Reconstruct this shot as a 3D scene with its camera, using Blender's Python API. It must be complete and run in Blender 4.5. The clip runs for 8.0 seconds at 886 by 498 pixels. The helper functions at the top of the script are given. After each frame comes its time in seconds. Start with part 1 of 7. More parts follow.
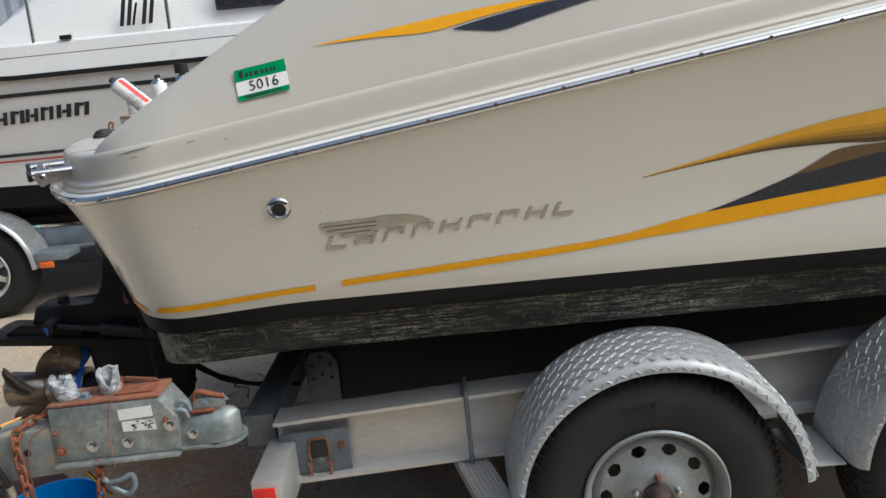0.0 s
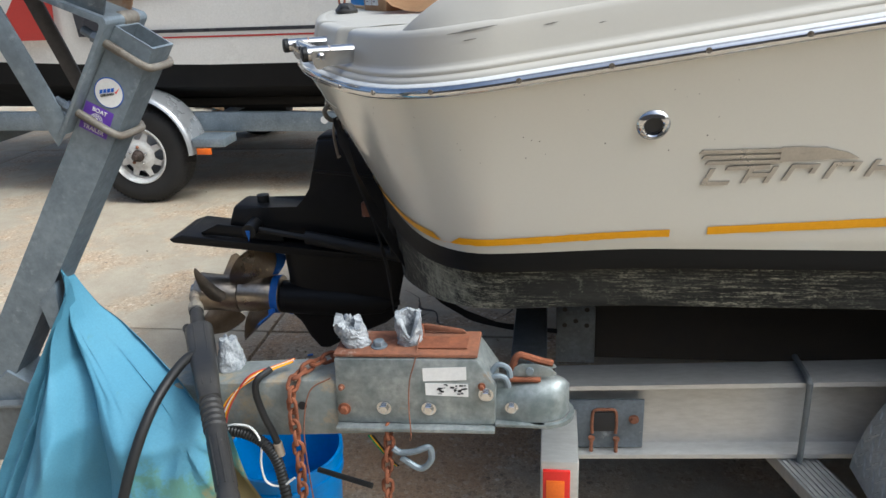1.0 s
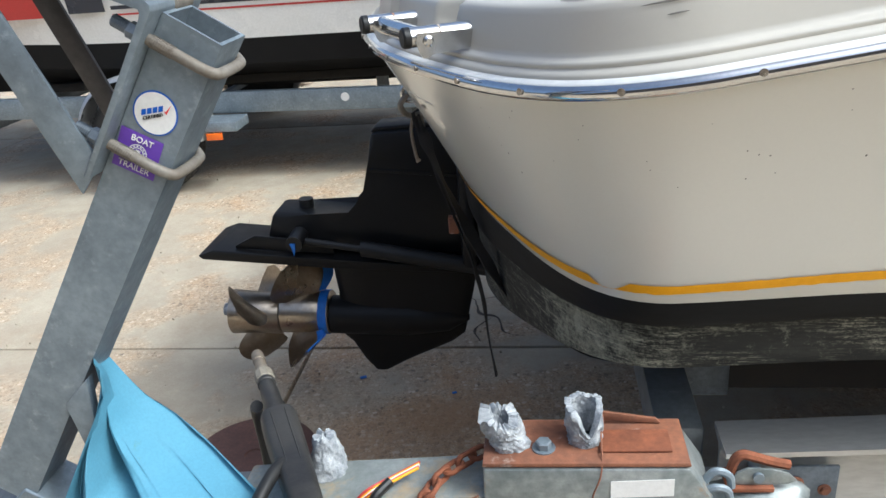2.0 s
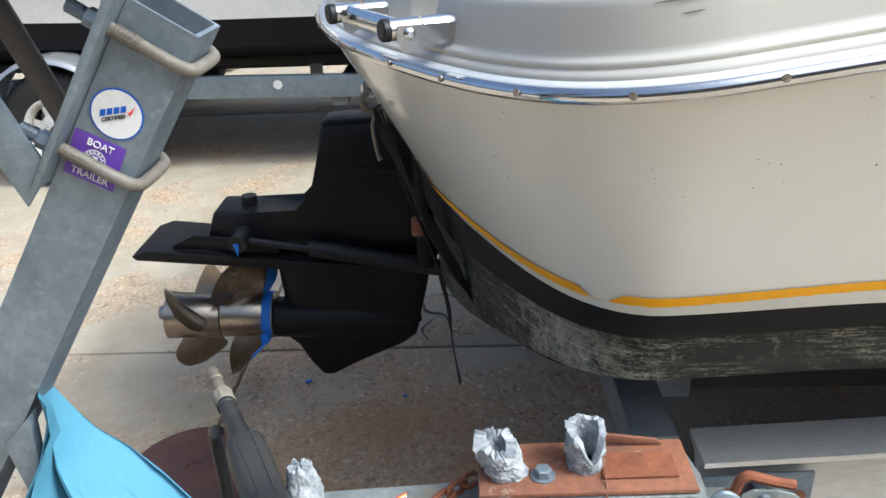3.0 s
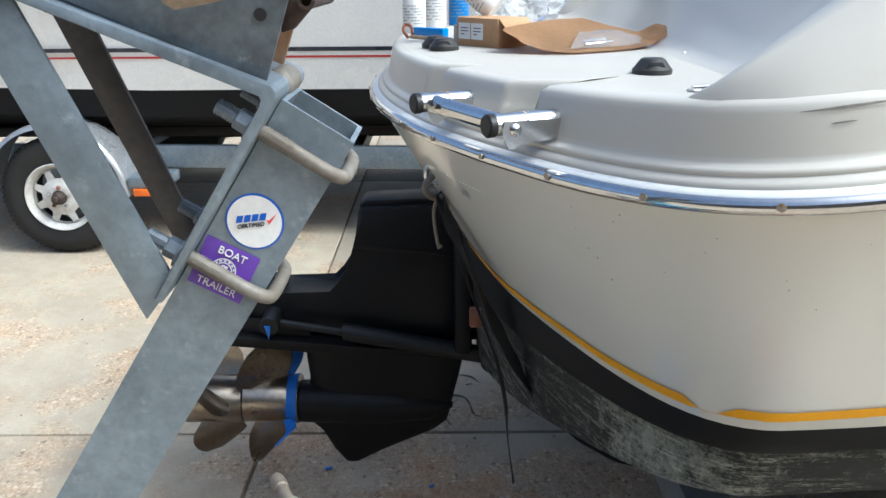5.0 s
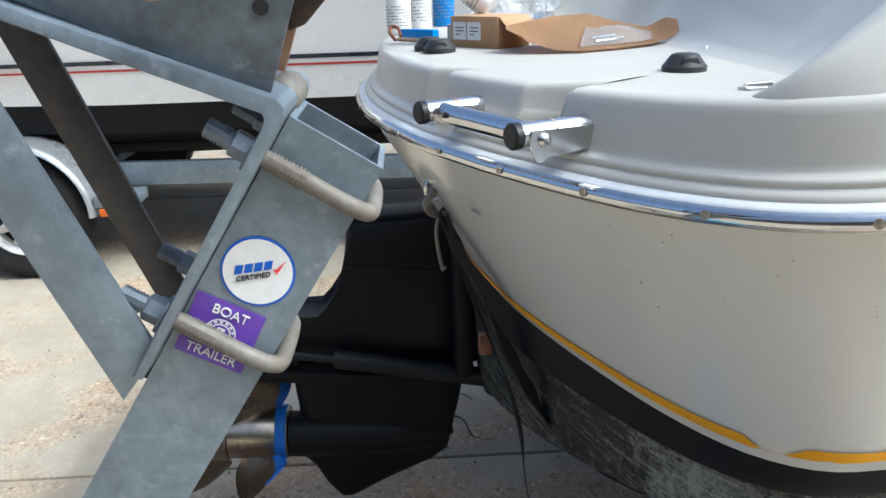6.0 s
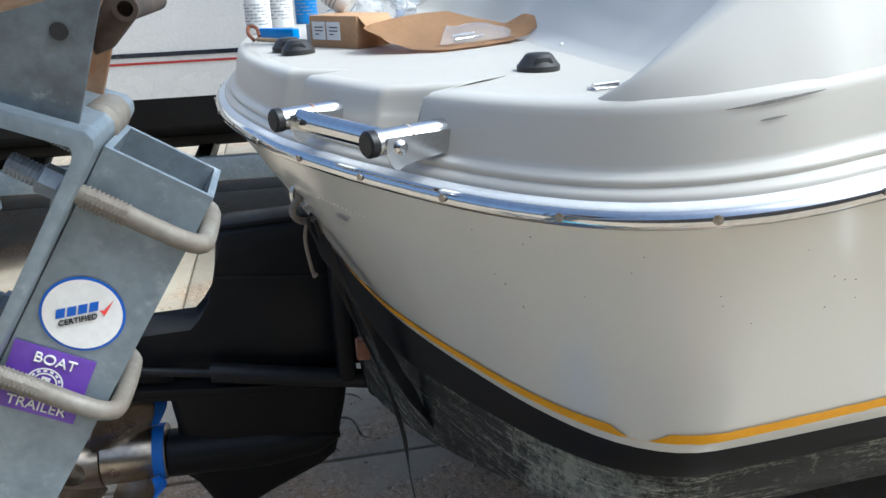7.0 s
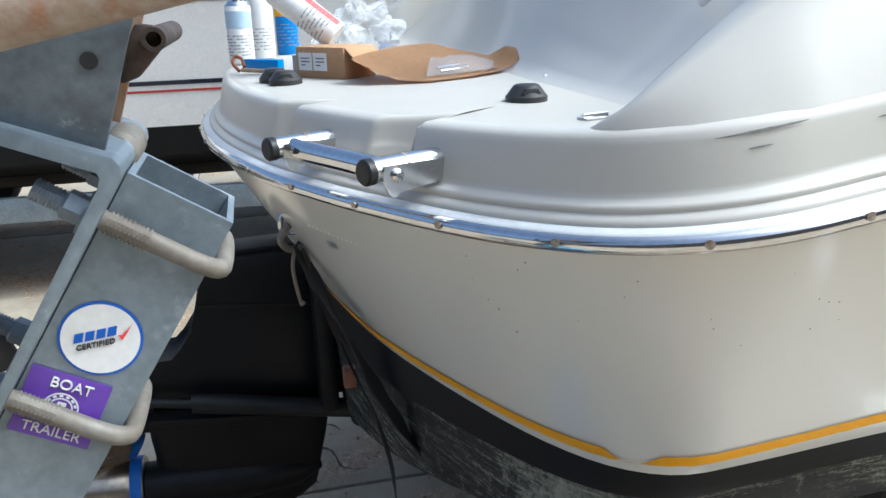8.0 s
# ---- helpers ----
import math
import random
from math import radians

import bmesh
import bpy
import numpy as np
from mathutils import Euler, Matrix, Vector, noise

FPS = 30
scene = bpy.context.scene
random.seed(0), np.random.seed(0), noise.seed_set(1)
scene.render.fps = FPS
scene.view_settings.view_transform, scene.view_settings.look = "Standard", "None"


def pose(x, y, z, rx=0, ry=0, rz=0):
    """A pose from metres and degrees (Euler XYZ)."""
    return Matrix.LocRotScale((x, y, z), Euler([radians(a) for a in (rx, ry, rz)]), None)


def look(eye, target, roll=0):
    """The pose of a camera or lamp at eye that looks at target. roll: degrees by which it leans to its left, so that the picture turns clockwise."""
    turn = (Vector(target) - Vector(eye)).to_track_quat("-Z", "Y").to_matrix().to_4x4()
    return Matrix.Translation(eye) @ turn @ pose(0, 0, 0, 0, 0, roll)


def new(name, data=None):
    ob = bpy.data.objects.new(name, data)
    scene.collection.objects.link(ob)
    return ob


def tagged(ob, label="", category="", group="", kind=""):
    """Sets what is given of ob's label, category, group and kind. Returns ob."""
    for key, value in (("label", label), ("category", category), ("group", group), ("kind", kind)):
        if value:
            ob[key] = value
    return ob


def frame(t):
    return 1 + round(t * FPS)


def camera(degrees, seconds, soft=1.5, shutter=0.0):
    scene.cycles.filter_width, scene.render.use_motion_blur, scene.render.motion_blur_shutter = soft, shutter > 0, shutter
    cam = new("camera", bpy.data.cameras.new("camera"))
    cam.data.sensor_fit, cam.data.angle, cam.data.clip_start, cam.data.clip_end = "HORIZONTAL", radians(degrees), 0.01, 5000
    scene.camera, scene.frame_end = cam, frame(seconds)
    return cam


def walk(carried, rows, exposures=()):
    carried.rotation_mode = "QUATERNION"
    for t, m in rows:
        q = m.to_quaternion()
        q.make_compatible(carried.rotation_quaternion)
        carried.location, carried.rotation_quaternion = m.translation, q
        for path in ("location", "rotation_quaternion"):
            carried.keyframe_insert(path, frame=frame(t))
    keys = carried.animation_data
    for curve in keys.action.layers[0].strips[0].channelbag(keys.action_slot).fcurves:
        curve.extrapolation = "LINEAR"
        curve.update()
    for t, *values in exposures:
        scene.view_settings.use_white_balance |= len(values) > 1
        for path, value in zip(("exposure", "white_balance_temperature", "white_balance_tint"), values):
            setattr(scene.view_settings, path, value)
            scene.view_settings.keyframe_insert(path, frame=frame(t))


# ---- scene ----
cam = camera(59.4, 8.0)
PATH = [
    (0, (-0.025, 0.059, 1.622), (-0.074, 1.997, 1.13), -5.8),
    (0.4, (-0.337, 0.225, 1.598), (-0.528, 2.141, 1.06), -3.8),
    (0.5, (-0.408, 0.272, 1.608), (-0.62, 2.175, 1.028), -3.5),
    (0.7, (-0.529, 0.36, 1.582), (-0.764, 2.242, 0.948), -2.4),
    (1, (-0.685, 0.528, 1.582), (-0.957, 2.382, 0.882), -2.4),
    (1.4, (-0.846, 0.77, 1.586), (-1.169, 2.594, 0.833), -3.8),
    (1.5, (-0.879, 0.815, 1.57), (-1.214, 2.634, 0.808), -4.5),
    (1.7, (-0.937, 0.89, 1.57), (-1.257, 2.708, 0.799), -4.8),
    (2.8, (-1.131, 1.063, 1.591), (-1.205, 2.878, 0.754), -2.4),
    (3, (-1.118, 1.066, 1.574), (-1.184, 2.885, 0.746), -2.3),
    (3.5, (-1.165, 1.066, 1.581), (-1.142, 2.897, 0.777), 0.0),
    (4, (-1.276, 1.116, 1.597), (-1.173, 2.94, 0.784), 1.5),
    (4.5, (-1.309, 1.142, 1.614), (-1.262, 3.003, 0.88), 0.2),
    (4.7, (-1.301, 1.132, 1.608), (-1.291, 3.005, 0.907), 0.0),
    (5.8, (-1.347, 1.274, 1.597), (-1.337, 3.163, 0.941), -1.4),
    (6, (-1.364, 1.305, 1.585), (-1.297, 3.19, 0.921), -1.9),
    (6.5, (-1.344, 1.331, 1.592), (-1.071, 3.185, 0.894), -2.0),
    (7, (-1.328, 1.325, 1.601), (-0.979, 3.167, 0.904), -2.2),
    (7.5, (-1.376, 1.311, 1.607), (-0.981, 3.154, 0.94), -1.8),
    (8, (-1.362, 1.316, 1.603), (-0.932, 3.165, 0.976), -1.7),
]
EXPOSURES = [(0, 0.23, 5520, 2), (0.5, 0.38, 5420, 1), (1, 0.57, 5360, 1), (1.5, 0.71, 5320, 1), (3.5, 1.02, 5240, 0), (8, 0.95, 5060, -1)]
walk(cam, [(t, look(eye, target, roll)) for t, eye, target, roll in PATH], EXPOSURES)

# world, sun and exposure
SUN_DIR = Vector((-0.83, 0.28, -1.0)).normalized()
world = bpy.data.worlds.new("yard_sky")
scene.world = world
world.use_nodes = True
wn = world.node_tree.nodes
sky = wn.new("ShaderNodeTexSky")
sky.sky_type = "NISHITA"
sky.sun_disc = False
sky.dust_density = 9.0
sky.air_density = 0.6
sky.ozone_density = 0.2
sky.sun_elevation = math.asin(-SUN_DIR.z)
sky.sun_rotation = math.atan2(-SUN_DIR.x, -SUN_DIR.y)
wn["Background"].inputs["Strength"].default_value = 0.15
world.node_tree.links.new(sky.outputs[0], wn["Background"].inputs["Color"])
sun = new("sun", bpy.data.lights.new("sun", "SUN"))
sun.data.energy = 0.64
sun.data.angle = radians(0.55)
sun.data.color = (1.0, 0.95, 0.86)
sun.rotation_mode = "QUATERNION"
sun.rotation_quaternion = SUN_DIR.to_track_quat("-Z", "Y")


# materials
def node_mat(name):
    m = bpy.data.materials.new(name)
    m.use_nodes = True
    return m, m.node_tree.nodes, m.node_tree.links, m.node_tree.nodes["Principled BSDF"]


def ramp(nodes, links, source, stops):
    r = nodes.new("ShaderNodeValToRGB")
    while len(r.color_ramp.elements) < len(stops):
        r.color_ramp.elements.new(0.5)
    for e, (p, c) in zip(r.color_ramp.elements, stops):
        e.position = p
        e.color = (*c, 1) if len(c) == 3 else c
    links.new(source, r.inputs[0])
    return r.outputs[0]


def tex(nodes, links, kind, scale, detail=4, rough=0.6, stretch=(1, 1, 1), out=0):
    co = nodes.new("ShaderNodeTexCoord")
    mp = nodes.new("ShaderNodeMapping")
    mp.inputs["Scale"].default_value = stretch
    links.new(co.outputs["Object"], mp.inputs[0])
    if kind == "noise":
        n = nodes.new("ShaderNodeTexNoise")
        n.inputs["Detail"].default_value = detail
        n.inputs["Roughness"].default_value = rough
    else:
        n = nodes.new("ShaderNodeTexVoronoi")
    n.inputs["Scale"].default_value = scale
    links.new(mp.outputs[0], n.inputs["Vector"])
    return n.outputs[out]


def mixc(nodes, links, fac, a, b):
    x = nodes.new("ShaderNodeMix")
    x.data_type = "RGBA"
    links.new(fac, x.inputs[0])
    for sock, v in ((x.inputs[6], a), (x.inputs[7], b)):
        if hasattr(v, "links"):
            links.new(v, sock)
        else:
            sock.default_value = (*v, 1)
    return x.outputs[2]


def bump(nodes, links, bsdf, height, strength, dist=0.002):
    b = nodes.new("ShaderNodeBump")
    b.inputs["Strength"].default_value = strength
    b.inputs["Distance"].default_value = dist
    links.new(height, b.inputs["Height"])
    links.new(b.outputs[0], bsdf.inputs["Normal"])
    return b


def surface(name, colour, dirt=None, rough=0.5, metal=0.0, coarse=3.0, fine=60.0, amount=0.5, grain=0.1,
            stretch=(1, 1, 1), coat=0.0, spec=0.5, spots=None, spot_lo=0.62, spot_hi=0.7, spot_scale=14.0, rough_var=0.12):
    """Two scales of variation: broad stains of the dirt colour, fine grain in relief, and optional worn spots."""
    m, nodes, links, p = node_mat(name)
    dirt = dirt or tuple(c * 0.72 for c in colour)
    big = tex(nodes, links, "noise", coarse, 6, 0.62, stretch)
    fac = ramp(nodes, links, big, [(0.34, (0, 0, 0)), (0.66, (amount, amount, amount))])
    col = mixc(nodes, links, fac, colour, dirt)
    small = tex(nodes, links, "noise", fine, 4, 0.65, stretch)
    f2 = ramp(nodes, links, small, [(0.35, (0, 0, 0)), (0.70, (0.5 * amount,) * 3)])
    col = mixc(nodes, links, f2, col, tuple(c * 0.6 for c in dirt))
    if spots:
        sp = tex(nodes, links, "noise", spot_scale, 8, 0.7, stretch)
        f3 = ramp(nodes, links, sp, [(spot_lo, (0, 0, 0)), (spot_hi, (1, 1, 1))])
        col = mixc(nodes, links, f3, col, spots)
    links.new(col, p.inputs["Base Color"])
    r = ramp(nodes, links, big, [(0.3, (max(rough - rough_var, 0.02),) * 3), (0.75, (min(rough + rough_var, 1.0),) * 3)])
    links.new(r, p.inputs["Roughness"])
    p.inputs["Metallic"].default_value = metal
    p.inputs["Specular IOR Level"].default_value = spec
    if coat:
        p.inputs["Coat Weight"].default_value = coat
        p.inputs["Coat Roughness"].default_value = 0.08
    if grain:
        bump(nodes, links, p, small, grain)
    return m


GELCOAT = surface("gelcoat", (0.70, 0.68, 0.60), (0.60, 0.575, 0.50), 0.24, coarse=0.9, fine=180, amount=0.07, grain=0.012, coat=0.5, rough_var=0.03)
# same white gelcoat as the hull, darkened to hold back light on upper faces
GELCOAT_DECK_DIMMED = surface("gelcoat_deck_dimmed", (0.515, 0.485, 0.42), (0.465, 0.44, 0.38), 0.30, coarse=0.9, fine=150, amount=0.07, grain=0.015, coat=0.2, rough_var=0.03)
GELCOAT_FAR = surface("gelcoat_far", (0.80, 0.79, 0.76), (0.66, 0.64, 0.58), 0.3, coarse=1.2, fine=80, amount=0.4, grain=0.02, coat=0.3)
NONSKID = surface("nonskid", (0.46, 0.435, 0.38), (0.48, 0.46, 0.41), 0.55, coarse=4, fine=420, amount=0.4, grain=0.5)
DARK_HULL = surface("dark_bottom", (0.010, 0.010, 0.011), (0.022, 0.022, 0.022), 0.8, spec=0.15, coarse=3, fine=40, amount=0.7, grain=0.2)
YELLOW = surface("yellow_stripe", (0.86, 0.41, 0.002), (0.76, 0.34, 0.002), 0.42, spec=0.25, coarse=3, fine=90, amount=0.35, grain=0.02)
NAVY = surface("navy_stripe", (0.018, 0.022, 0.035), (0.03, 0.035, 0.05), 0.3, coarse=3, fine=90, amount=0.5, grain=0.02)
RED = surface("red_stripe", (0.42, 0.03, 0.025), (0.35, 0.03, 0.03), 0.35, coarse=3, fine=90, amount=0.4, grain=0.02)
CHROME = surface("chrome", (0.70, 0.70, 0.70), (0.5, 0.48, 0.44), 0.07, 1.0, coarse=9, fine=120, amount=0.35, grain=0.01, rough_var=0.06)
STEEL = surface("stainless", (0.72, 0.72, 0.71), (0.5, 0.49, 0.46), 0.22, 1.0, coarse=14, fine=160, amount=0.4, grain=0.02)
SCREW = surface("tarnished_screw", (0.48, 0.45, 0.41), (0.22, 0.19, 0.16), 0.35, 1.0, coarse=120, fine=400, amount=1.0, grain=0.05)
EMBLEM = surface("emblem_metal", (0.50, 0.47, 0.42), (0.36, 0.33, 0.29), 0.34, 0.7, coarse=14, fine=160, amount=0.5, grain=0.03)
GALV = surface("galvanised", (0.275, 0.325, 0.365), (0.165, 0.195, 0.22), 0.50, 0.4, coarse=6, fine=70, amount=0.85, grain=0.08, spots=(0.36, 0.405, 0.435), spot_lo=0.58, spot_hi=0.76, spot_scale=34)
BLUED = surface("blue_grey_steel", (0.19, 0.225, 0.265), (0.10, 0.115, 0.13), 0.5, 0.35, coarse=8, fine=80, amount=0.9, grain=0.1, spots=(0.33, 0.36, 0.38), spot_lo=0.60, spot_hi=0.74, spot_scale=16)
GALV_DARK = surface("dull_galvanised", (0.22, 0.24, 0.25), (0.15, 0.16, 0.165), 0.55, 0.4, coarse=6, fine=70, amount=0.7, grain=0.08, spots=(0.34, 0.36, 0.36), spot_lo=0.64, spot_hi=0.8, spot_scale=22)
ALU = surface("aluminium_beam", (0.62, 0.62, 0.60), (0.48, 0.47, 0.44), 0.42, 0.55, coarse=4, fine=90, amount=0.6, grain=0.04, stretch=(0.3, 1, 1))
TREAD = surface("tread_plate", (0.47, 0.49, 0.495), (0.33, 0.345, 0.34), 0.46, 0.3, coarse=5, fine=80, amount=0.8, grain=0.12, spots=(0.36, 0.33, 0.27), spot_lo=0.64, spot_hi=0.78, spot_scale=6)
UBOLT = surface("zinc_rod", (0.24, 0.225, 0.195), (0.15, 0.125, 0.095), 0.62, 0.2, coarse=16, fine=120, amount=0.9, grain=0.15)
RUSTY = surface("rusty_steel", (0.31, 0.12, 0.058), (0.17, 0.08, 0.05), 0.85, 0.1, coarse=14, fine=90, amount=0.9, grain=0.5, spots=(0.42, 0.33, 0.27), spot_lo=0.58, spot_hi=0.68, spot_scale=15)
WINCH = surface("stained_zinc_plate", (0.20, 0.245, 0.285), (0.06, 0.066, 0.074), 0.45, 0.35, coarse=7, fine=60, amount=1.0, grain=0.1, spots=(0.42, 0.45, 0.47), spot_lo=0.58, spot_hi=0.70, spot_scale=13)
HANDLE = surface("rust_streaked_zinc", (0.42, 0.39, 0.33), (0.30, 0.17, 0.09), 0.7, 0.2, coarse=9, fine=90, amount=1.0, grain=0.3, spots=(0.30, 0.12, 0.05), spot_lo=0.55, spot_hi=0.66, spot_scale=13)
RUST = surface("rust", (0.30, 0.10, 0.042), (0.16, 0.058, 0.03), 0.9, 0.05, coarse=22, fine=130, amount=0.9, grain=0.5)
DARK_RUST = surface("dark_rust", (0.075, 0.05, 0.038), (0.03, 0.024, 0.02), 0.7, 0.2, coarse=20, fine=120, amount=0.9, grain=0.3)
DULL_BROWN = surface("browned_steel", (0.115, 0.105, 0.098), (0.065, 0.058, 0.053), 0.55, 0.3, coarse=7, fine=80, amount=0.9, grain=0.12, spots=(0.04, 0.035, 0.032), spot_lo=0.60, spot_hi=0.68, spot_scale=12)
COUPLER = surface("weathered_zinc", (0.40, 0.42, 0.41), (0.17, 0.20, 0.195), 0.46, 0.45, coarse=12, fine=60, amount=1.0, grain=0.2, spots=(0.33, 0.20, 0.10), spot_lo=0.63, spot_hi=0.74, spot_scale=11)
TONGUE = surface("weathered_tongue", (0.36, 0.38, 0.36), (0.20, 0.22, 0.21), 0.6, 0.25, coarse=6, fine=80, amount=0.9, grain=0.12, spots=(0.44, 0.32, 0.17), spot_lo=0.50, spot_hi=0.66, spot_scale=7)
ANODE = surface("corroded_zinc", (0.52, 0.535, 0.545), (0.22, 0.24, 0.26), 0.85, 0.05, coarse=60, fine=150, amount=1.0, grain=1.0)
DRIVE = surface("black_drive_paint", (0.007, 0.007, 0.0075), (0.016, 0.016, 0.016), 0.5, spec=0.25, coarse=6, fine=80, amount=0.6, grain=0.08)
PROP = surface("prop_steel", (0.50, 0.44, 0.36), (0.34, 0.285, 0.22), 0.33, 1.0, coarse=6, fine=70, amount=0.7, grain=0.06, rough_var=0.1)
BLUE_TAPE = surface("blue_tape", (0.03, 0.17, 0.60), (0.02, 0.11, 0.42), 0.6, coarse=14, fine=90, amount=0.5, grain=0.2)
BLUE_PLASTIC = surface("blue_plastic", (0.012, 0.22, 0.62), (0.01, 0.15, 0.45), 0.35, coarse=6, fine=90, amount=0.5, grain=0.04)
TARP = surface("blue_tarp", (0.095, 0.255, 0.365), (0.125, 0.30, 0.405), 0.72, spec=0.25, coarse=3, fine=220, amount=0.7, grain=0.15)
RUBBER = surface("tyre_rubber", (0.014, 0.014, 0.014), (0.034, 0.032, 0.030), 0.72, spec=0.3, coarse=7, fine=110, amount=0.7, grain=0.15)
BLACK = surface("black_plastic", (0.012, 0.012, 0.012), (0.028, 0.028, 0.028), 0.45, spec=0.3, coarse=9, fine=120, amount=0.6, grain=0.1)
GREY_PLASTIC = surface("worn_black_plastic", (0.018, 0.018, 0.019), (0.060, 0.056, 0.050), 0.48, spec=0.3, coarse=11, fine=120, amount=0.8, grain=0.2, spots=(0.20, 0.19, 0.18), spot_lo=0.66, spot_hi=0.73, spot_scale=26)
WHEEL = surface("silver_wheel_paint", (0.30, 0.335, 0.34), (0.23, 0.24, 0.235), 0.5, 0.3, coarse=9, fine=90, amount=0.8, grain=0.06, spots=(0.26, 0.20, 0.14), spot_lo=0.66, spot_hi=0.8, spot_scale=9)
WHEEL_WHITE = surface("white_wheel_paint", (0.66, 0.66, 0.64), (0.42, 0.38, 0.32), 0.45, coarse=9, fine=90, amount=0.7, grain=0.05)
FENDER_SILVER = surface("silver_fender", (0.52, 0.53, 0.54), (0.40, 0.40, 0.40), 0.3, 0.6, coarse=5, fine=80, amount=0.5, grain=0.03)
CARDBOARD = surface("cardboard", (0.48, 0.29, 0.145), (0.38, 0.22, 0.11), 0.85, coarse=7, fine=120, amount=0.6, grain=0.15)
PAPER = surface("white_paper", (0.82, 0.81, 0.78), (0.72, 0.70, 0.66), 0.7, coarse=20, fine=150, amount=0.4, grain=0.03)
INK = surface("black_ink", (0.02, 0.02, 0.022), None, 0.55, amount=0.3, grain=0.0)
GREEN_INK = surface("green_ink", (0.0, 0.27, 0.075), None, 0.45, amount=0.3, grain=0.0)
BLUE_INK = surface("blue_ink", (0.01, 0.10, 0.50), None, 0.45, amount=0.3, grain=0.0)
RED_INK = surface("red_ink", (0.75, 0.06, 0.05), None, 0.45, amount=0.3, grain=0.0)
PURPLE = surface("purple_sticker", (0.14, 0.055, 0.42), (0.11, 0.04, 0.33), 0.4, coarse=14, fine=90, amount=0.5, grain=0.02)
ORANGE = surface("orange_lens", (0.78, 0.16, 0.01), (0.6, 0.1, 0.01), 0.2, coarse=20, fine=200, amount=0.4, grain=0.1)
RED_LENS = surface("red_lens", (0.62, 0.02, 0.015), (0.5, 0.02, 0.01), 0.2, coarse=20, fine=240, amount=0.4, grain=0.2)
WHITE_WIRE = surface("white_plastic", (0.75, 0.75, 0.73), None, 0.4, amount=0.4, grain=0.0)
STRAP = surface("black_webbing", (0.02, 0.02, 0.02), (0.05, 0.045, 0.04), 0.85, coarse=14, fine=260, amount=0.7, grain=0.4)
ROPE_FRAY = surface("frayed_cord", (0.30, 0.25, 0.19), (0.2, 0.16, 0.12), 0.9, coarse=30, fine=260, amount=0.7, grain=0.4)
WOOD = surface("raw_timber", (0.50, 0.36, 0.20), (0.38, 0.26, 0.14), 0.75, coarse=5, fine=80, amount=0.6, grain=0.2, stretch=(0.2, 1, 1))
PALE_BLUE = surface("pale_blue_paint", (0.22, 0.42, 0.52), None, 0.5, coarse=8, fine=80, amount=0.5)
BROWN_WALL = surface("brown_sheet_metal", (0.185, 0.165, 0.145), (0.12, 0.105, 0.09), 0.7, coarse=0.6, fine=12, amount=0.6, grain=0.05)
SHED = surface("painted_sheet_metal", (0.42, 0.46, 0.52), (0.34, 0.37, 0.42), 0.5, coarse=0.6, fine=12, amount=0.5, grain=0.05)


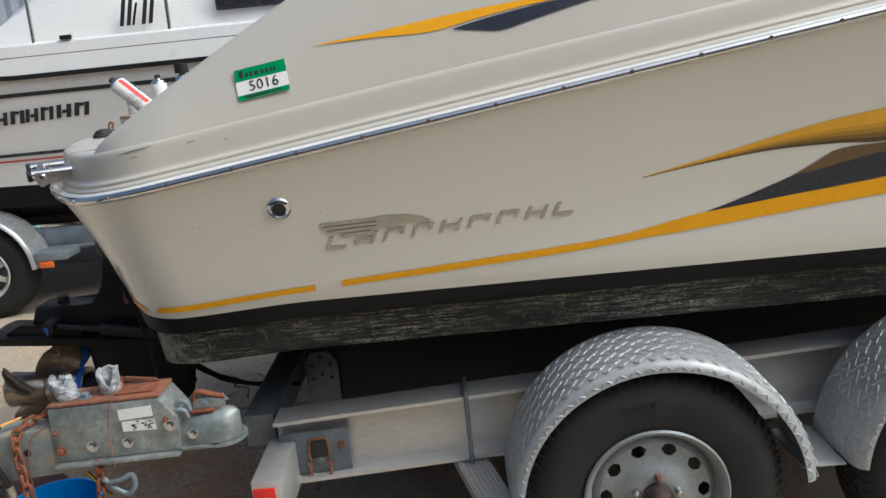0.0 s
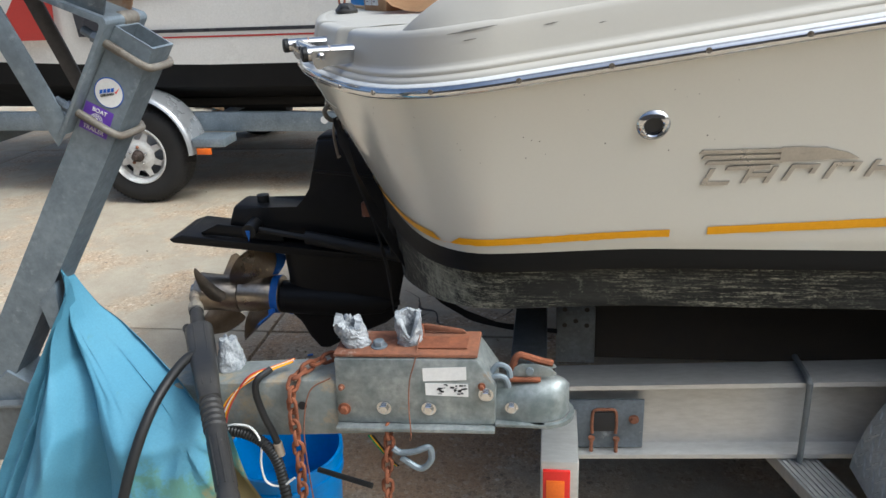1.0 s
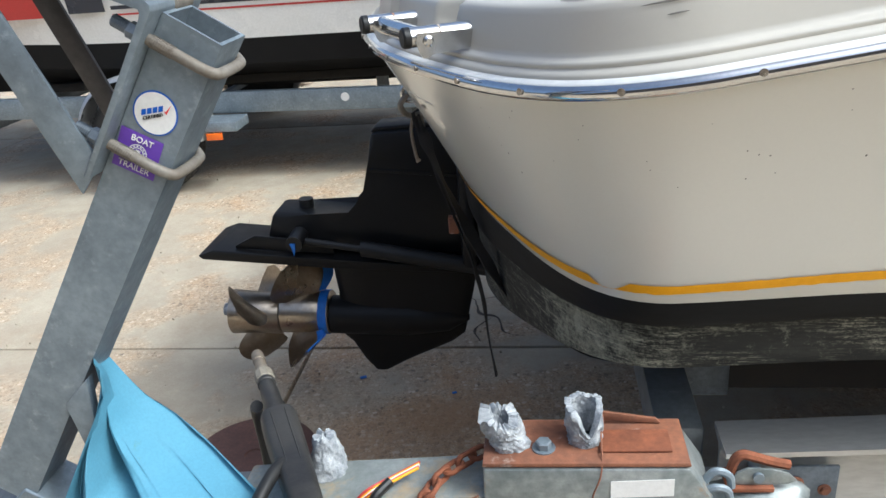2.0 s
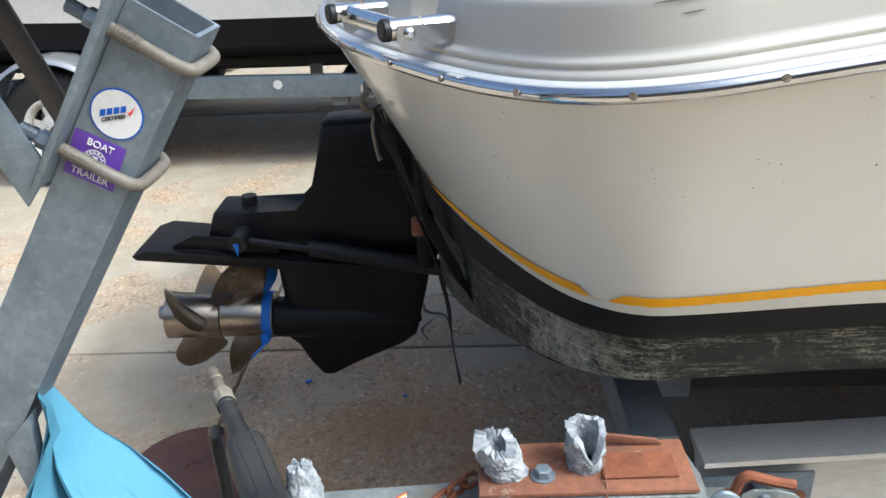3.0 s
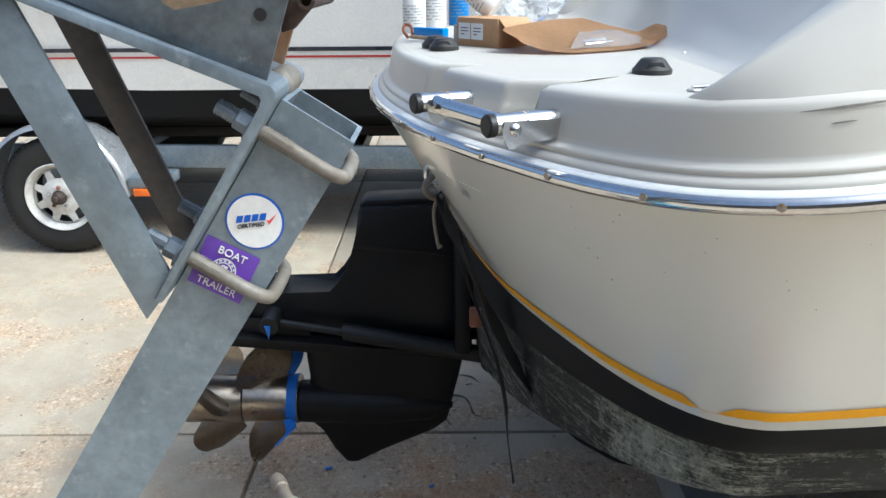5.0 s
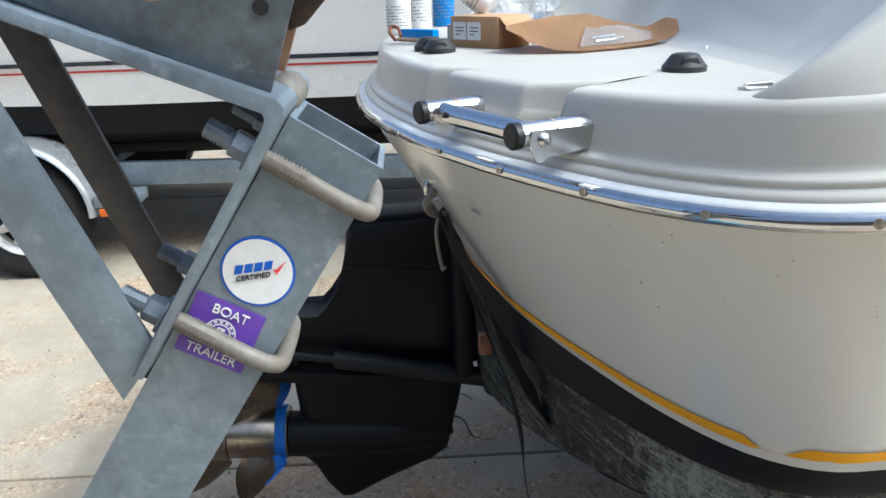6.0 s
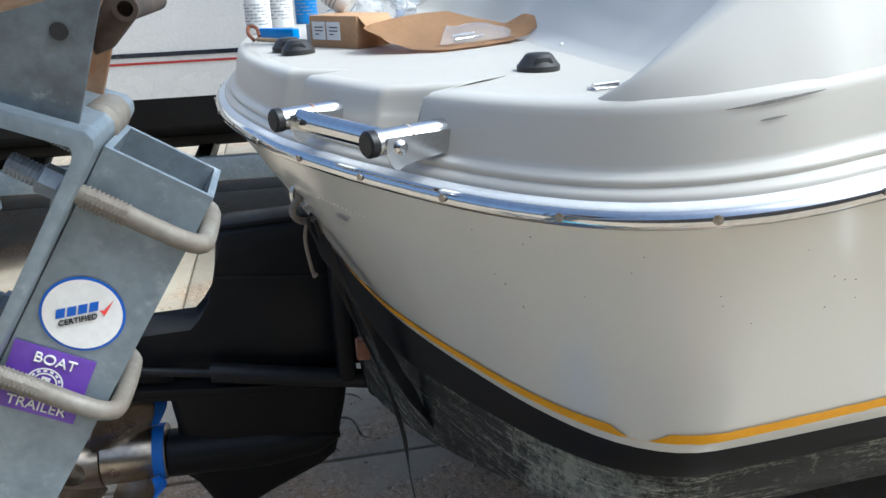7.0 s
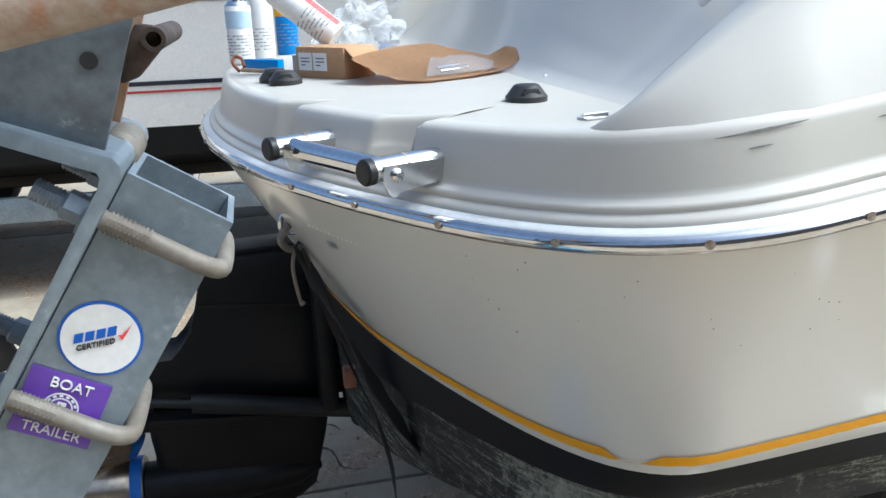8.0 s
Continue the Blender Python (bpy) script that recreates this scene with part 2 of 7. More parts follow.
def concrete_mat():
    m, nodes, links, p = node_mat("worn_concrete")
    big = tex(nodes, links, "noise", 0.9, 7, 0.65)
    col = ramp(nodes, links, big, [(0.30, (0.32, 0.275, 0.205)), (0.50, (0.42, 0.37, 0.28)), (0.72, (0.48, 0.43, 0.335))])
    mid = tex(nodes, links, "noise", 6.0, 8, 0.72)
    col = mixc(nodes, links, ramp(nodes, links, mid, [(0.42, (0, 0, 0)), (0.68, (0.6,) * 3)]), col, (0.32, 0.26, 0.19))
    rust = tex(nodes, links, "noise", 1.7, 6, 0.6)
    col = mixc(nodes, links, ramp(nodes, links, rust, [(0.52, (0, 0, 0)), (0.70, (0.25,) * 3)]), col, (0.30, 0.20, 0.12))
    stones = nodes.new("ShaderNodeTexVoronoi")
    co = nodes.new("ShaderNodeTexCoord")
    warp = nodes.new("ShaderNodeTexNoise")
    warp.inputs["Scale"].default_value = 34
    warp.inputs["Detail"].default_value = 3
    links.new(co.outputs["Object"], warp.inputs["Vector"])
    bend = nodes.new("ShaderNodeVectorMath")
    bend.operation = "MULTIPLY_ADD"
    bend.inputs[1].default_value = (0.022, 0.022, 0.022)
    links.new(warp.outputs["Color"], bend.inputs[0])
    links.new(co.outputs["Object"], bend.inputs[2])
    links.new(bend.outputs[0], stones.inputs["Vector"])
    stones.inputs["Scale"].default_value = 46
    hue = ramp(nodes, links, stones.outputs["Color"], [(0.2, (0.15, 0.12, 0.09)), (0.40, (0.32, 0.24, 0.165)), (0.58, (0.50, 0.385, 0.27)), (0.80, (0.70, 0.60, 0.46))])
    gravel = nodes.new("ShaderNodeTexVoronoi")
    gravel.inputs["Scale"].default_value = 118
    links.new(bend.outputs[0], gravel.inputs["Vector"])
    small_hue = ramp(nodes, links, gravel.outputs["Color"], [(0.2, (0.14, 0.11, 0.085)), (0.5, (0.40, 0.30, 0.205)), (0.8, (0.66, 0.56, 0.42))])
    # a browned, worn-out stretch of the slab by the stern drive
    spot = nodes.new("ShaderNodeVectorMath")
    spot.operation = "DISTANCE"
    spot.inputs[1].default_value = (-1.35, 2.85, 0.0)
    links.new(co.outputs["Object"], spot.inputs[0])
    worn = ramp(nodes, links, spot.outputs["Value"], [(0.30, (0.24,) * 3), (1.15, (0, 0, 0))])
    more = nodes.new("ShaderNodeMath")
    more.operation = "ADD"
    links.new(tex(nodes, links, "noise", 2.3, 6, 0.6), more.inputs[0])
    links.new(worn, more.inputs[1])
    bare = more.outputs[0]
    brown = ramp(nodes, links, bare, [(0.48, (0, 0, 0)), (0.70, (0.85,) * 3)])
    col = mixc(nodes, links, brown, col, (0.50, 0.345, 0.20))
    edge = ramp(nodes, links, stones.outputs["Distance"], [(0.40, (0.85,) * 3), (0.52, (0, 0, 0))])
    mul = nodes.new("ShaderNodeMath")
    mul.operation = "MULTIPLY"
    links.new(edge, mul.inputs[0])
    links.new(ramp(nodes, links, bare, [(0.47, (0.06,) * 3), (0.60, (1, 1, 1))]), mul.inputs[1])
    fine = nodes.new("ShaderNodeMath")
    fine.operation = "MULTIPLY"
    links.new(ramp(nodes, links, gravel.outputs["Distance"], [(0.34, (0.75,) * 3), (0.56, (0, 0, 0))]), fine.inputs[0])
    links.new(ramp(nodes, links, bare, [(0.50, (0.10,) * 3), (0.62, (0.9,) * 3)]), fine.inputs[1])
    col = mixc(nodes, links, fine.outputs[0], col, small_hue)
    sparse = nodes.new("ShaderNodeMath")
    sparse.operation = "MULTIPLY"
    links.new(mul.outputs[0], sparse.inputs[0])
    links.new(ramp(nodes, links, tex(nodes, links, "noise", 19.0, 5, 0.7), [(0.42, (0.1,) * 3), (0.60, (1, 1, 1))]), sparse.inputs[1])
    col = mixc(nodes, links, sparse.outputs[0], col, hue)
    soak = ramp(nodes, links, bare, [(0.62, (0, 0, 0)), (0.84, (0.65,) * 3)])
    col = mixc(nodes, links, soak, col, (0.44, 0.255, 0.125))
    links.new(col, p.inputs["Base Color"])
    p.inputs["Roughness"].default_value = 0.9
    grit = tex(nodes, links, "noise", 120, 5, 0.7)
    add = nodes.new("ShaderNodeMath")
    add.operation = "ADD"
    links.new(grit, add.inputs[0])
    links.new(mul.outputs[0], add.inputs[1])
    bump(nodes, links, p, add.outputs[0], 0.7, 0.004)
    return m


CONCRETE = concrete_mat()


def moss_stain(m, low, high):
    """Green and rust stains on the cloth in the corner between two heights, with ragged edges."""
    nodes, links = m.node_tree.nodes, m.node_tree.links
    p = nodes["Principled BSDF"]
    old = p.inputs["Base Color"].links[0].from_socket
    geo = nodes.new("ShaderNodeNewGeometry")
    off = nodes.new("ShaderNodeVectorMath")
    off.operation = "DISTANCE"
    off.inputs[1].default_value = (-1.28, 1.74, 0.5)
    links.new(geo.outputs["Position"], off.inputs[0])
    near = ramp(nodes, links, off.outputs["Value"], [(0.08, (0.42,) * 3), (0.30, (0, 0, 0))])
    add = nodes.new("ShaderNodeMath")
    add.operation = "ADD"
    links.new(tex(nodes, links, "noise", 9.0, 7, 0.7), add.inputs[0])
    links.new(near, add.inputs[1])
    col = mixc(nodes, links, ramp(nodes, links, add.outputs[0], [(low, (0, 0, 0)), (high, (0.8,) * 3)]), old, (0.10, 0.20, 0.13))
    rust = ramp(nodes, links, add.outputs[0], [(high + 0.06, (0, 0, 0)), (high + 0.16, (0.75,) * 3)])
    links.new(mixc(nodes, links, rust, col, (0.30, 0.20, 0.06)), p.inputs["Base Color"])


moss_stain(TARP, 0.62, 0.72)


def antifoul_mat():
    """Black bottom paint, greyed by weather and scratched through to pale primer in short streaks along the hull."""
    m, nodes, links, p = node_mat("bottom_paint")
    big = tex(nodes, links, "noise", 2.6, 6, 0.6, (0.6, 0.6, 2.2))
    col = ramp(nodes, links, big, [(0.34, (0.006, 0.0065, 0.007)), (0.52, (0.012, 0.0135, 0.0135)), (0.70, (0.026, 0.027, 0.025))])
    scuff = ramp(nodes, links, tex(nodes, links, "noise", 16.0, 6, 0.7, (0.22, 0.22, 1.6)), [(0.52, (0, 0, 0)), (0.74, (0.4,) * 3)])
    col = mixc(nodes, links, scuff, col, (0.075, 0.078, 0.068))
    patch = ramp(nodes, links, tex(nodes, links, "noise", 4.2, 5, 0.65, (0.5, 0.5, 1.6)), [(0.42, (0, 0, 0)), (0.58, (1, 1, 1))])
    streak = ramp(nodes, links, tex(nodes, links, "noise", 70.0, 8, 0.8, (0.16, 0.16, 2.2)), [(0.49, (0, 0, 0)), (0.60, (0.9, 0.9, 0.9))])
    speck = ramp(nodes, links, tex(nodes, links, "noise", 210.0, 5, 0.75, (0.6, 0.6, 1.3)), [(0.42, (0, 0, 0)), (0.56, (1, 1, 1))])
    # below the groove the paint is rubbed through widely at the quarter
    geo = nodes.new("ShaderNodeNewGeometry")
    off = nodes.new("ShaderNodeVectorMath")
    off.operation = "DISTANCE"
    off.inputs[1].default_value = (-0.93, 2.29, 0.84)
    links.new(geo.outputs["Position"], off.inputs[0])
    rub = ramp(nodes, links, off.outputs["Value"], [(0.03, (0.19,) * 3), (0.21, (0, 0, 0))])
    rubbed = nodes.new("ShaderNodeMath")
    rubbed.operation = "ADD"
    links.new(tex(nodes, links, "noise", 30.0, 9, 0.85, (0.9, 0.9, 0.8)), rubbed.inputs[0])
    links.new(rub, rubbed.inputs[1])
    col = mixc(nodes, links, ramp(nodes, links, rubbed.outputs[0], [(0.56, (0, 0, 0)), (0.74, (0.85,) * 3)]), col, (0.34, 0.34, 0.265))
    prod = streak
    for other in (patch, speck):
        mul = nodes.new("ShaderNodeMath")
        mul.operation = "MULTIPLY"
        links.new(prod, mul.inputs[0])
        links.new(other, mul.inputs[1])
        prod = mul.outputs[0]
    col = mixc(nodes, links, prod, col, (0.44, 0.43, 0.33))
    fleck = ramp(nodes, links, tex(nodes, links, "noise", 90.0, 3, 0.6, (0.6, 0.6, 1.2)), [(0.735, (0, 0, 0)), (0.77, (0.7, 0.7, 0.7))])
    col = mixc(nodes, links, fleck, col, (0.34, 0.33, 0.27))
    links.new(col, p.inputs["Base Color"])
    p.inputs["Roughness"].default_value = 0.6
    p.inputs["Specular IOR Level"].default_value = 0.28
    bump(nodes, links, p, tex(nodes, links, "noise", 60, 5, 0.7, (0.4, 0.4, 1.5)), 0.3)
    return m


ANTIFOUL = antifoul_mat()
BOTTOM_BAND = surface("bottom_band", (0.0105, 0.0108, 0.011), (0.026, 0.026, 0.026), 0.6, spec=0.12, coarse=3, fine=60, amount=0.6, grain=0.15, stretch=(0.4, 0.4, 1.8), spots=(0.13, 0.13, 0.12), spot_lo=0.70, spot_hi=0.76, spot_scale=11)
SOIL = surface("yard_ground", (0.38, 0.33, 0.26), (0.27, 0.23, 0.18), 0.95, coarse=0.4, fine=20, amount=0.7, grain=0.5)


# mesh helpers
def part(name, bm, material, parent=None, label="", smooth=35):
    me = bpy.data.meshes.new(name)
    bmesh.ops.recalc_face_normals(bm, faces=bm.faces)
    bm.to_mesh(me)
    bm.free()
    return link_mesh(name, me, material, parent, label, smooth)


def link_mesh(name, me, material, parent=None, label="", smooth=35):
    me.materials.append(material)
    if smooth:
        me.polygons.foreach_set("use_smooth", [True] * len(me.polygons))
        me.set_sharp_from_angle(angle=radians(smooth))
    ob = new(name, me)
    if parent is not None:
        ob.parent = parent
        ob.matrix_parent_inverse = parent.matrix_basis.inverted() if parent.type == "EMPTY" else Matrix.Identity(4)
    if label:
        ob["label"] = label
    return ob


def thing(name, label, category, at=(0, 0, 0), group="", kind=""):
    ob = new(name)
    ob.empty_display_size = 0.05
    ob.matrix_basis = Matrix.Translation(at)
    return tagged(ob, label, category, group, kind)


def frame_for(d, hint=Vector((0, 0, 1))):
    d = d.normalized()
    a = d.cross(hint)
    if a.length < 1e-4:
        a = d.cross(Vector((1, 0, 0)))
    a.normalize()
    return a, d.cross(a).normalized()


def add_box(bm, lo, hi, m=None, bevel=0.0):
    vs = [bm.verts.new((x, y, z)) for x in (lo[0], hi[0]) for y in (lo[1], hi[1]) for z in (lo[2], hi[2])]
    fs = [bm.faces.new([vs[i] for i in f]) for f in ((0, 1, 3, 2), (4, 6, 7, 5), (0, 4, 5, 1), (2, 3, 7, 6), (0, 2, 6, 4), (1, 5, 7, 3))]
    if bevel:
        es = {e for f in fs for e in f.edges}
        res = bmesh.ops.bevel(bm, geom=list(es), offset=bevel, segments=2, affect="EDGES", profile=0.5)
        vs = list({v for f in res["faces"] for v in f.verts} | {v for v in vs if v.is_valid})
    if m is not None:
        for v in vs:
            if v.is_valid:
                v.co = m @ v.co
    return vs


def box_bm(lo, hi, m=None, bevel=0.003):
    bm = bmesh.new()
    add_box(bm, lo, hi, None, bevel)
    if m is not None:
        bm.transform(m)
    return bm


def add_prism(bm, pts, y0, y1):
    """A plate: an outline in x and z, from y0 to y1."""
    a = [bm.verts.new((x, y0, z)) for x, z in pts]
    b = [bm.verts.new((x, y1, z)) for x, z in pts]
    n = len(pts)
    bm.faces.new(a)
    bm.faces.new(b[::-1])
    for i in range(n):
        bm.faces.new((a[i], b[i], b[(i + 1) % n], a[(i + 1) % n]))


def prism_bm(pts, y0, y1, bevel=0.002):
    bm = bmesh.new()
    add_prism(bm, pts, y0, y1)
    if bevel:
        bmesh.ops.bevel(bm, geom=list(bm.edges), offset=bevel, segments=2, affect="EDGES", profile=0.5)
    return bm


def add_tube(bm, pts, r, sides=10, closed=False, caps=True):
    """A round rod through the points; r is one radius or one for each point."""
    pts = [Vector(p) for p in pts]
    rs = r if hasattr(r, "__len__") else [r] * len(pts)
    n = len(pts)
    rings, a = [], None
    for i, p in enumerate(pts):
        d = (pts[(i + 1) % n] - pts[i - 1]) if closed else pts[min(i + 1, n - 1)] - pts[max(i - 1, 0)]
        d.normalize()
        if a is None:
            a, b = frame_for(d)
        else:
            a = (a - d * a.dot(d)).normalized()
            b = d.cross(a)
        rings.append([bm.verts.new(p + rs[i] * (math.cos(t) * a + math.sin(t) * b)) for t in (math.tau * k / sides for k in range(sides))])
    for i in range(n if closed else n - 1):
        q, w = rings[i], rings[(i + 1) % n]
        for k in range(sides):
            bm.faces.new((q[k], q[(k + 1) % sides], w[(k + 1) % sides], w[k]))
    if caps and not closed:
        bm.faces.new(rings[0][::-1])
        bm.faces.new(rings[-1])


def tube_bm(pts, r, sides=10, closed=False):
    bm = bmesh.new()
    add_tube(bm, pts, r, sides, closed)
    return bm


def smooth_path(pts, n=8):
    """Catmull-Rom through the points."""
    P = [Vector(p) for p in pts]
    P = [P[0] * 2 - P[1]] + P + [P[-1] * 2 - P[-2]]
    out = []
    for i in range(1, len(P) - 2):
        for k in range(n):
            t = k / n
            a, b, c, d = P[i - 1:i + 3]
            out.append(0.5 * ((2 * b) + (c - a) * t + (2 * a - 5 * b + 4 * c - d) * t * t + (3 * b - a - 3 * c + d) * t ** 3))
    return out + [P[-2]]


def lathe_bm(profile, m=None, steps=28, close=False):
    """Turns (radius, height) pairs round z."""
    bm = bmesh.new()
    rings = [[bm.verts.new((r * math.cos(t), r * math.sin(t), z)) for t in (math.tau * k / steps for k in range(steps))] for r, z in profile]
    for q, w in zip(rings, rings[1:] + ([rings[0]] if close else [])):
        for k in range(steps):
            bm.faces.new((q[k], q[(k + 1) % steps], w[(k + 1) % steps], w[k]))
    if not close:
        bm.faces.new(rings[0][::-1])
        bm.faces.new(rings[-1])
    if m is not None:
        bm.transform(m)
    return bm


def grid_bm(rows, wrap=False, caps=False):
    """A surface through rows of points."""
    bm = bmesh.new()
    g = [[bm.verts.new(p) for p in row] for row in rows]
    for q, w in zip(g, g[1:]):
        n = len(q)
        for k in range(n if wrap else n - 1):
            bm.faces.new((q[k], q[(k + 1) % n], w[(k + 1) % n], w[k]))
    if caps:
        bm.faces.new(g[0][::-1])
        bm.faces.new(g[-1])
    return bm


def hex_bolt(name, at, d, size, parent, material, label="", length=0.01):
    """A washer and a six-sided head that points along d."""
    m = Matrix.Translation(at) @ Vector(d).to_track_quat("Z", "Y").to_matrix().to_4x4()
    bm = lathe_bm([(size * 0.95, 0), (size * 0.95, 0.0025), (size * 0.6, 0.0026)], steps=16)
    hx = lathe_bm([(size * 0.66, 0.0026), (size * 0.66, length * 0.9), (size * 0.55, length)], steps=6)
    tmp = bpy.data.meshes.new("tmp")
    hx.to_mesh(tmp)
    hx.free()
    bm.from_mesh(tmp)
    bpy.data.meshes.remove(tmp)
    bm.transform(m)
    return part(name, bm, material, parent, label, 25)


def text_mesh(words, height, depth=0.0006, shear=0.0, spacing=1.0):
    cu = bpy.data.curves.new("words", "FONT")
    cu.body = words
    cu.size = height / 0.72
    cu.extrude = depth
    cu.shear = shear
    cu.space_character = spacing
    cu.align_x = "CENTER"
    cu.align_y = "CENTER"
    ob = new("words", cu)
    me = bpy.data.meshes.new_from_object(ob.evaluated_get(bpy.context.evaluated_depsgraph_get()))
    bpy.data.objects.remove(ob)
    bpy.data.curves.remove(cu)
    return me


def words_on(name, words, height, m, material, parent, shear=0.0, spacing=1.0, bold=0.0):
    me = text_mesh(words, height, 0.0006, shear, spacing)
    me.transform(m)
    return link_mesh(name, me, material, parent, "", 0)


def lerp_table(table, v):
    if v <= table[0][0]:
        return table[0][1]
    for (a, fa), (b, fb) in zip(table, table[1:]):
        if v <= b:
            return fa + (fb - fa) * (v - a) / (b - a)
    return table[-1][1]


# ground
def build_ground():
    bm = bmesh.new()
    n = 24
    size = 1200.0
    vs = [[bm.verts.new((math.copysign(abs(i / n * 2 - 1) ** 3, i / n * 2 - 1) * size, math.copysign(abs(j / n * 2 - 1) ** 3, j / n * 2 - 1) * size, -0.03)) for j in range(n + 1)] for i in range(n + 1)]
    for i in range(n):
        for j in range(n):
            bm.faces.new((vs[i][j], vs[i + 1][j], vs[i + 1][j + 1], vs[i][j + 1]))
    tagged(part("ground", bm, SOIL), "dusty sunlit boatyard ground reaching far beyond the slabs", "ground", kind="structure")
    pav = thing("pavement", "worn tan concrete slabs with open joints and stains", "pavement", (0, 0, 0), kind="structure")
    xs = [-13.0, -9.3, -5.63, -1.965, 1.70, 5.36, 9.0]
    ys = [-7.4, -3.7, -0.05, 3.625, 7.30, 10.95, 14.6]
    for x0, x1 in zip(xs, xs[1:]):
        for y0, y1 in zip(ys, ys[1:]):
            g = 0.006
            part("slab", box_bm((x0 + g, y0 + g, -0.12), (x1 - g, y1 - g, random.uniform(-0.003, 0.0)), bevel=0.007), CONCRETE, pav)


build_ground()

# the near cruiser: hull form
YC = 3.28


def curve(table):
    """A smooth height over x, through a few stations."""
    def f(x):
        for i in range(len(table) - 1):
            (a, fa), (b, fb) = table[i], table[i + 1]
            if x <= b or i == len(table) - 2:
                sa = (fb - table[i - 1][1]) / (b - table[i - 1][0]) if i else (fb - fa) / (b - a)
                sb = (table[i + 2][1] - fa) / (table[i + 2][0] - a) if i + 2 < len(table) else (fb - fa) / (b - a)
                u = (x - a) / (b - a)
                return (2 * u ** 3 - 3 * u ** 2 + 1) * fa + (u ** 3 - 2 * u ** 2 + u) * (b - a) * sa + (3 * u ** 2 - 2 * u ** 3) * fb + (u ** 3 - u ** 2) * (b - a) * sb
    return f


# how far the stern's outline lies forward of its middle, from the middle (0) to the quarter (1)
STERN = curve(((-0.16, 0.03), (0, 0), (0.161, 0.030), (0.333, 0.122), (0.442, 0.208), (0.54, 0.292), (0.659, 0.388), (0.798, 0.503), (0.9, 0.598), (1.0, 0.70), (1.1, 0.80)))
HALF = ((0, 1.157), (0.06, 1.168), (0.5, 1.210), (0.8, 1.246), (1.0, 1.283))


def rail_z(x):
    d = (x + 1.06) * 14.0
    return 1.321 + 0.14 / 14.0 * (math.log1p(math.exp(d)) if d < 30 else d)


def bow_taper(x):
    return 1.0 if x < 1.8 else max(1.0 - ((x - 1.8) / 4.6) ** 2.4, 0.02)


def quarter_dip(x):
    """How far the top of the bottom paint sinks towards the stern quarter."""
    f = max(0.0, min(1.0, (-0.45 - x) / 0.40))
    return 0.016 * f * f * (3 - 2 * f)


def hull_point(q, t, off=0.0):
    """q: 0 at the stern's middle, 1 at the quarter, then metres forward. t: 0 at the top of the bottom paint, 1 under the rub rail."""
    half = lerp_table(HALF, t)
    aft = -1.262 - 0.215 * t
    k = 0.64 + 0.36 * t
    if q <= 1:
        s = math.sin(q * math.pi / 2)
        x, y = aft + k * STERN(q), half * s
        nx, ny = -(1 - s ** 5), s ** 3
    else:
        x, y = aft + k * 0.70 + q - 1, half
        nx, ny = 0, 1
        y = (half - 0.02 * max(0, min(1, x + 0.2)) * math.sin(math.pi * t)) * bow_taper(x)
    foot = 0.985 - quarter_dip(x)
    z = foot + t * (rail_z(x) - 0.013 - foot)
    n = Vector((nx, -ny, -0.12)).normalized() * off
    return Vector((x, YC - y, z)) + n


def lower_point(q, k):
    """The painted bottom's side: k 0 at the chine's lower edge, 1 at the top of the paint."""
    half, aft, st, z = [lerp_table(tb, k) for tb in (((0, 1.092), (0.60, 1.112), (0.66, 1.117), (0.70, 1.138), (0.74, 1.143), (1, 1.157)), ((0, -1.205), (0.62, -1.228), (0.7, -1.247), (1, -1.262)),
                                                    ((0, 0.58), (1, 0.64)), ((0, 0.822), (0.62, 0.925), (0.7, 0.932), (1, 0.985)))]
    if q <= 1:
        s = math.sin(q * math.pi / 2)
        x, y = aft + st * STERN(q), half * s
        z -= (1 - k) * 0.27 * (half - y)
    else:
        x, y = aft + st * 0.70 + q - 1, half
        y *= bow_taper(x)
        z += 0.03 * max(x - 1.5, 0) ** 1.5
    return Vector((x, YC - y, z - quarter_dip(x)))


QS = [i / 26 for i in range(26)] + [1 + 0.05 * i for i in range(8)] + [1.4 + 0.2 * i for i in range(32)]


def both_sides(row):
    """A row from the port bow round the stern to the starboard bow."""
    return [Vector((p.x, 2 * YC - p.y, p.z)) for p in row[:0:-1]] + row


def side_q(x, t):
    return 1 + x - (-1.262 - 0.215 * t + (0.64 + 0.36 * t) * 0.70)


def side_at(x, z, off=0.002):
    t = (z - 0.985) / (rail_z(x) - 0.013 - 0.985)
    q = side_q(x, t)
    if q < 1:
        lo, hi = 0.3, 1.0
        for _ in range(24):
            q = (lo + hi) / 2
            lo, hi = (q, hi) if hull_point(q, t).x < x else (lo, q)
    return hull_point(q, t, off)


def stern_recess(p):
    """Two slots in the platform's edge, where the ladder's arms come out, on either quarter."""
    d = 0.0
    for y0 in (2.352, 2.618):
        yy = p.y if p.y < YC else 2 * YC - p.y
        if p.x < -0.95 and y0 <= yy <= y0 + 0.075:
            d = 0.068 * (1 - (yy - y0) / 0.075) ** 0.8
    return d


def deck_row(dz, inset, rec=0.0):
    row = []
    for q in QS_FINE:
        p = hull_point(q, 1.0, -inset)
        d = stern_recess(p) * rec
        if d:
            p = hull_point(q, 1.0, -inset - d)
        p.z = rail_z(p.x) + dz * (1 - 0.10 * max(0, min(1.5, p.x)))
        row.append(p)
    return row


QS_FINE = [i / 260 for i in range(260)] + [1 + 0.04 * i for i in range(10)] + [1.4 + 0.2 * i for i in range(32)]
PLATFORM_Z = 1.438


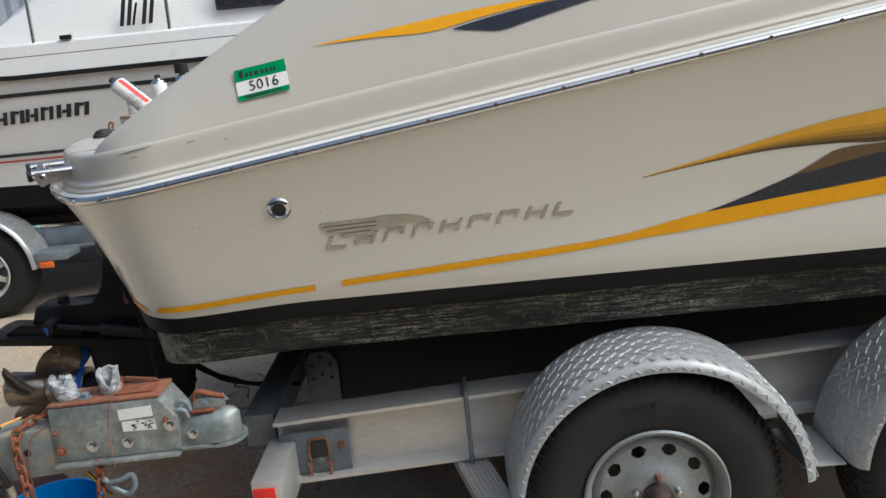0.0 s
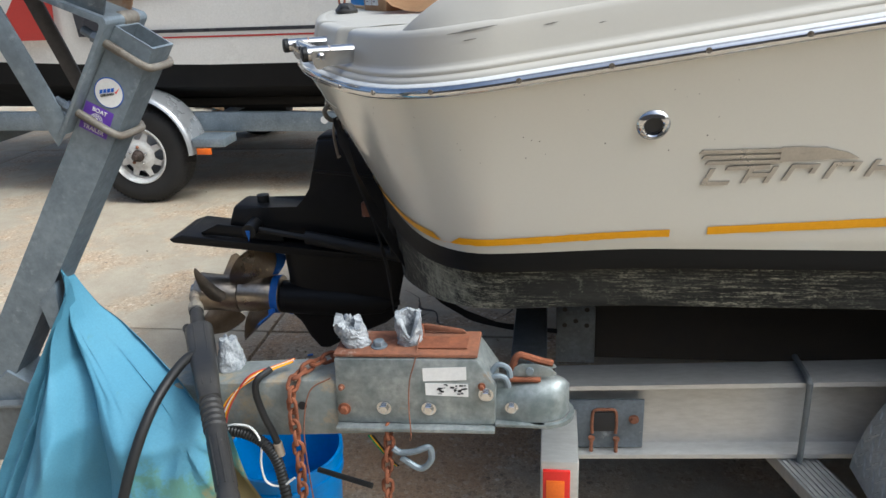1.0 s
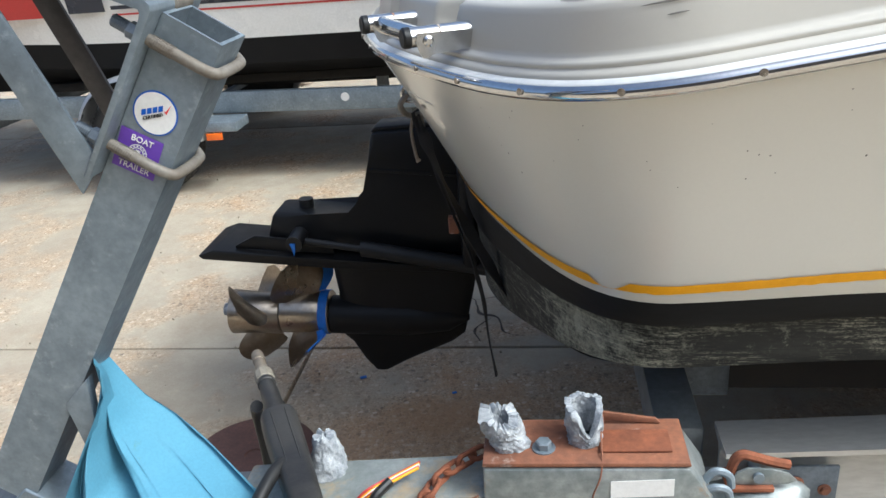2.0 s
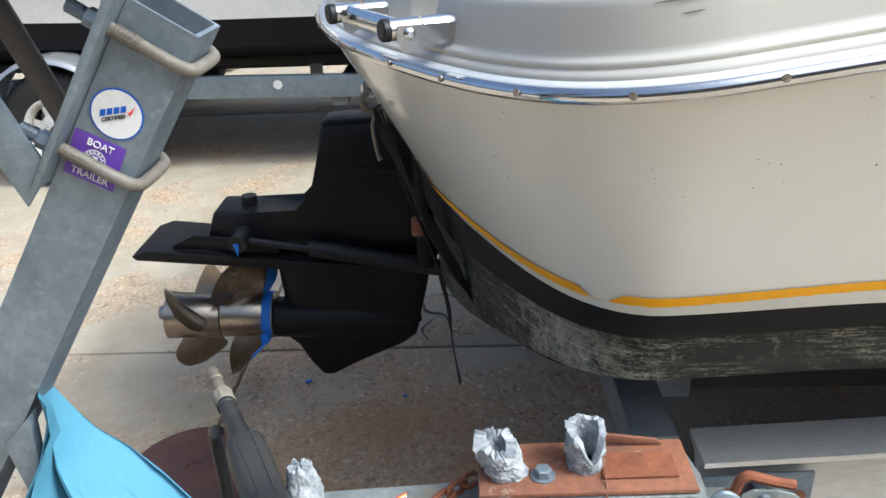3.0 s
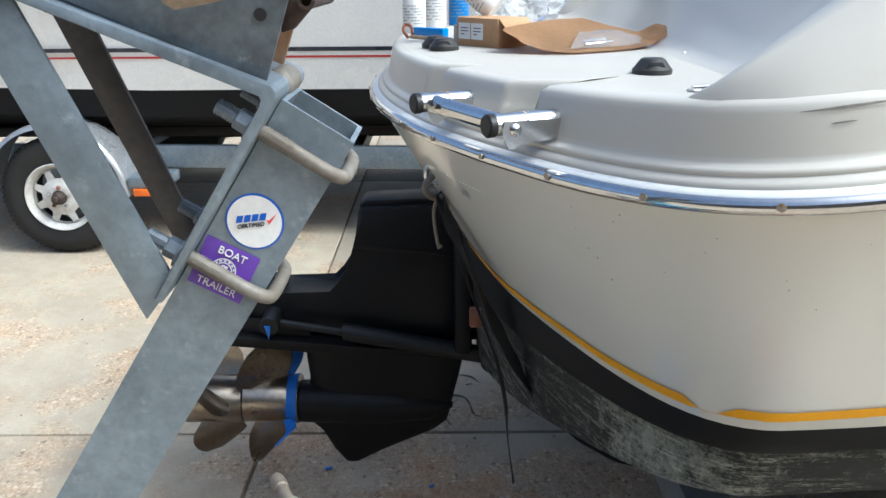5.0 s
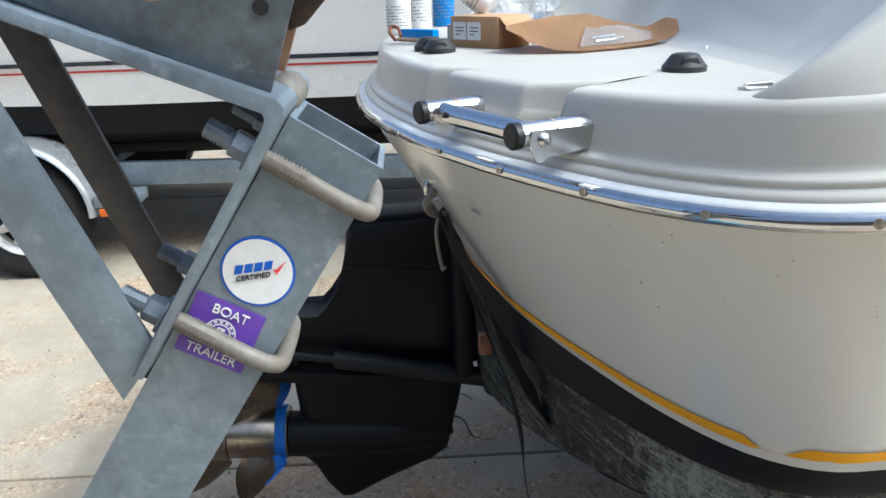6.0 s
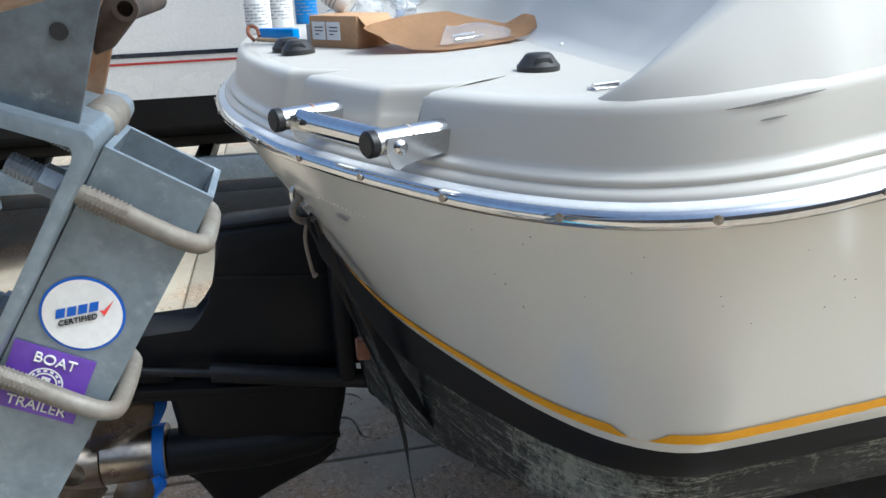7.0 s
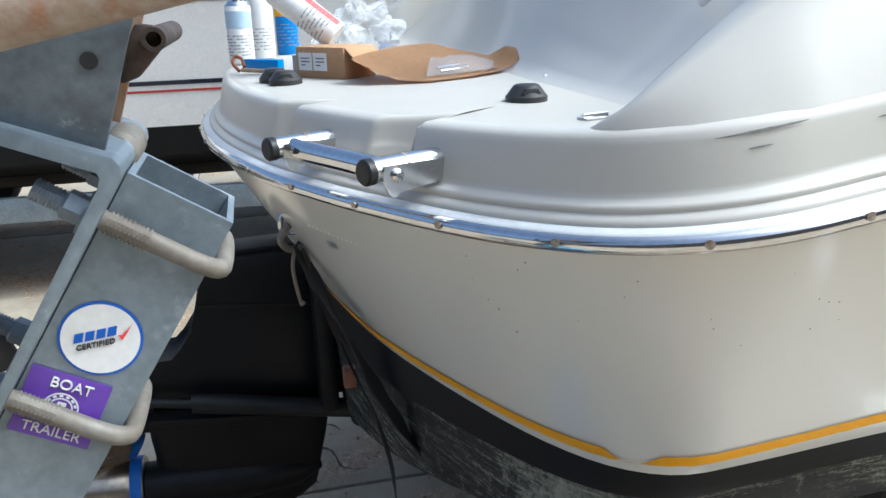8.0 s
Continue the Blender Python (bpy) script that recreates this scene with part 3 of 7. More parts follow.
def coaming_edge(x):
    """The crest of the side coaming that climbs forward from the platform's corner."""
    u = x + 0.99
    y = 2.113 + 0.12 * u if u < 1.2 else 2.257 + 0.05 * (u - 1.2)
    z = rail_z(x) + 0.113 + 0.442 * max(u, 0) ** 0.88
    return y, min(z, 2.15 + 0.03 * x)


def coaming_section(x):
    """Foot and crest of the starboard coaming at x."""
    y0 = hull_point(max(side_q(x, 1.0), 0.9), 1.0, -0.05).y
    if x < -0.78:
        qq = min(range(101), key=lambda k: abs(hull_point(0.5 + k / 200, 1.0, -0.055).x - x))
        y0 = hull_point(0.5 + qq / 200, 1.0, -0.055).y
    z0 = rail_z(x) + 0.109 * (1 - 0.10 * max(0, min(1.5, x)))
    y1, z1 = coaming_edge(x)
    y1 = YC - (YC - max(y1, y0 + 0.012)) * bow_taper(x)
    return y0, z0, y1, z1


def swell(f):
    return f + 0.16 * math.sin(f * math.pi)


def coaming_at(x, z, off=0.002):
    """A place on the coaming's outer face at a height."""
    y0, z0, y1, z1 = coaming_section(x)
    lo, hi = 0.0, 0.9
    for _ in range(20):
        f = (lo + hi) / 2
        lo, hi = (f, hi) if z0 + (z1 - z0) * swell(f) < z else (lo, f)
    n = Vector((0, -(z1 - z0), (y1 - y0))).normalized()
    return Vector((x, y0 + (y1 - y0) * f, z)) + n * off


def build_cruiser():
    boat = thing("cruiser_boat", "white cabin cruiser with yellow stripes and scuffed black bottom", "boat", (0.5, YC, 0.5))
    hull = part("hull", grid_bm([both_sides([hull_point(q, t) for q in QS]) for t in (0, 0.03, 0.06, 0.15, 0.3, 0.45, 0.6, 0.75, 0.87, 0.95, 1.0)]), GELCOAT, boat, "cream white gelcoat topsides", 60)
    low = grid_bm([both_sides([lower_point(q, k) for q in QS]) for k in (0, 0.02, 0.3, 0.60, 0.66)])
    rows = []
    base = [lower_point(q, 0) for q in QS]
    for f in (0, 0.5, 1.0):
        rows.append([Vector((p.x, p.y + (YC - p.y) * f, p.z - f * 0.27 * (YC - p.y) * (1.0 if p.x < 2.5 else 0.6))) for p in base])
    for p, b in zip(rows[2], base):
        p.z = 0.527 + 0.05 * max(b.x - 2.5, 0) ** 1.4
    for p, a, b in zip(rows[1], rows[0], rows[2]):
        p.z = (a.z + b.z) / 2
    tmp = bpy.data.meshes.new("tmp")
    for mirror in (False, True):
        bm = grid_bm([[Vector((p.x, 2 * YC - p.y, p.z)) if mirror else p for p in r] for r in rows])
        bm.to_mesh(tmp)
        bm.free()
        low.from_mesh(tmp)
    bpy.data.meshes.remove(tmp)
    bmesh.ops.remove_doubles(low, verts=low.verts, dist=0.0008)
    part("bottom_band", grid_bm([both_sides([lower_point(q, k) for q in QS]) for k in (0.66, 0.7, 0.74, 0.85, 1.0)]), BOTTOM_BAND, boat, "smoother black band above the chine groove", 24)
    part("bottom", low, ANTIFOUL, boat, "worn black bottom paint rubbed through to pale primer", 24)
    # deck edge mouldings above the rail
    prof = ((-0.013, 0.0, 0), (0.012, 0.004, 0), (0.018, 0.004, 0), (0.0225, 0.007, 0), (0.0245, 0.013, 0), (0.027, 0.0165, 0), (0.031, 0.0155, 0), (0.0345, 0.0165, 0), (0.0365, 0.020, 0),
            (0.0385, 0.028, .2), (0.0415, 0.0315, 1), (0.048, 0.033, 1), (0.07, 0.037, 1), (0.098, 0.043, 1), (0.106, 0.0455, 1), (0.1105, 0.050, 1), (0.1130, 0.056, 1), (0.1142, 0.064, 1), (0.1145, 0.075, 1))
    part("deck_edge", grid_bm([both_sides(deck_row(*p)) for p in prof]), GELCOAT_DECK_DIMMED, boat, "", 50)
    # swim platform top
    rim = [p for p in both_sides(deck_row(0.1145, 0.075, 1)) if p.x < -0.80]
    bm = bmesh.new()
    a = [bm.verts.new(p) for p in rim]
    b = [bm.verts.new((p.x + (-0.72 - p.x) * 0.16, YC + (p.y - YC) * 0.94, PLATFORM_Z + 0.001)) for p in rim]
    c = [bm.verts.new((max(p.x + (-0.72 - p.x) * 0.16, -0.70), YC + (p.y - YC) * 0.94, PLATFORM_Z + 0.001)) for p in rim]
    for i in range(len(rim) - 1):
        bm.faces.new((a[i], a[i + 1], b[i + 1], b[i]))
    front = [bm.verts.new((-0.66, v.co.y, PLATFORM_Z + 0.001)) for v in b]
    for i in range(len(rim) - 1):
        bm.faces.new((b[i], b[i + 1], front[i + 1], front[i]))
    bmesh.ops.delete(bm, geom=c, context="VERTS")
    part("swim_platform", bm, NONSKID, boat, "non-skid white platform deck", 40)
    # transom wall of the cockpit
    bm = grid_bm([[Vector((-0.80 + dx, y, PLATFORM_Z + (z - PLATFORM_Z) * (0.58 if y < 2.6 or y > 3.96 else 1.0))) for y in (2.2, 2.5, 2.58, 2.9, YC, 3.7, 3.98, 4.1, 4.36)]
                  for h, dx, z in ((0, -0.05, PLATFORM_Z), (0.1, -0.02, PLATFORM_Z + 0.006), (0.2, 0.005, PLATFORM_Z + 0.025), (0.3, 0.055, 1.53), (0.4, 0.125, 1.64), (0.5, 0.19, 1.74), (0.5, 0.24, 1.80), (0.5, 0.30, 1.815), (0.5, 0.31, 1.60))])
    part("cockpit_wall", bm, GELCOAT_DECK_DIMMED, boat, "", 50)
    # coamings
    for side in (0, 1):
        rows = []
        xs = [-0.99 + 0.03 * i for i in range(9)] + [-0.72 + 0.12 * i for i in range(40)]
        for x in xs:
            x0 = x
            y0, z0, y1, z1 = coaming_section(x)
            row = []
            for f in (0, 0.15, 0.4, 0.7, 0.9, 0.97):
                row.append(Vector((x0, y0 + (y1 - y0) * f, z0 + (z1 - z0) * swell(f))))
            r = min(0.03, 0.3 * (z1 - z0))
            row += [Vector((x0, y1 + 0.25 * r, z1)), Vector((x0, y1 + r, z1 + 0.1 * r)), Vector((x0, y1 + 2.4 * r, z1 - 0.6 * r)), Vector((x0 + 0.02, y1 + 2.8 * r + 0.02, PLATFORM_Z + 0.0))]
            rows.append([Vector((p.x, 2 * YC - p.y if side else p.y, p.z)) for p in row])
        part("coaming", grid_bm(rows), GELCOAT_DECK_DIMMED, boat, "", 50)
    # cabin top, well forward
    rows = []
    for x, h, w in ((0.9, 1.80, 0.95), (1.2, 2.25, 0.92), (2.2, 2.38, 0.85), (3.4, 2.30, 0.70), (4.8, 2.05, 0.38), (5.4, 1.95, 0.15)):
        rows.append([Vector((x, YC + w * c, 1.75 + (h - 1.75) * math.sqrt(max(0, 1 - abs(c) ** 4)))) for c in (-1, -0.9, -0.7, -0.4, 0, 0.4, 0.7, 0.9, 1)])
    part("cabin_top", grid_bm(rows), GELCOAT_DECK_DIMMED, boat, "", 50)
    half = [hull_point(q, 1.0, -0.1) for q in QS if q > 3.0]
    part("foredeck", grid_bm([[Vector((p.x, p.y + 2 * (YC - p.y) * f, rail_z(p.x) + 0.12 + 0.10 * math.sin(math.pi * f))) for p in half] for f in (0, 0.25, 0.5, 0.75, 1)]), GELCOAT_DECK_DIMMED, boat, "", 50)
    part("cockpit_floor", box_bm((-0.55, YC - 0.95, 0.98), (1.4, YC + 0.95, 1.02), bevel=0.01), NONSKID, boat)
    # rub rail with its steel insert
    prof = ((-0.014, 0.000), (-0.0125, 0.008), (-0.0105, 0.011), (0.0095, 0.011), (0.013, 0.008), (0.0145, -0.004))
    bm = grid_bm([both_sides([hull_point(q, 1.0, o) + Vector((0, 0, dz + 0.013)) for q in QS_FINE]) for dz, o in prof])
    part("rub_rail", bm, WHITE_WIRE, boat, "", 50)
    ins = [(0.0105 * math.sin(a), 0.0100 + 0.0085 * math.cos(a)) for a in [math.pi * (i / 8 - 0.5) for i in range(9)]]
    bm = grid_bm([both_sides([hull_point(q, 1.0, o) + Vector((0, 0, dz + 0.013)) for q in QS_FINE]) for dz, o in ins])
    insert = part("rail_insert", bm, CHROME, boat, "polished stainless half-round insert", 60)
    line = [hull_point(i / 300, 1.0, 0.0192) + Vector((0, 0, 0.016)) for i in range(300)] + [hull_point(1 + i / 60, 1.0, 0.0192) + Vector((0, 0, 0.016)) for i in range(180)]
    acc = 0.06
    for a, b in zip(line, line[1:]):
        acc += (b - a).length
        if acc > 0.166:
            acc = 0
            for side in (0, 1):
                d = Vector((b - a)).cross(Vector((0, 0, -1))).normalized()
                pt = Vector(b)
                if side:
                    pt.y, d.y = 2 * YC - pt.y, -d.y
                    if pt.x > -0.9:
                        continue
                m = Matrix.Translation(pt - d * 0.0015) @ d.to_track_quat("Z", "Y").to_matrix().to_4x4()
                part("screw", lathe_bm([(0.0056, 0.0), (0.0056, 0.0012), (0.0044, 0.0014), (0.0040, 0.0026), (0.0028, 0.0032), (0.0012, 0.0026), (0.0008, 0.0008)], m, 12), SCREW, insert)
    return boat, hull


BOAT, HULL = build_cruiser()


def hull_band(name, lower, upper, x0, x1, material, n=40, ragged=0.0, off=0.0022, label=""):
    """A painted band on the starboard side between two height curves over x."""
    rows = [[], []]
    for i in range(n + 1):
        x = x0 + (x1 - x0) * i / n
        lo, hi = lower(x), upper(x)
        if ragged:
            lo += ragged * noise.noise((x * 60, 3, 1))
            hi += ragged * noise.noise((x * 60, 9, 1))
        rows[0].append(side_at(x, lo, off))
        rows[1].append(side_at(x, max(hi, lo + 0.0004), off))
    return part(name, grid_bm(rows), material, BOAT, label, 60)


def build_stripes():
    lo = curve(((-0.94, 1.004), (-0.44, 1.018), (-0.36, 1.024), (0.25, 1.060), (0.40, 1.074), (0.63, 1.094), (1.10, 1.139), (1.7, 1.19), (2.4, 1.24)))
    hi = curve(((-0.94, 1.020), (-0.44, 1.035), (-0.36, 1.042), (0.25, 1.081), (0.40, 1.094), (0.63, 1.136), (1.10, 1.185), (1.7, 1.26), (2.4, 1.34)))
    hull_band("stripe", lo, lambda x: lo(x) + (hi(x) - lo(x)) * max(0.06, min(1, (x + 0.905) / 0.022)), -0.905, -0.437, YELLOW, 120, 0.0016)
    hull_band("stripe", lo, hi, -0.362, 2.4, YELLOW, 120, 0.0016)
    up_hi = curve(((0.463, 1.251), (0.63, 1.286), (0.91, 1.347), (1.10, 1.374), (1.7, 1.46), (2.4, 1.55)))
    up_lo = curve(((0.463, 1.249), (0.63, 1.272), (0.80, 1.289), (0.97, 1.290), (1.10, 1.284), (1.7, 1.33), (2.4, 1.40)))
    steps = 7
    for k in range(steps):
        f0, f1 = k / steps, (k + 1) / steps
        w = min(1.0, (k + 0.4) / (steps * 0.62))
        mat = surface("shaded_yellow", tuple(0.8 ** 0 * (lo_c + (hi_c - lo_c) * w ** 1.3) for lo_c, hi_c in ((0.045, 0.80), (0.030, 0.42), (0.016, 0.015))), None, 0.3, coarse=3, fine=90, amount=0.25, grain=0.02)
        hull_band("stripe", lambda x, f=f0: up_lo(x) + (up_hi(x) - up_lo(x)) * f, lambda x, f=f1: up_lo(x) + (up_hi(x) - up_lo(x)) * f, 0.464, 2.4, mat, 60)
    nv_hi = curve(((0.60, 1.128), (0.632, 1.137), (0.70, 1.157), (0.78, 1.184), (0.856, 1.212), (0.92, 1.244), (0.975, 1.274), (1.10, 1.281), (1.7, 1.327), (2.4, 1.397)))
    nv_lo = curve(((0.60, 1.132), (0.632, 1.1365), (0.76, 1.150), (0.90, 1.166), (1.10, 1.187), (1.7, 1.262), (2.4, 1.343)))
    mid = curve(((0.80, 1.19), (0.856, 1.212), (0.92, 1.222), (1.0, 1.238), (1.10, 1.256), (1.7, 1.30), (2.4, 1.37)))
    hull_band("stripe", nv_lo, lambda x: min(nv_hi(x), mid(x)) if x > 0.83 else nv_hi(x), 0.634, 2.4, NAVY, 70, 0.0, 0.0026)
    hull_band("stripe", mid, nv_hi, 0.86, 2.4, surface("bronze_stripe", (0.15, 0.095, 0.035), (0.10, 0.065, 0.03), 0.3, coarse=3, fine=90, amount=0.5, grain=0.02), 60, 0.0, 0.0026)
    # the wrap of the thin stripe round the quarter on to the transom
    rows = [[], []]
    for i in range(160):
        q = 0.02 + (0.855 - 0.02) * i / 159
        for r, z in zip(rows, (0.052, 0.100)):
            w = z + (0.02 * noise.noise((q * 40, z * 9, 4)) if q > 0.8 else 0)
            p = hull_point(q, w, 0.0024)
            if z > 0.06:
                p = hull_point(q, 0.052 + (w - 0.052) * max(0.08, min(1, (-0.926 - p.x) / 0.022)), 0.0024)
            r.append(p)
    part("stripe", grid_bm(rows), YELLOW, BOAT, "", 60)


build_stripes()


# trailers
def join_bm(*bms):
    """One bmesh out of several."""
    out = bmesh.new()
    for bm in bms:
        me = bpy.data.meshes.new("tmp")
        bm.to_mesh(me)
        bm.free()
        out.from_mesh(me)
        bpy.data.meshes.remove(me)
    return out


def wheel_parts(parent, cx, face_y, cz, r, rim_r, wheel_mat, holes, spokes=False, label="", marks=False):
    """A tyre on a pressed steel wheel whose outer side looks towards -y."""
    m = Matrix.Translation((cx, face_y, cz)) @ Euler((radians(90), 0, 0)).to_matrix().to_4x4()
    w = 0.205
    rim = lathe_bm([(rim_r - 0.004, -0.05), (rim_r + 0.002, -0.006), (rim_r + 0.006, 0.008), (rim_r + 0.001, 0.012), (rim_r - 0.010, 0.006), (rim_r - 0.018, -0.012),
                    (rim_r - 0.024, -0.036), (rim_r - 0.030, -0.040), (rim_r - 0.032, -0.06), (rim_r - 0.012, -0.07)], m, 48, close=True)
    # the pressed centre, with its ring of holes
    bm = bmesh.new()
    R0, R1, seg = 0.030, rim_r - 0.026, 240
    hr = (0.028 if spokes else 0.0165)
    rc = rim_r * (0.70 if spokes else 0.69)
    radii = [R0, R0 + 0.015, rim_r * 0.36, rim_r * 0.42] + [rc + hr * c / 12 for c in range(-13, 14)] + [R1 - 0.006, R1]
    radii = sorted(x for x in radii if x <= R1)
    hgt = [(0.0, 0.0), (R0, 0.004), (rim_r * 0.38, 0.004), (rim_r * 0.48, -0.014), (rim_r * 0.80, -0.020), (R1, -0.037)]
    verts = {}
    for i, rad in enumerate(radii):
        for k in range(seg):
            a = math.tau * k / seg
            verts[i, k] = bm.verts.new(m @ Vector((rad * math.cos(a), rad * math.sin(a), lerp_table(hgt, rad))))
    per = math.tau / holes
    for i in range(len(radii) - 1):
        for k in range(seg):
            a = math.tau * (k + 0.5) / seg
            rad = (radii[i] + radii[i + 1]) / 2
            da = ((a + per / 2) % per) - per / 2
            wide = (0.86 * (2.2 - 1.2 * rad / rc)) if spokes else 0.80
            e = 4 if spokes else 2
            if abs(da * rc / hr * wide) ** e + abs((rad - rc) / hr) ** e < 1.0:
                continue
            bm.faces.new((verts[i, k], verts[i, (k + 1) % seg], verts[i + 1, (k + 1) % seg], verts[i + 1, k]))
    wheel = part("wheel", join_bm(rim, bm), wheel_mat, parent, label, 50)
    prof = [(rim_r - 0.012, -0.012), (rim_r + 0.004, 0.0), (rim_r + 0.02, 0.006), (r * 0.78, 0.012), (r * 0.88, 0.008), (r * 0.945, -0.008), (r * 0.985, -0.026),
            (r, -0.05), (r, -w + 0.04), (r * 0.96, -w + 0.01), (r * 0.8, -w), (rim_r, -w)]
    tyre = lathe_bm(prof, m, 72, close=True)
    tread = bmesh.new()
    for k in range(56):
        a = math.tau * k / 56
        for off in (-0.055, -0.095, -0.135):
            mm = m @ Matrix.Rotation(a + off * 0.8, 4, "Z") @ Matrix.Translation((r - 0.002, 0, off)) @ Matrix.Rotation(0.5 if off == -0.095 else -0.4, 4, "X")
            add_box(tread, (-0.004, -0.010, -0.015), (0.004, 0.010, 0.015), mm)
    for k in range(72):
        a = math.tau * k / 72
        add_box(tread, (-0.014, -0.005, -0.004), (0.010, 0.005, 0.003), m @ Matrix.Rotation(a, 4, "Z") @ Matrix.Translation((r * 0.962, 0, -0.013)) @ Matrix.Rotation(0.7, 4, "Y"))
    if marks:
        # raised, unreadable maker's marks on the sidewall
        for k, wd in ((0, 1), (1, 1), (2, 1), (3, 1), (13, 1), (14, 1), (15, 1)):
            mm = m @ Matrix.Rotation(radians(106 - 5.2 * k) if k < 10 else radians(228 - 5 * k + 65), 4, "Z") @ Matrix.Translation((0.282, 0, 0.0105))
            for q in (-0.0062, 0.0062):
                add_box(tyre, (-0.011, q - 0.0022, 0.0), (0.011, q + 0.0022, 0.0022), mm)
            add_box(tyre, (-0.002, -0.007, 0.0), (0.003, 0.007, 0.0022), mm)
    part("tyre", tyre, RUBBER, wheel, "", 40)
    tagged(part("tread", tread, RUBBER, wheel, "", 0), kind="stuff")
    part("hub", lathe_bm([(0.044, -0.02), (0.043, 0.012), (0.036, 0.016), (0.033, 0.045), (0.028, 0.052), (0.020, 0.054), (0.019, 0.072), (0.014, 0.076)], m, 24), DARK_RUST, wheel, "dark rusty wheel hub", 40)
    for k in range(5):
        a = math.tau * k / 5 + 0.25
        mm = m @ Matrix.Translation((0.062 * math.cos(a), 0.062 * math.sin(a), 0.0))
        part("lug_nut", lathe_bm([(0.012, 0.0), (0.012, 0.012), (0.009, 0.020), (0.004, 0.023)], mm, 6), RUSTY if k % 2 else STEEL, wheel, "", 25)
    return wheel


def arch_bm(cx, cz, r, y0, y1, a0, a1, lip, n=40, thick=0.004):
    """A half-round mudguard: the crown from y0 to y1 with a rolled outer lip."""
    rows = []
    prof = [(0, y1), (0, y0 + 0.05), (-0.004, y0 + 0.022), (-0.014, y0 + 0.006), (-0.03, y0), (-lip, y0), (-lip, y0 + thick), (-0.03, y0 + thick), (-0.016, y0 + 0.010), (-0.008, y0 + 0.026), (-thick, y0 + 0.05), (-thick, y1)]
    for i in range(n + 1):
        a = radians(a0 + (a1 - a0) * i / n)
        rows.append([Vector((cx + (r + dr) * math.cos(a), y, cz + (r + dr) * math.sin(a))) for dr, y in prof])
    return grid_bm(rows, wrap=True, caps=True)


def tandem_fender(trailer, dx, dz):
    cx, cz, r = 0.470 + dx, 0.354 + dz, 0.427
    arch = part("fender", arch_bm(cx, cz, r, 1.965, 2.225, 4, 176, 0.036), TREAD, trailer, "diamond tread plate aluminium mudguard", 40)
    bm = bmesh.new()
    n, k = 58, 9
    for i in range(n):
        a = radians(6 + 168 * i / n)
        for j in range(k):
            y = 1.985 + 0.235 * (j + 0.5 * (i % 2)) / k
            dip = 0.004 if y < 2.005 else 0.0
            m = Matrix.Translation((cx + (r - dip) * math.cos(a), y, cz + (r - dip) * math.sin(a))) @ Matrix.Rotation(math.pi / 2 - a, 4, "Y") @ Matrix.Rotation(0.7 if (i + j) % 2 else -0.7, 4, "Z")
            vs = [bm.verts.new(m @ Vector(p)) for p in ((-0.015, 0, 0), (0, -0.0040, 0), (0.015, 0, 0), (0, 0.0040, 0), (-0.008, 0, 0.0028), (0.008, 0, 0.0028))]
            for f in ((0, 1, 4), (1, 5, 4), (1, 2, 5), (2, 3, 5), (3, 4, 5), (3, 0, 4)):
                bm.faces.new([vs[q] for q in f])
    for i in range(n):
        a = radians(6 + 168 * i / n)
        rr = r - 0.0245 - 0.002 * (i % 2)
        m = Matrix.Translation((cx + rr * math.cos(a), 1.9655, cz + rr * math.sin(a))) @ Matrix.Rotation(math.pi / 2 - a, 4, "Y") @ Matrix.Rotation(math.pi / 2, 4, "X") @ Matrix.Rotation(0.75 if i % 2 else -0.75, 4, "Z")
        vs = [bm.verts.new(m @ Vector(p)) for p in ((-0.011, 0, 0), (0, -0.0036, 0), (0.011, 0, 0), (0, 0.0036, 0), (-0.006, 0, 0.0024), (0.006, 0, 0.0024))]
        for f in ((0, 1, 4), (1, 5, 4), (1, 2, 5), (2, 3, 5), (3, 4, 5), (3, 0, 4)):
            bm.faces.new([vs[q] for q in f])
    tagged(part("tread_pattern", bm, TREAD, arch, "", 0), kind="stuff")


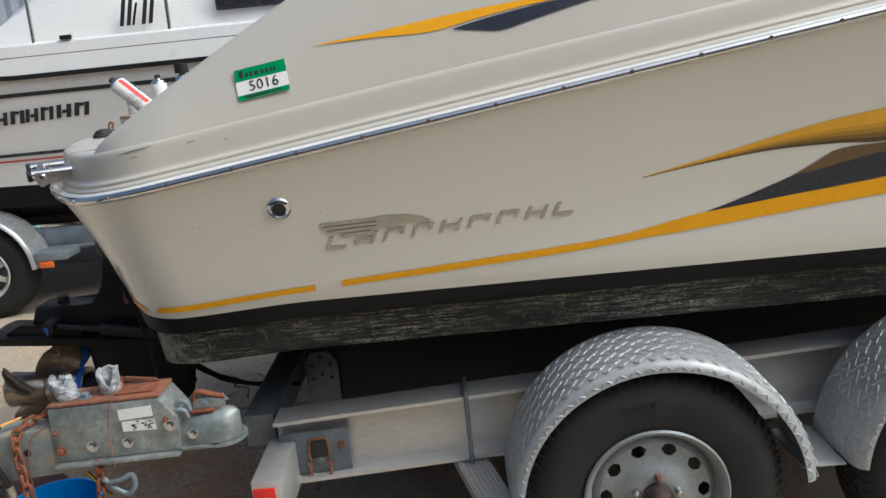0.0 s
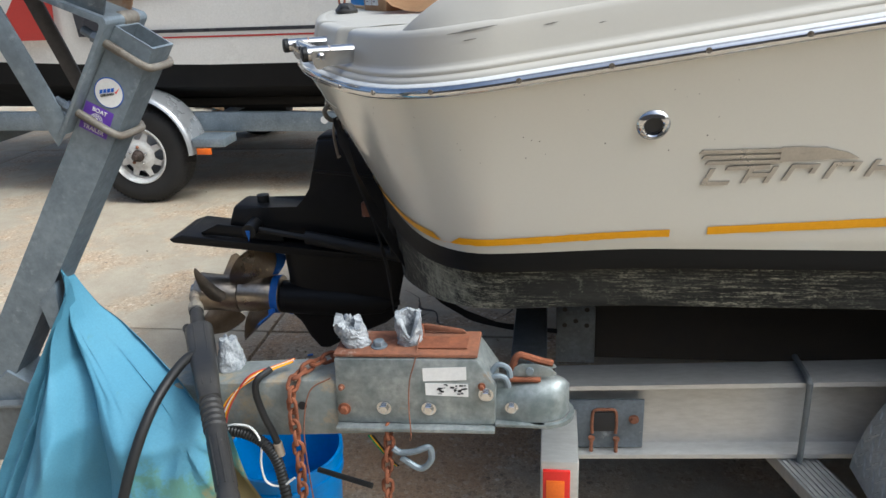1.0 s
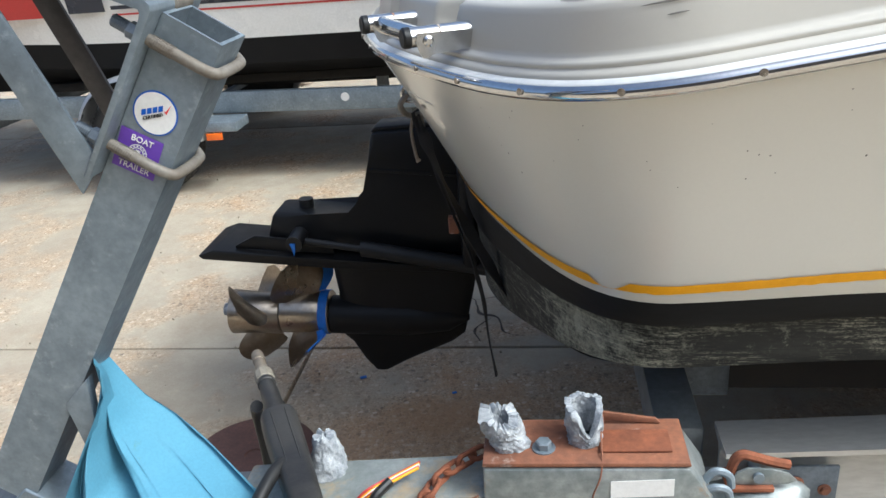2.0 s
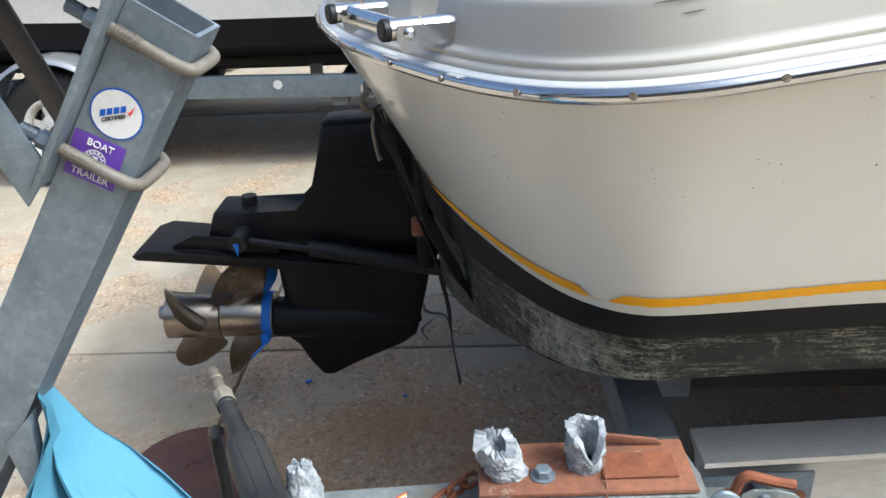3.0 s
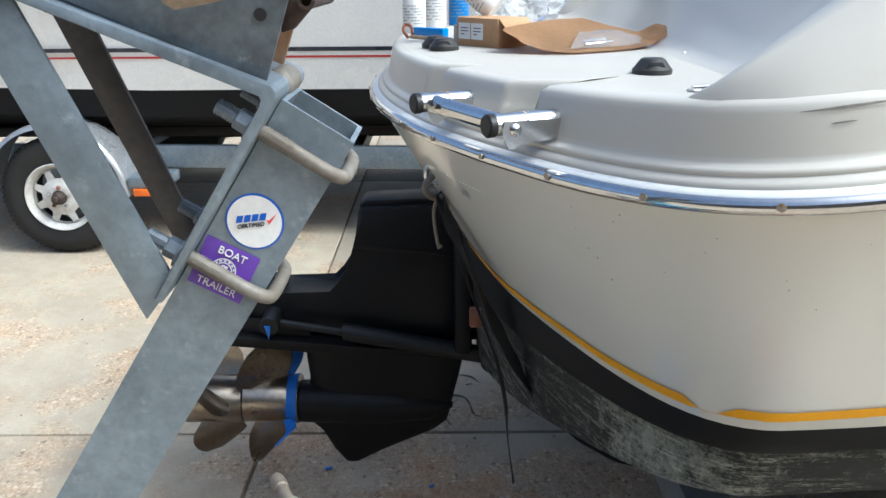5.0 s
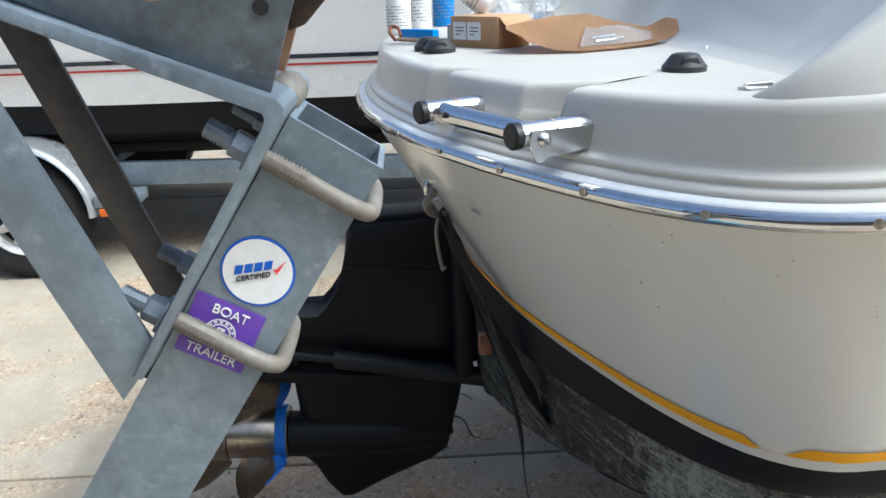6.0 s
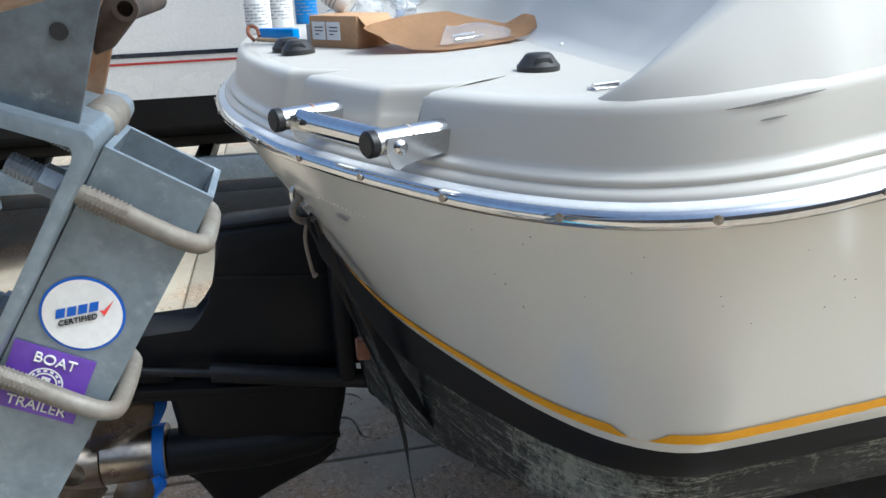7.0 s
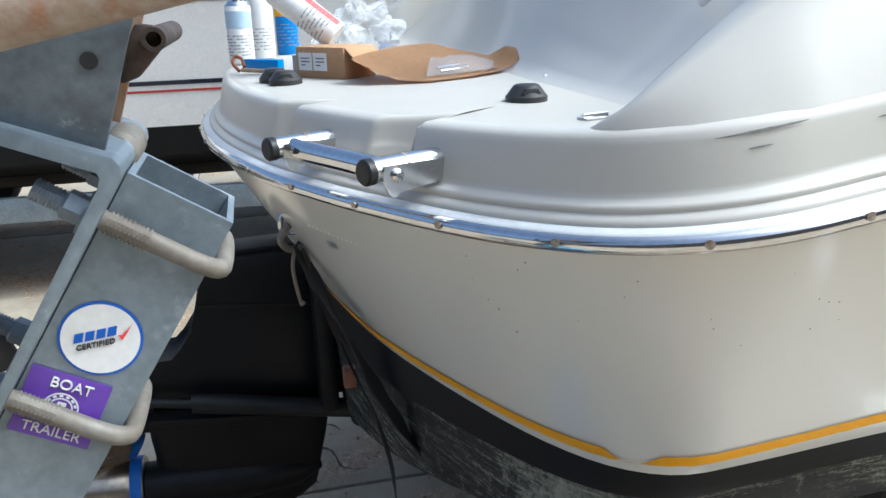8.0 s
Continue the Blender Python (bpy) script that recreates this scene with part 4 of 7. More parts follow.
def boat_trailer():
    tr = thing("boat_trailer", "aluminium I-beam tandem boat trailer under the cruiser", "trailer", (0.5, YC, 0))
    slope = 0.056
    for y, s in ((2.335, 1), (2 * YC - 2.335, -1)):
        rows = []
        prof = [(0, 0.330), (0.055, 0.330), (0.055, 0.342), (0.012, 0.350), (0.006, 0.362), (0.006, 0.512), (0.012, 0.526), (0.055, 0.536), (0.055, 0.548), (-0.055, 0.548), (-0.055, 0.536), (-0.012, 0.526),
                (-0.006, 0.512), (-0.006, 0.362), (-0.012, 0.350), (-0.055, 0.342), (-0.055, 0.330)]
        for x in (-0.668, 1.0, 3.0, 6.2):
            rows.append([Vector((x, y + dy, z + slope * (x + 0.65))) for dy, z in prof])
        part("frame_beam", grid_bm(rows, wrap=True, caps=True), ALU, tr, "", 30)
    for x, z in ((-0.74, 0.50), (1.9, 0.47), (4.2, 0.6)):
        part("crossmember", box_bm((x - 0.05, 2.38, z - 0.075), (x + 0.05, 2 * YC - 2.38, z + 0.035), bevel=0.006), GALV_DARK, tr)
    # carpeted bunks, deepened and backed in black to stand in for underhull shade
    for y, s in ((2.84, 1), (2 * YC - 2.84, -1)):
        part("bunk", box_bm((-0.66, y - 0.02, 0.34), (4.6, y + 0.035, 0.655), bevel=0.01), STRAP, tr, "black carpet-covered bunk board, deepened to stand in for underhull shade")
        part("shade_rail", box_bm((-0.3, y + s * 0.25 - 0.04, 0.36), (4.6, y + s * 0.25 + 0.04, 0.54), bevel=0.01), STRAP, tr)
        for x in (-0.6, 3.0):
            br = part("bunk_bracket", prism_bm([(x - 0.062, 0.33), (x + 0.062, 0.33), (x + 0.062, 0.525), (x + 0.035, 0.57), (x - 0.035, 0.57), (x - 0.062, 0.525)], y - 0.034, y - 0.026), BLUED, tr)
            for dx, z in ((-0.035, 0.52), (0, 0.55), (0.035, 0.52), (-0.035, 0.465), (0, 0.48), (0.035, 0.465)):
                part("hole", lathe_bm([(0.008, 0), (0.008, 0.001)], Matrix.Translation((x + dx, y - 0.0345, z)) @ Euler((radians(90), 0, 0)).to_matrix().to_4x4(), 10), INK, br)
    # end plate of the near beam, slot, bolts
    end = part("end_plate", prism_bm([(-0.662, 0.352), (-0.44, 0.362), (-0.44, 0.505), (-0.662, 0.495)], 2.300, 2.308), BLUED, tr, "blue-grey weathered steel end plate")
    part("slot", prism_bm([(-0.568, 0.408), (-0.512, 0.411), (-0.512, 0.468), (-0.568, 0.465)], 2.296, 2.300, 0.001), INK, end)
    part("slot_rim", tube_bm(smooth_path([(-0.570, 2.2975, 0.402), (-0.571, 2.2975, 0.440), (-0.566, 2.2975, 0.470), (-0.540, 2.2975, 0.474), (-0.514, 2.2975, 0.472), (-0.509, 2.2975, 0.440), (-0.510, 2.2975, 0.404)], 5, ), 0.0042, 8), RUSTY, end, "rust-stained rim of the slot")
    for x in (-0.572, -0.508):
        part("stud", tube_bm([(x, 2.290, 0.395), (x, 2.290, 0.388), (x, 2.290, 0.386), (x, 2.290, 0.352)], [0.0085, 0.0085, 0.0048, 0.0048], 8), RUSTY, end, "", 25)
    for x in (-0.635, -0.465):
        hex_bolt("bolt", (x, 2.300, 0.447), (0, -1, 0), 0.014, end, RUSTY)
    # tail lamp on its box
    lamp = part("lamp_box", box_bm((-0.702, 2.072, 0.318), (-0.612, 2.34, 0.470), Matrix.Identity(4), 0.006), ALU, tr, "bright aluminium tail lamp box")
    part("lens", box_bm((-0.696, 2.064, 0.330), (-0.632, 2.074, 0.448), bevel=0.002), RED_LENS, lamp, "red and amber lamp lens")
    part("lens", box_bm((-0.688, 2.0615, 0.348), (-0.645, 2.0645, 0.422), bevel=0.001), ORANGE, lamp)
    # strap bolt round the beam and the ribbed step below it
    zc = slope * (-0.06 + 0.65)
    part("u_bolt", tube_bm(smooth_path([(-0.058, 2.40, 0.556 + zc), (-0.058, 2.30, 0.557 + zc), (-0.058, 2.276, 0.552 + zc), (-0.057, 2.272, 0.53 + zc), (-0.056, 2.272, 0.33 + zc), (-0.056, 2.272, 0.31 + zc)], 5), 0.0075, 10), GALV_DARK, tr)
    step = part("step_bar", prism_bm([(-0.10, 0.0), (0.0, 0.0), (0.0, 0.035), (-0.10, 0.035)], -0.62, 0.0, 0.003), ALU, tr)
    bm = bmesh.new()
    for k in range(7):
        add_box(bm, (-0.093 + 0.0135 * k, -0.61, 0.035), (-0.086 + 0.0135 * k, -0.01, 0.038))
    rib = part("rib", bm, ALU, step, "", 0)
    sm = Matrix.Translation((-0.02, 2.36, 0.315)) @ Matrix.Rotation(radians(13), 4, "Z") @ Matrix.Rotation(radians(-4), 4, "X")
    for ob in (step, rib):
        ob.data.transform(sm)
    # wheels on this side and the other
    for x, z in ((0.452, 0.362), (1.385, 0.362)):
        wheel_parts(tr, x, 1.995, z, 0.362, 0.199, WHEEL, 10, False, "dull silver steel wheel with round holes", x < 1)
        part("wheel", lathe_bm([(0.15, -0.1), (0.34, -0.1), (0.362, -0.06), (0.362, 0.06), (0.34, 0.1), (0.15, 0.1)], Matrix.Translation((x, 4.45, z)) @ Euler((radians(90), 0, 0)).to_matrix().to_4x4(), 40), RUBBER, tr)
        part("axle", tube_bm([(x, 2.15, z), (x, 4.4, z)], 0.03, 12), GALV_DARK, tr)
    tandem_fender(tr, 0, 0)
    tandem_fender(tr, 0.945, 0.022)
    for x in (0.2, 0.7, 1.15, 1.63):
        part("fender_bracket", box_bm((x - 0.02, 2.2, 0.45), (x + 0.02, 2.34, 0.47), bevel=0.002), ALU, tr)
    part("fender_bridge", box_bm((0.86, 2.0, 0.405), (0.98, 2.22, 0.411), bevel=0.001), TREAD, tr)


boat_trailer()


# the front of another trailer: tongue, coupler, winch post
def px(along, across):
    """A place in the winch post's plane: metres up along the post from the mark, and across it to the right."""
    return (-1.465 + 0.545 * along + 0.839 * across, 1.393 + 0.839 * along - 0.545 * across)


def post_bm(a0, a1, c0, c1, y0, y1, bevel=0.004):
    return prism_bm([px(a0, c0), px(a0, c1), px(a1, c1), px(a1, c0)], y0, y1, bevel)


def near_trailer():
    tr = thing("trailer_tongue", "weathered galvanised trailer tongue with a leaning winch post", "trailer", (-1.9, 1.92, 0))
    Y0, Y1 = 1.868, 1.968
    m = Matrix.Translation((-1.2, 0, 0.715)) @ Matrix.Rotation(radians(-4.2), 4, "Y")
    part("tongue_beam", box_bm((-0.30, Y0, -0.062), (0.21, Y1, 0.068), m, 0.006), TONGUE, tr)
    main = part("frame_beam", box_bm((-3.4, Y0 - 0.01, -0.105), (-0.302, Y1 + 0.02, 0.040), m, 0.006), GALV_DARK, tr)
    part("top_flange", box_bm((-3.4, Y0 - 0.028, 0.041), (-0.42, Y1 + 0.035, 0.049), m, 0.002), GALV_DARK, main)
    for s in ((-3.3, 1.9),):
        part("stand", box_bm((s[0] - 0.06, s[1] - 0.03, 0.0), (s[0] + 0.06, s[1] + 0.09, 0.47), bevel=0.006), GALV_DARK, tr)
    # post: an open square tube
    c0, c1, t = -0.043, 0.034, 0.005
    y0, y1 = 1.866, 1.946
    post = thing("winch_post", "leaning galvanised square winch post with two stickers", "winch post", (-1.83, 1.9, 0.77))
    lo, hi = -0.735, 0.092

    def ring(al, k):
        return [(*px(al, cc), yy) for cc, yy in ((c0 + k, y0 + k), (c1 - k, y0 + k), (c1 - k, y1 - k), (c0 + k, y1 - k))]
    bm = grid_bm([[Vector((x, y, z)) for x, z, y in ring(al, k)] for al, k in ((lo, 0), (-0.3, 0), (hi, 0), (hi, t), (-0.3, t), (lo, t))], wrap=True)
    bmesh.ops.bevel(bm, geom=[e for e in bm.edges if len(e.link_faces) == 2 and e.calc_face_angle(0) > 0.5], offset=0.003, segments=2, affect="EDGES", profile=0.5)
    part("tube", bm, GALV, post, "dull grey galvanised square tube", 30)
    part("foot_weld", prism_bm([(-1.93, 0.70), (-1.72, 0.72), (-1.75, 0.735), (-1.84, 0.79), (-1.90, 0.735)], y0 - 0.004, y1 + 0.004, 0.003), GALV, post)
    # angle bracket down the back of the post and out to the winch
    plate = [px(0.096, c0 - 0.001), px(-0.135, c0 - 0.001), px(-0.135, c0 - 0.009), px(0.082, c0 - 0.009), px(0.089, c0 - 0.0105), px(0.0925, c0 - 0.0145), (-1.72, 1.606), (-1.717, 1.614), px(0.1045, c0 - 0.011), px(0.102, c0 - 0.0045)]
    bracket = part("angle_bracket", prism_bm(plate, 1.834, 1.984, 0.0015), GALV, post, "bent galvanised bracket plate")
    for al in (0.058, -0.088):
        pts = []
        for c, y in ((c0 - 0.012, 1.856), (c0 + 0.03, 1.856), (c1 - 0.014, 1.856), (c1 + 0.003, 1.861), (c1 + 0.009, 1.876), (c1 + 0.009, 1.935), (c1 + 0.003, 1.950), (c1 - 0.014, 1.956), (c0 - 0.012, 1.956)):
            x, z = px(al + 0.0, c)
            pts.append((x, y, z))
        u = part("u_bolt", tube_bm(smooth_path(pts, 5), 0.0072, 12), UBOLT, post, "chalky zinc-plated U-bolt")
        for y in (1.856, 1.956):
            d = Vector((-0.839, 0, 0.545))
            x, z = px(al, c0 - 0.010)
            hex_bolt("nut", (x, y, z), d, 0.0165, u, BLUED, "", 0.016)
            bm = bmesh.new()
            xa, za = px(al, c0 - 0.006)
            xb, zb = px(al, c0 - 0.046)
            add_tube(bm, [(xa, y, za), (xb, y, zb)], 0.0070, 10)
            for k in range(8):
                xx, zz = px(al, c0 - 0.026 - 0.0026 * k)
                add_tube(bm, [(xx - 0.0006, y, zz + 0.0004), (xx + 0.0006, y, zz - 0.0004)], 0.0080, 10)
            part("thread", bm, BLUED, u, "", 0)
            bm = bmesh.new()
            for k in range(10):
                if y < 1.9:
                    xx, zz = px(al, c0 + 0.004 + 0.003 * k)
                    add_tube(bm, [(xx - 0.0006, y, zz + 0.0004), (xx + 0.0006, y, zz - 0.0004)], 0.0082, 10)
            if y < 1.9:
                part("thread", bm, UBOLT, u, "", 0)
            else:
                bm.free()
    # two flat braces that run up and away from the bracket's foot
    part("brace", prism_bm([(-1.597, 1.281), (-1.564, 1.322), (-1.711, 1.680), (-1.760, 1.680)], 1.846, 1.852, 0.0015), GALV, post)
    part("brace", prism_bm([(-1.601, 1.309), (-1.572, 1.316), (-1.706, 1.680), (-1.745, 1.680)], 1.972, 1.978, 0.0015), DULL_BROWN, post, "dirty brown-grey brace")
    hex_bolt("nut", (px(-0.128, c0 - 0.010)[0], 1.935, px(-0.128, c0 - 0.010)[1]), (-0.839, 0, 0.545), 0.016, bracket, GALV, "", 0.016)
    # stickers on the face towards the yard
    yf = 1.8648
    rot = Matrix.Rotation(radians(90), 4, "X")
    cx, cz = -1.486, 1.376
    seal = part("round_sticker", lathe_bm([(0.0285, 0), (0.0285, 0.0005)], Matrix.Translation((cx, yf + 0.0005, cz)) @ rot, 48), BLUE_INK, post, "round white sticker with a blue rim")
    part("sticker_face", lathe_bm([(0.0265, 0), (0.0265, 0.0004)], Matrix.Translation((cx, yf - 0.0001, cz)) @ rot, 48), PAPER, seal)
    mm = Matrix.Translation((cx - 0.002, yf - 0.0012, cz + 0.004)) @ rot @ Matrix.Rotation(radians(6), 4, "Z")
    bm = bmesh.new()
    for k in range(4):
        x = -0.0165 + 0.0076 * k
        q = [(x, -0.0032), (x + 0.0062, -0.0032), (x + 0.0088, 0.0036), (x + 0.0026, 0.0036)]
        vs = [bm.verts.new(mm @ Vector((a, b, 0))) for a, b in q]
        bm.faces.new(vs)
    part("emblem_bar", bm, BLUE_INK, seal, "", 0)
    words_on("word", "CERTIFIED", 0.0042, Matrix.Translation((cx - 0.004, yf - 0.0012, cz - 0.0035)) @ rot @ Matrix.Rotation(radians(6), 4, "Z"), INK, seal, 0.2)
    bm = prism_bm([(cx + 0.012, cz + 0.002), (cx + 0.0145, cz - 0.0025), (cx + 0.0225, cz + 0.0085), (cx + 0.0145, cz + 0.0015)], yf - 0.0014, yf - 0.001, 0)
    part("tick_mark", bm, RED_INK, seal, "", 0)
    ang = radians(-28)
    sx, sz = -1.521, 1.3265
    sm = Matrix.Translation((sx, yf - 0.0002, sz)) @ rot @ Matrix.Rotation(ang, 4, "Z")
    bm = bmesh.new()
    add_box(bm, (-0.028, -0.027, -0.0004), (0.028, 0.027, 0.0002), sm)
    stk = part("square_sticker", bm, PURPLE, post, "purple square sticker with white lettering", 0)
    words_on("word", "BOAT", 0.0080, sm @ Matrix.Translation((0.002, 0.0185, 0.001)), PAPER, stk)
    words_on("word", "TRAILER", 0.0080, sm @ Matrix.Translation((0.0, -0.0195, 0.001)), PAPER, stk)
    bm = bmesh.new()
    for rr in (0.0125, 0.0085):
        ring = [sm @ Vector((rr * math.cos(a), rr * math.sin(a), 0.001)) for a in [math.tau * k / 32 for k in range(32)]]
        ring2 = [sm @ Vector(((rr - 0.0012) * math.cos(a), (rr - 0.0012) * math.sin(a), 0.001)) for a in [math.tau * k / 32 for k in range(32)]]
        va, vb = [bm.verts.new(p) for p in ring], [bm.verts.new(p) for p in ring2]
        for k in range(32):
            bm.faces.new((va[k], va[(k + 1) % 32], vb[(k + 1) % 32], vb[k]))
    for k in range(14):
        a = math.tau * k / 14
        add_box(bm, (0.0092, -0.0012, 0.0009), (0.0108, 0.0012, 0.0011), sm @ Matrix.Rotation(a, 4, "Z"))
    add_box(bm, (-0.003, -0.005, 0.0009), (0.003, 0.005, 0.0011), sm)
    part("seal_ring", bm, PAPER, stk, "", 0)
    # winch on the bracket
    winch = thing("hand_winch", "galvanised hand winch with rusty gears and drum frame", "winch", (-1.56, 1.9, 1.53))
    side = [(-1.460, 1.511), (-1.660, 1.596), (-1.650, 1.72), (-1.386, 1.72), (-1.431, 1.593)]
    part("side_plate", prism_bm(side, 1.848, 1.853, 0.001), WINCH, winch, "stained galvanised side plate")
    part("side_plate", prism_bm([(-1.466, 1.512), (-1.60, 1.569), (-1.60, 1.72), (-1.395, 1.72), (-1.437, 1.593)], 1.955, 1.960, 0.001), HANDLE, winch)
    part("base_plate", prism_bm([(-1.464, 1.5085), (-1.65, 1.5875), (-1.65, 1.5915), (-1.464, 1.5125)], 1.856, 1.962, 0.001), GALV, winch)
    part("roller_lug", tube_bm([(-1.461, 1.900, 1.502), (-1.461, 1.904, 1.502), (-1.461, 1.950, 1.502), (-1.461, 1.954, 1.502)], [0.011, 0.0145, 0.0145, 0.011], 20), UBOLT, winch, "chalky rounded end of the roller pin")
    part("hole", lathe_bm([(0.0055, 0), (0.0055, 0.001)], Matrix.Translation((-1.460, 1.8478, 1.569)) @ rot, 14), INK, winch)
    part("shaft", lathe_bm([(0.0048, -0.012), (0.0048, 0.0), (0.0078, 0.0), (0.0078, -0.137), (0.0048, -0.137)], Matrix.Translation((-1.421, 1.853, 1.580)) @ rot, 20), DARK_RUST, winch, "open end of the dark winch shaft", 30)
    part("shaft_bore", lathe_bm([(0.0047, -0.012), (0.0003, -0.012)], Matrix.Translation((-1.421, 1.853, 1.580)) @ rot, 16), INK, winch)
    part("handle_bar", tube_bm([(-1.526, 1.80, 1.592), (-1.520, 1.80, 1.593), (-1.50, 1.80, 1.597), (-1.44, 1.80, 1.610), (-1.36, 1.80, 1.628), (-1.30, 1.80, 1.642)], [0.013, 0.018, 0.019, 0.019, 0.019, 0.019], 18), HANDLE, winch, "rust-streaked pale handle bar")
    part("pawl_arm", prism_bm([(-1.446, 1.552), (-1.434, 1.556), (-1.417, 1.574), (-1.420, 1.588), (-1.432, 1.590), (-1.446, 1.566)], 1.862, 1.870, 0.002), DARK_RUST, winch, "rusty pawl arm")
    for gx, gz, gr in ((-1.50, 1.635, 0.045), (-1.565, 1.64, 0.03)):
        bm = lathe_bm([(0.008, 1.885), (gr, 1.885), (gr, 1.895), (0.008, 1.895)], None, 24)
        bm.transform(Matrix(((1, 0, 0, gx), (0, 0, 1, 0), (0, 1, 0, gz), (0, 0, 0, 1))))
        for k in range(18):
            a = math.tau * k / 18
            add_box(bm, (-0.004, 1.886, -0.003), (0.007, 1.894, 0.003), Matrix.Translation((gx, 0, gz)) @ Matrix.Rotation(a, 4, "Y") @ Matrix.Translation((gr, 0, 0)))
        part("gear", bm, RUSTY, winch)
    # small strut that carries the tarp's corner
    part("strut", prism_bm([(-1.717, 0.956), (-1.672, 1.001), (-1.678, 0.930), (-1.702, 0.868)], 1.852, 1.870, 0.0015), GALV, post)
    return tr


near_trailer()


def coupler():
    c = thing("trailer_coupler", "weathered surge coupler with a rusty top plate and ball latch", "coupler", (-0.95, 1.92, 0.66))
    y0, y1 = 1.862, 1.972
    body = [(-1.116, 0.692), (-0.790, 0.700), (-0.787, 0.790), (-0.824, 0.848), (-1.112, 0.842)]
    part("housing", prism_bm(body, y0, y1, 0.006), COUPLER, c)
    part("top_plate", prism_bm([(-1.113, 0.844), (-0.822, 0.850), (-0.824, 0.857), (-1.112, 0.851)], y0 + 0.003, y1 - 0.003, 0.0015), RUSTY, c, "rust-covered top plate")
    part("raised_panel", prism_bm([(-0.945, 0.8555), (-0.845, 0.858), (-0.845, 0.861), (-0.945, 0.8585)], y0 + 0.025, y1 - 0.035, 0.001), RUST, c)
    part("flange", prism_bm([(-1.115, 0.684), (-0.79, 0.692), (-0.79, 0.700), (-1.115, 0.692)], y0 - 0.018, y1, 0.001), COUPLER, c)
    # ball housing: a rounded nose
    rows = []
    for i in range(15):
        u = i / 14
        x = -0.795 + 0.152 * u
        w = 0.050 * (math.sqrt(max(0.0, 1 - max(0, (u - 0.45) / 0.55) ** 2.2)) if u > 0.45 else 0.82 + 0.18 * u / 0.45) + 0.002
        top = 0.765 + 0.022 * math.sin(min(u / 0.7, 1) * math.pi / 2) * (1 if u < 0.75 else math.sqrt(max(0, 1 - ((u - 0.75) / 0.26) ** 2)))
        rows.append([Vector((x, 1.917 + w * math.cos(a) * (1 if abs(math.cos(a)) < 2 else 1), 0.708 + (top - 0.708) * math.sin(a) ** 0.8)) for a in [math.pi * k / 12 for k in range(13)]])
    part("ball_socket", grid_bm(rows, caps=True), COUPLER, c, "", 50)
    part("socket_lip", lathe_bm([(0.050, 0.700), (0.060, 0.700), (0.060, 0.708), (0.050, 0.708)], Matrix.Translation((-0.692, 1.917, 0)) @ Matrix.Scale(1.0, 4), 32, True), COUPLER, c)
    part("lip_side", box_bm((-0.79, 1.857, 0.700), (-0.69, 1.977, 0.708), bevel=0.002), COUPLER, c)
    part("latch_base", prism_bm([(-0.765, 0.782), (-0.700, 0.784), (-0.700, 0.792), (-0.765, 0.790)], 1.893, 1.941, 0.002), RUST, c, "rusty latch base")
    cheek = [(-0.760, 0.790), (-0.705, 0.792), (-0.680, 0.794), (-0.668, 0.800), (-0.680, 0.812), (-0.705, 0.819), (-0.738, 0.820), (-0.752, 0.812)]
    lt = part("latch", prism_bm(cheek, 1.901, 1.905, 0.0015), COUPLER, c, "worn latch lever")
    part("latch_cheek", prism_bm(cheek, 1.929, 1.933, 0.0015), COUPLER, lt)
    part("latch_arm", tube_bm(smooth_path([(-0.757, 1.917, 0.800), (-0.752, 1.917, 0.822), (-0.742, 1.917, 0.832), (-0.725, 1.917, 0.828), (-0.700, 1.917, 0.820), (-0.676, 1.917, 0.815)], 4), 0.0075, 8), RUST, lt)
    part("latch_pin", tube_bm([(-0.722, 1.896, 0.806), (-0.722, 1.938, 0.806)], 0.008, 12), GALV, lt)
    part("latch_hook", tube_bm(smooth_path([(-0.80, 1.893, 0.80), (-0.785, 1.892, 0.822), (-0.765, 1.892, 0.815), (-0.76, 1.892, 0.795)], 5), 0.006, 8), GALV, lt)
    part("latch_hook", tube_bm(smooth_path([(-0.805, 1.88, 0.785), (-0.79, 1.879, 0.803), (-0.77, 1.879, 0.80), (-0.763, 1.879, 0.78)], 5), 0.006, 8), GALV, lt)
    for x, z, mt, s in ((-1.015, 0.733, STEEL, 0.016), (-0.923, 0.735, STEEL, 0.016), (-0.807, 0.772, STEEL, 0.016), (-0.757, 0.738, STEEL, 0.014), (-1.098, 0.727, RUST, 0.014), (-1.100, 0.778, RUSTY, 0.007), (-0.815, 0.790, RUST, 0.008)):
        y = y0 if x < -0.78 else 1.872
        hex_bolt("bolt", (x, y, z), (0, -1, 0), s, c, mt, "", 0.011)
    hex_bolt("bolt", (-1.025, 1.90, 0.852), (0, 0, 1), 0.018, c, GALV, "", 0.014)
    lab = part("label_plate", prism_bm([(-0.932, 0.797), (-0.845, 0.803), (-0.845, 0.832), (-0.932, 0.826)], y0 - 0.0012, y0 - 0.0004, 0), PAPER, c, "faded white label plate")
    lab2 = part("label_plate", prism_bm([(-0.928, 0.766), (-0.842, 0.765), (-0.842, 0.794), (-0.928, 0.793)], y0 - 0.0012, y0 - 0.0004, 0), PAPER, c, "worn white label with faded print")
    bm = bmesh.new()
    for k in range(26):
        x, z = -0.905 + 0.06 * random.random(), 0.769 + 0.022 * random.random()
        add_box(bm, (x, y0 - 0.0018, z), (x + random.uniform(0.002, 0.008), y0 - 0.0013, z + random.uniform(0.001, 0.004)))
    part("faded_print", bm, INK, lab2, "", 0)
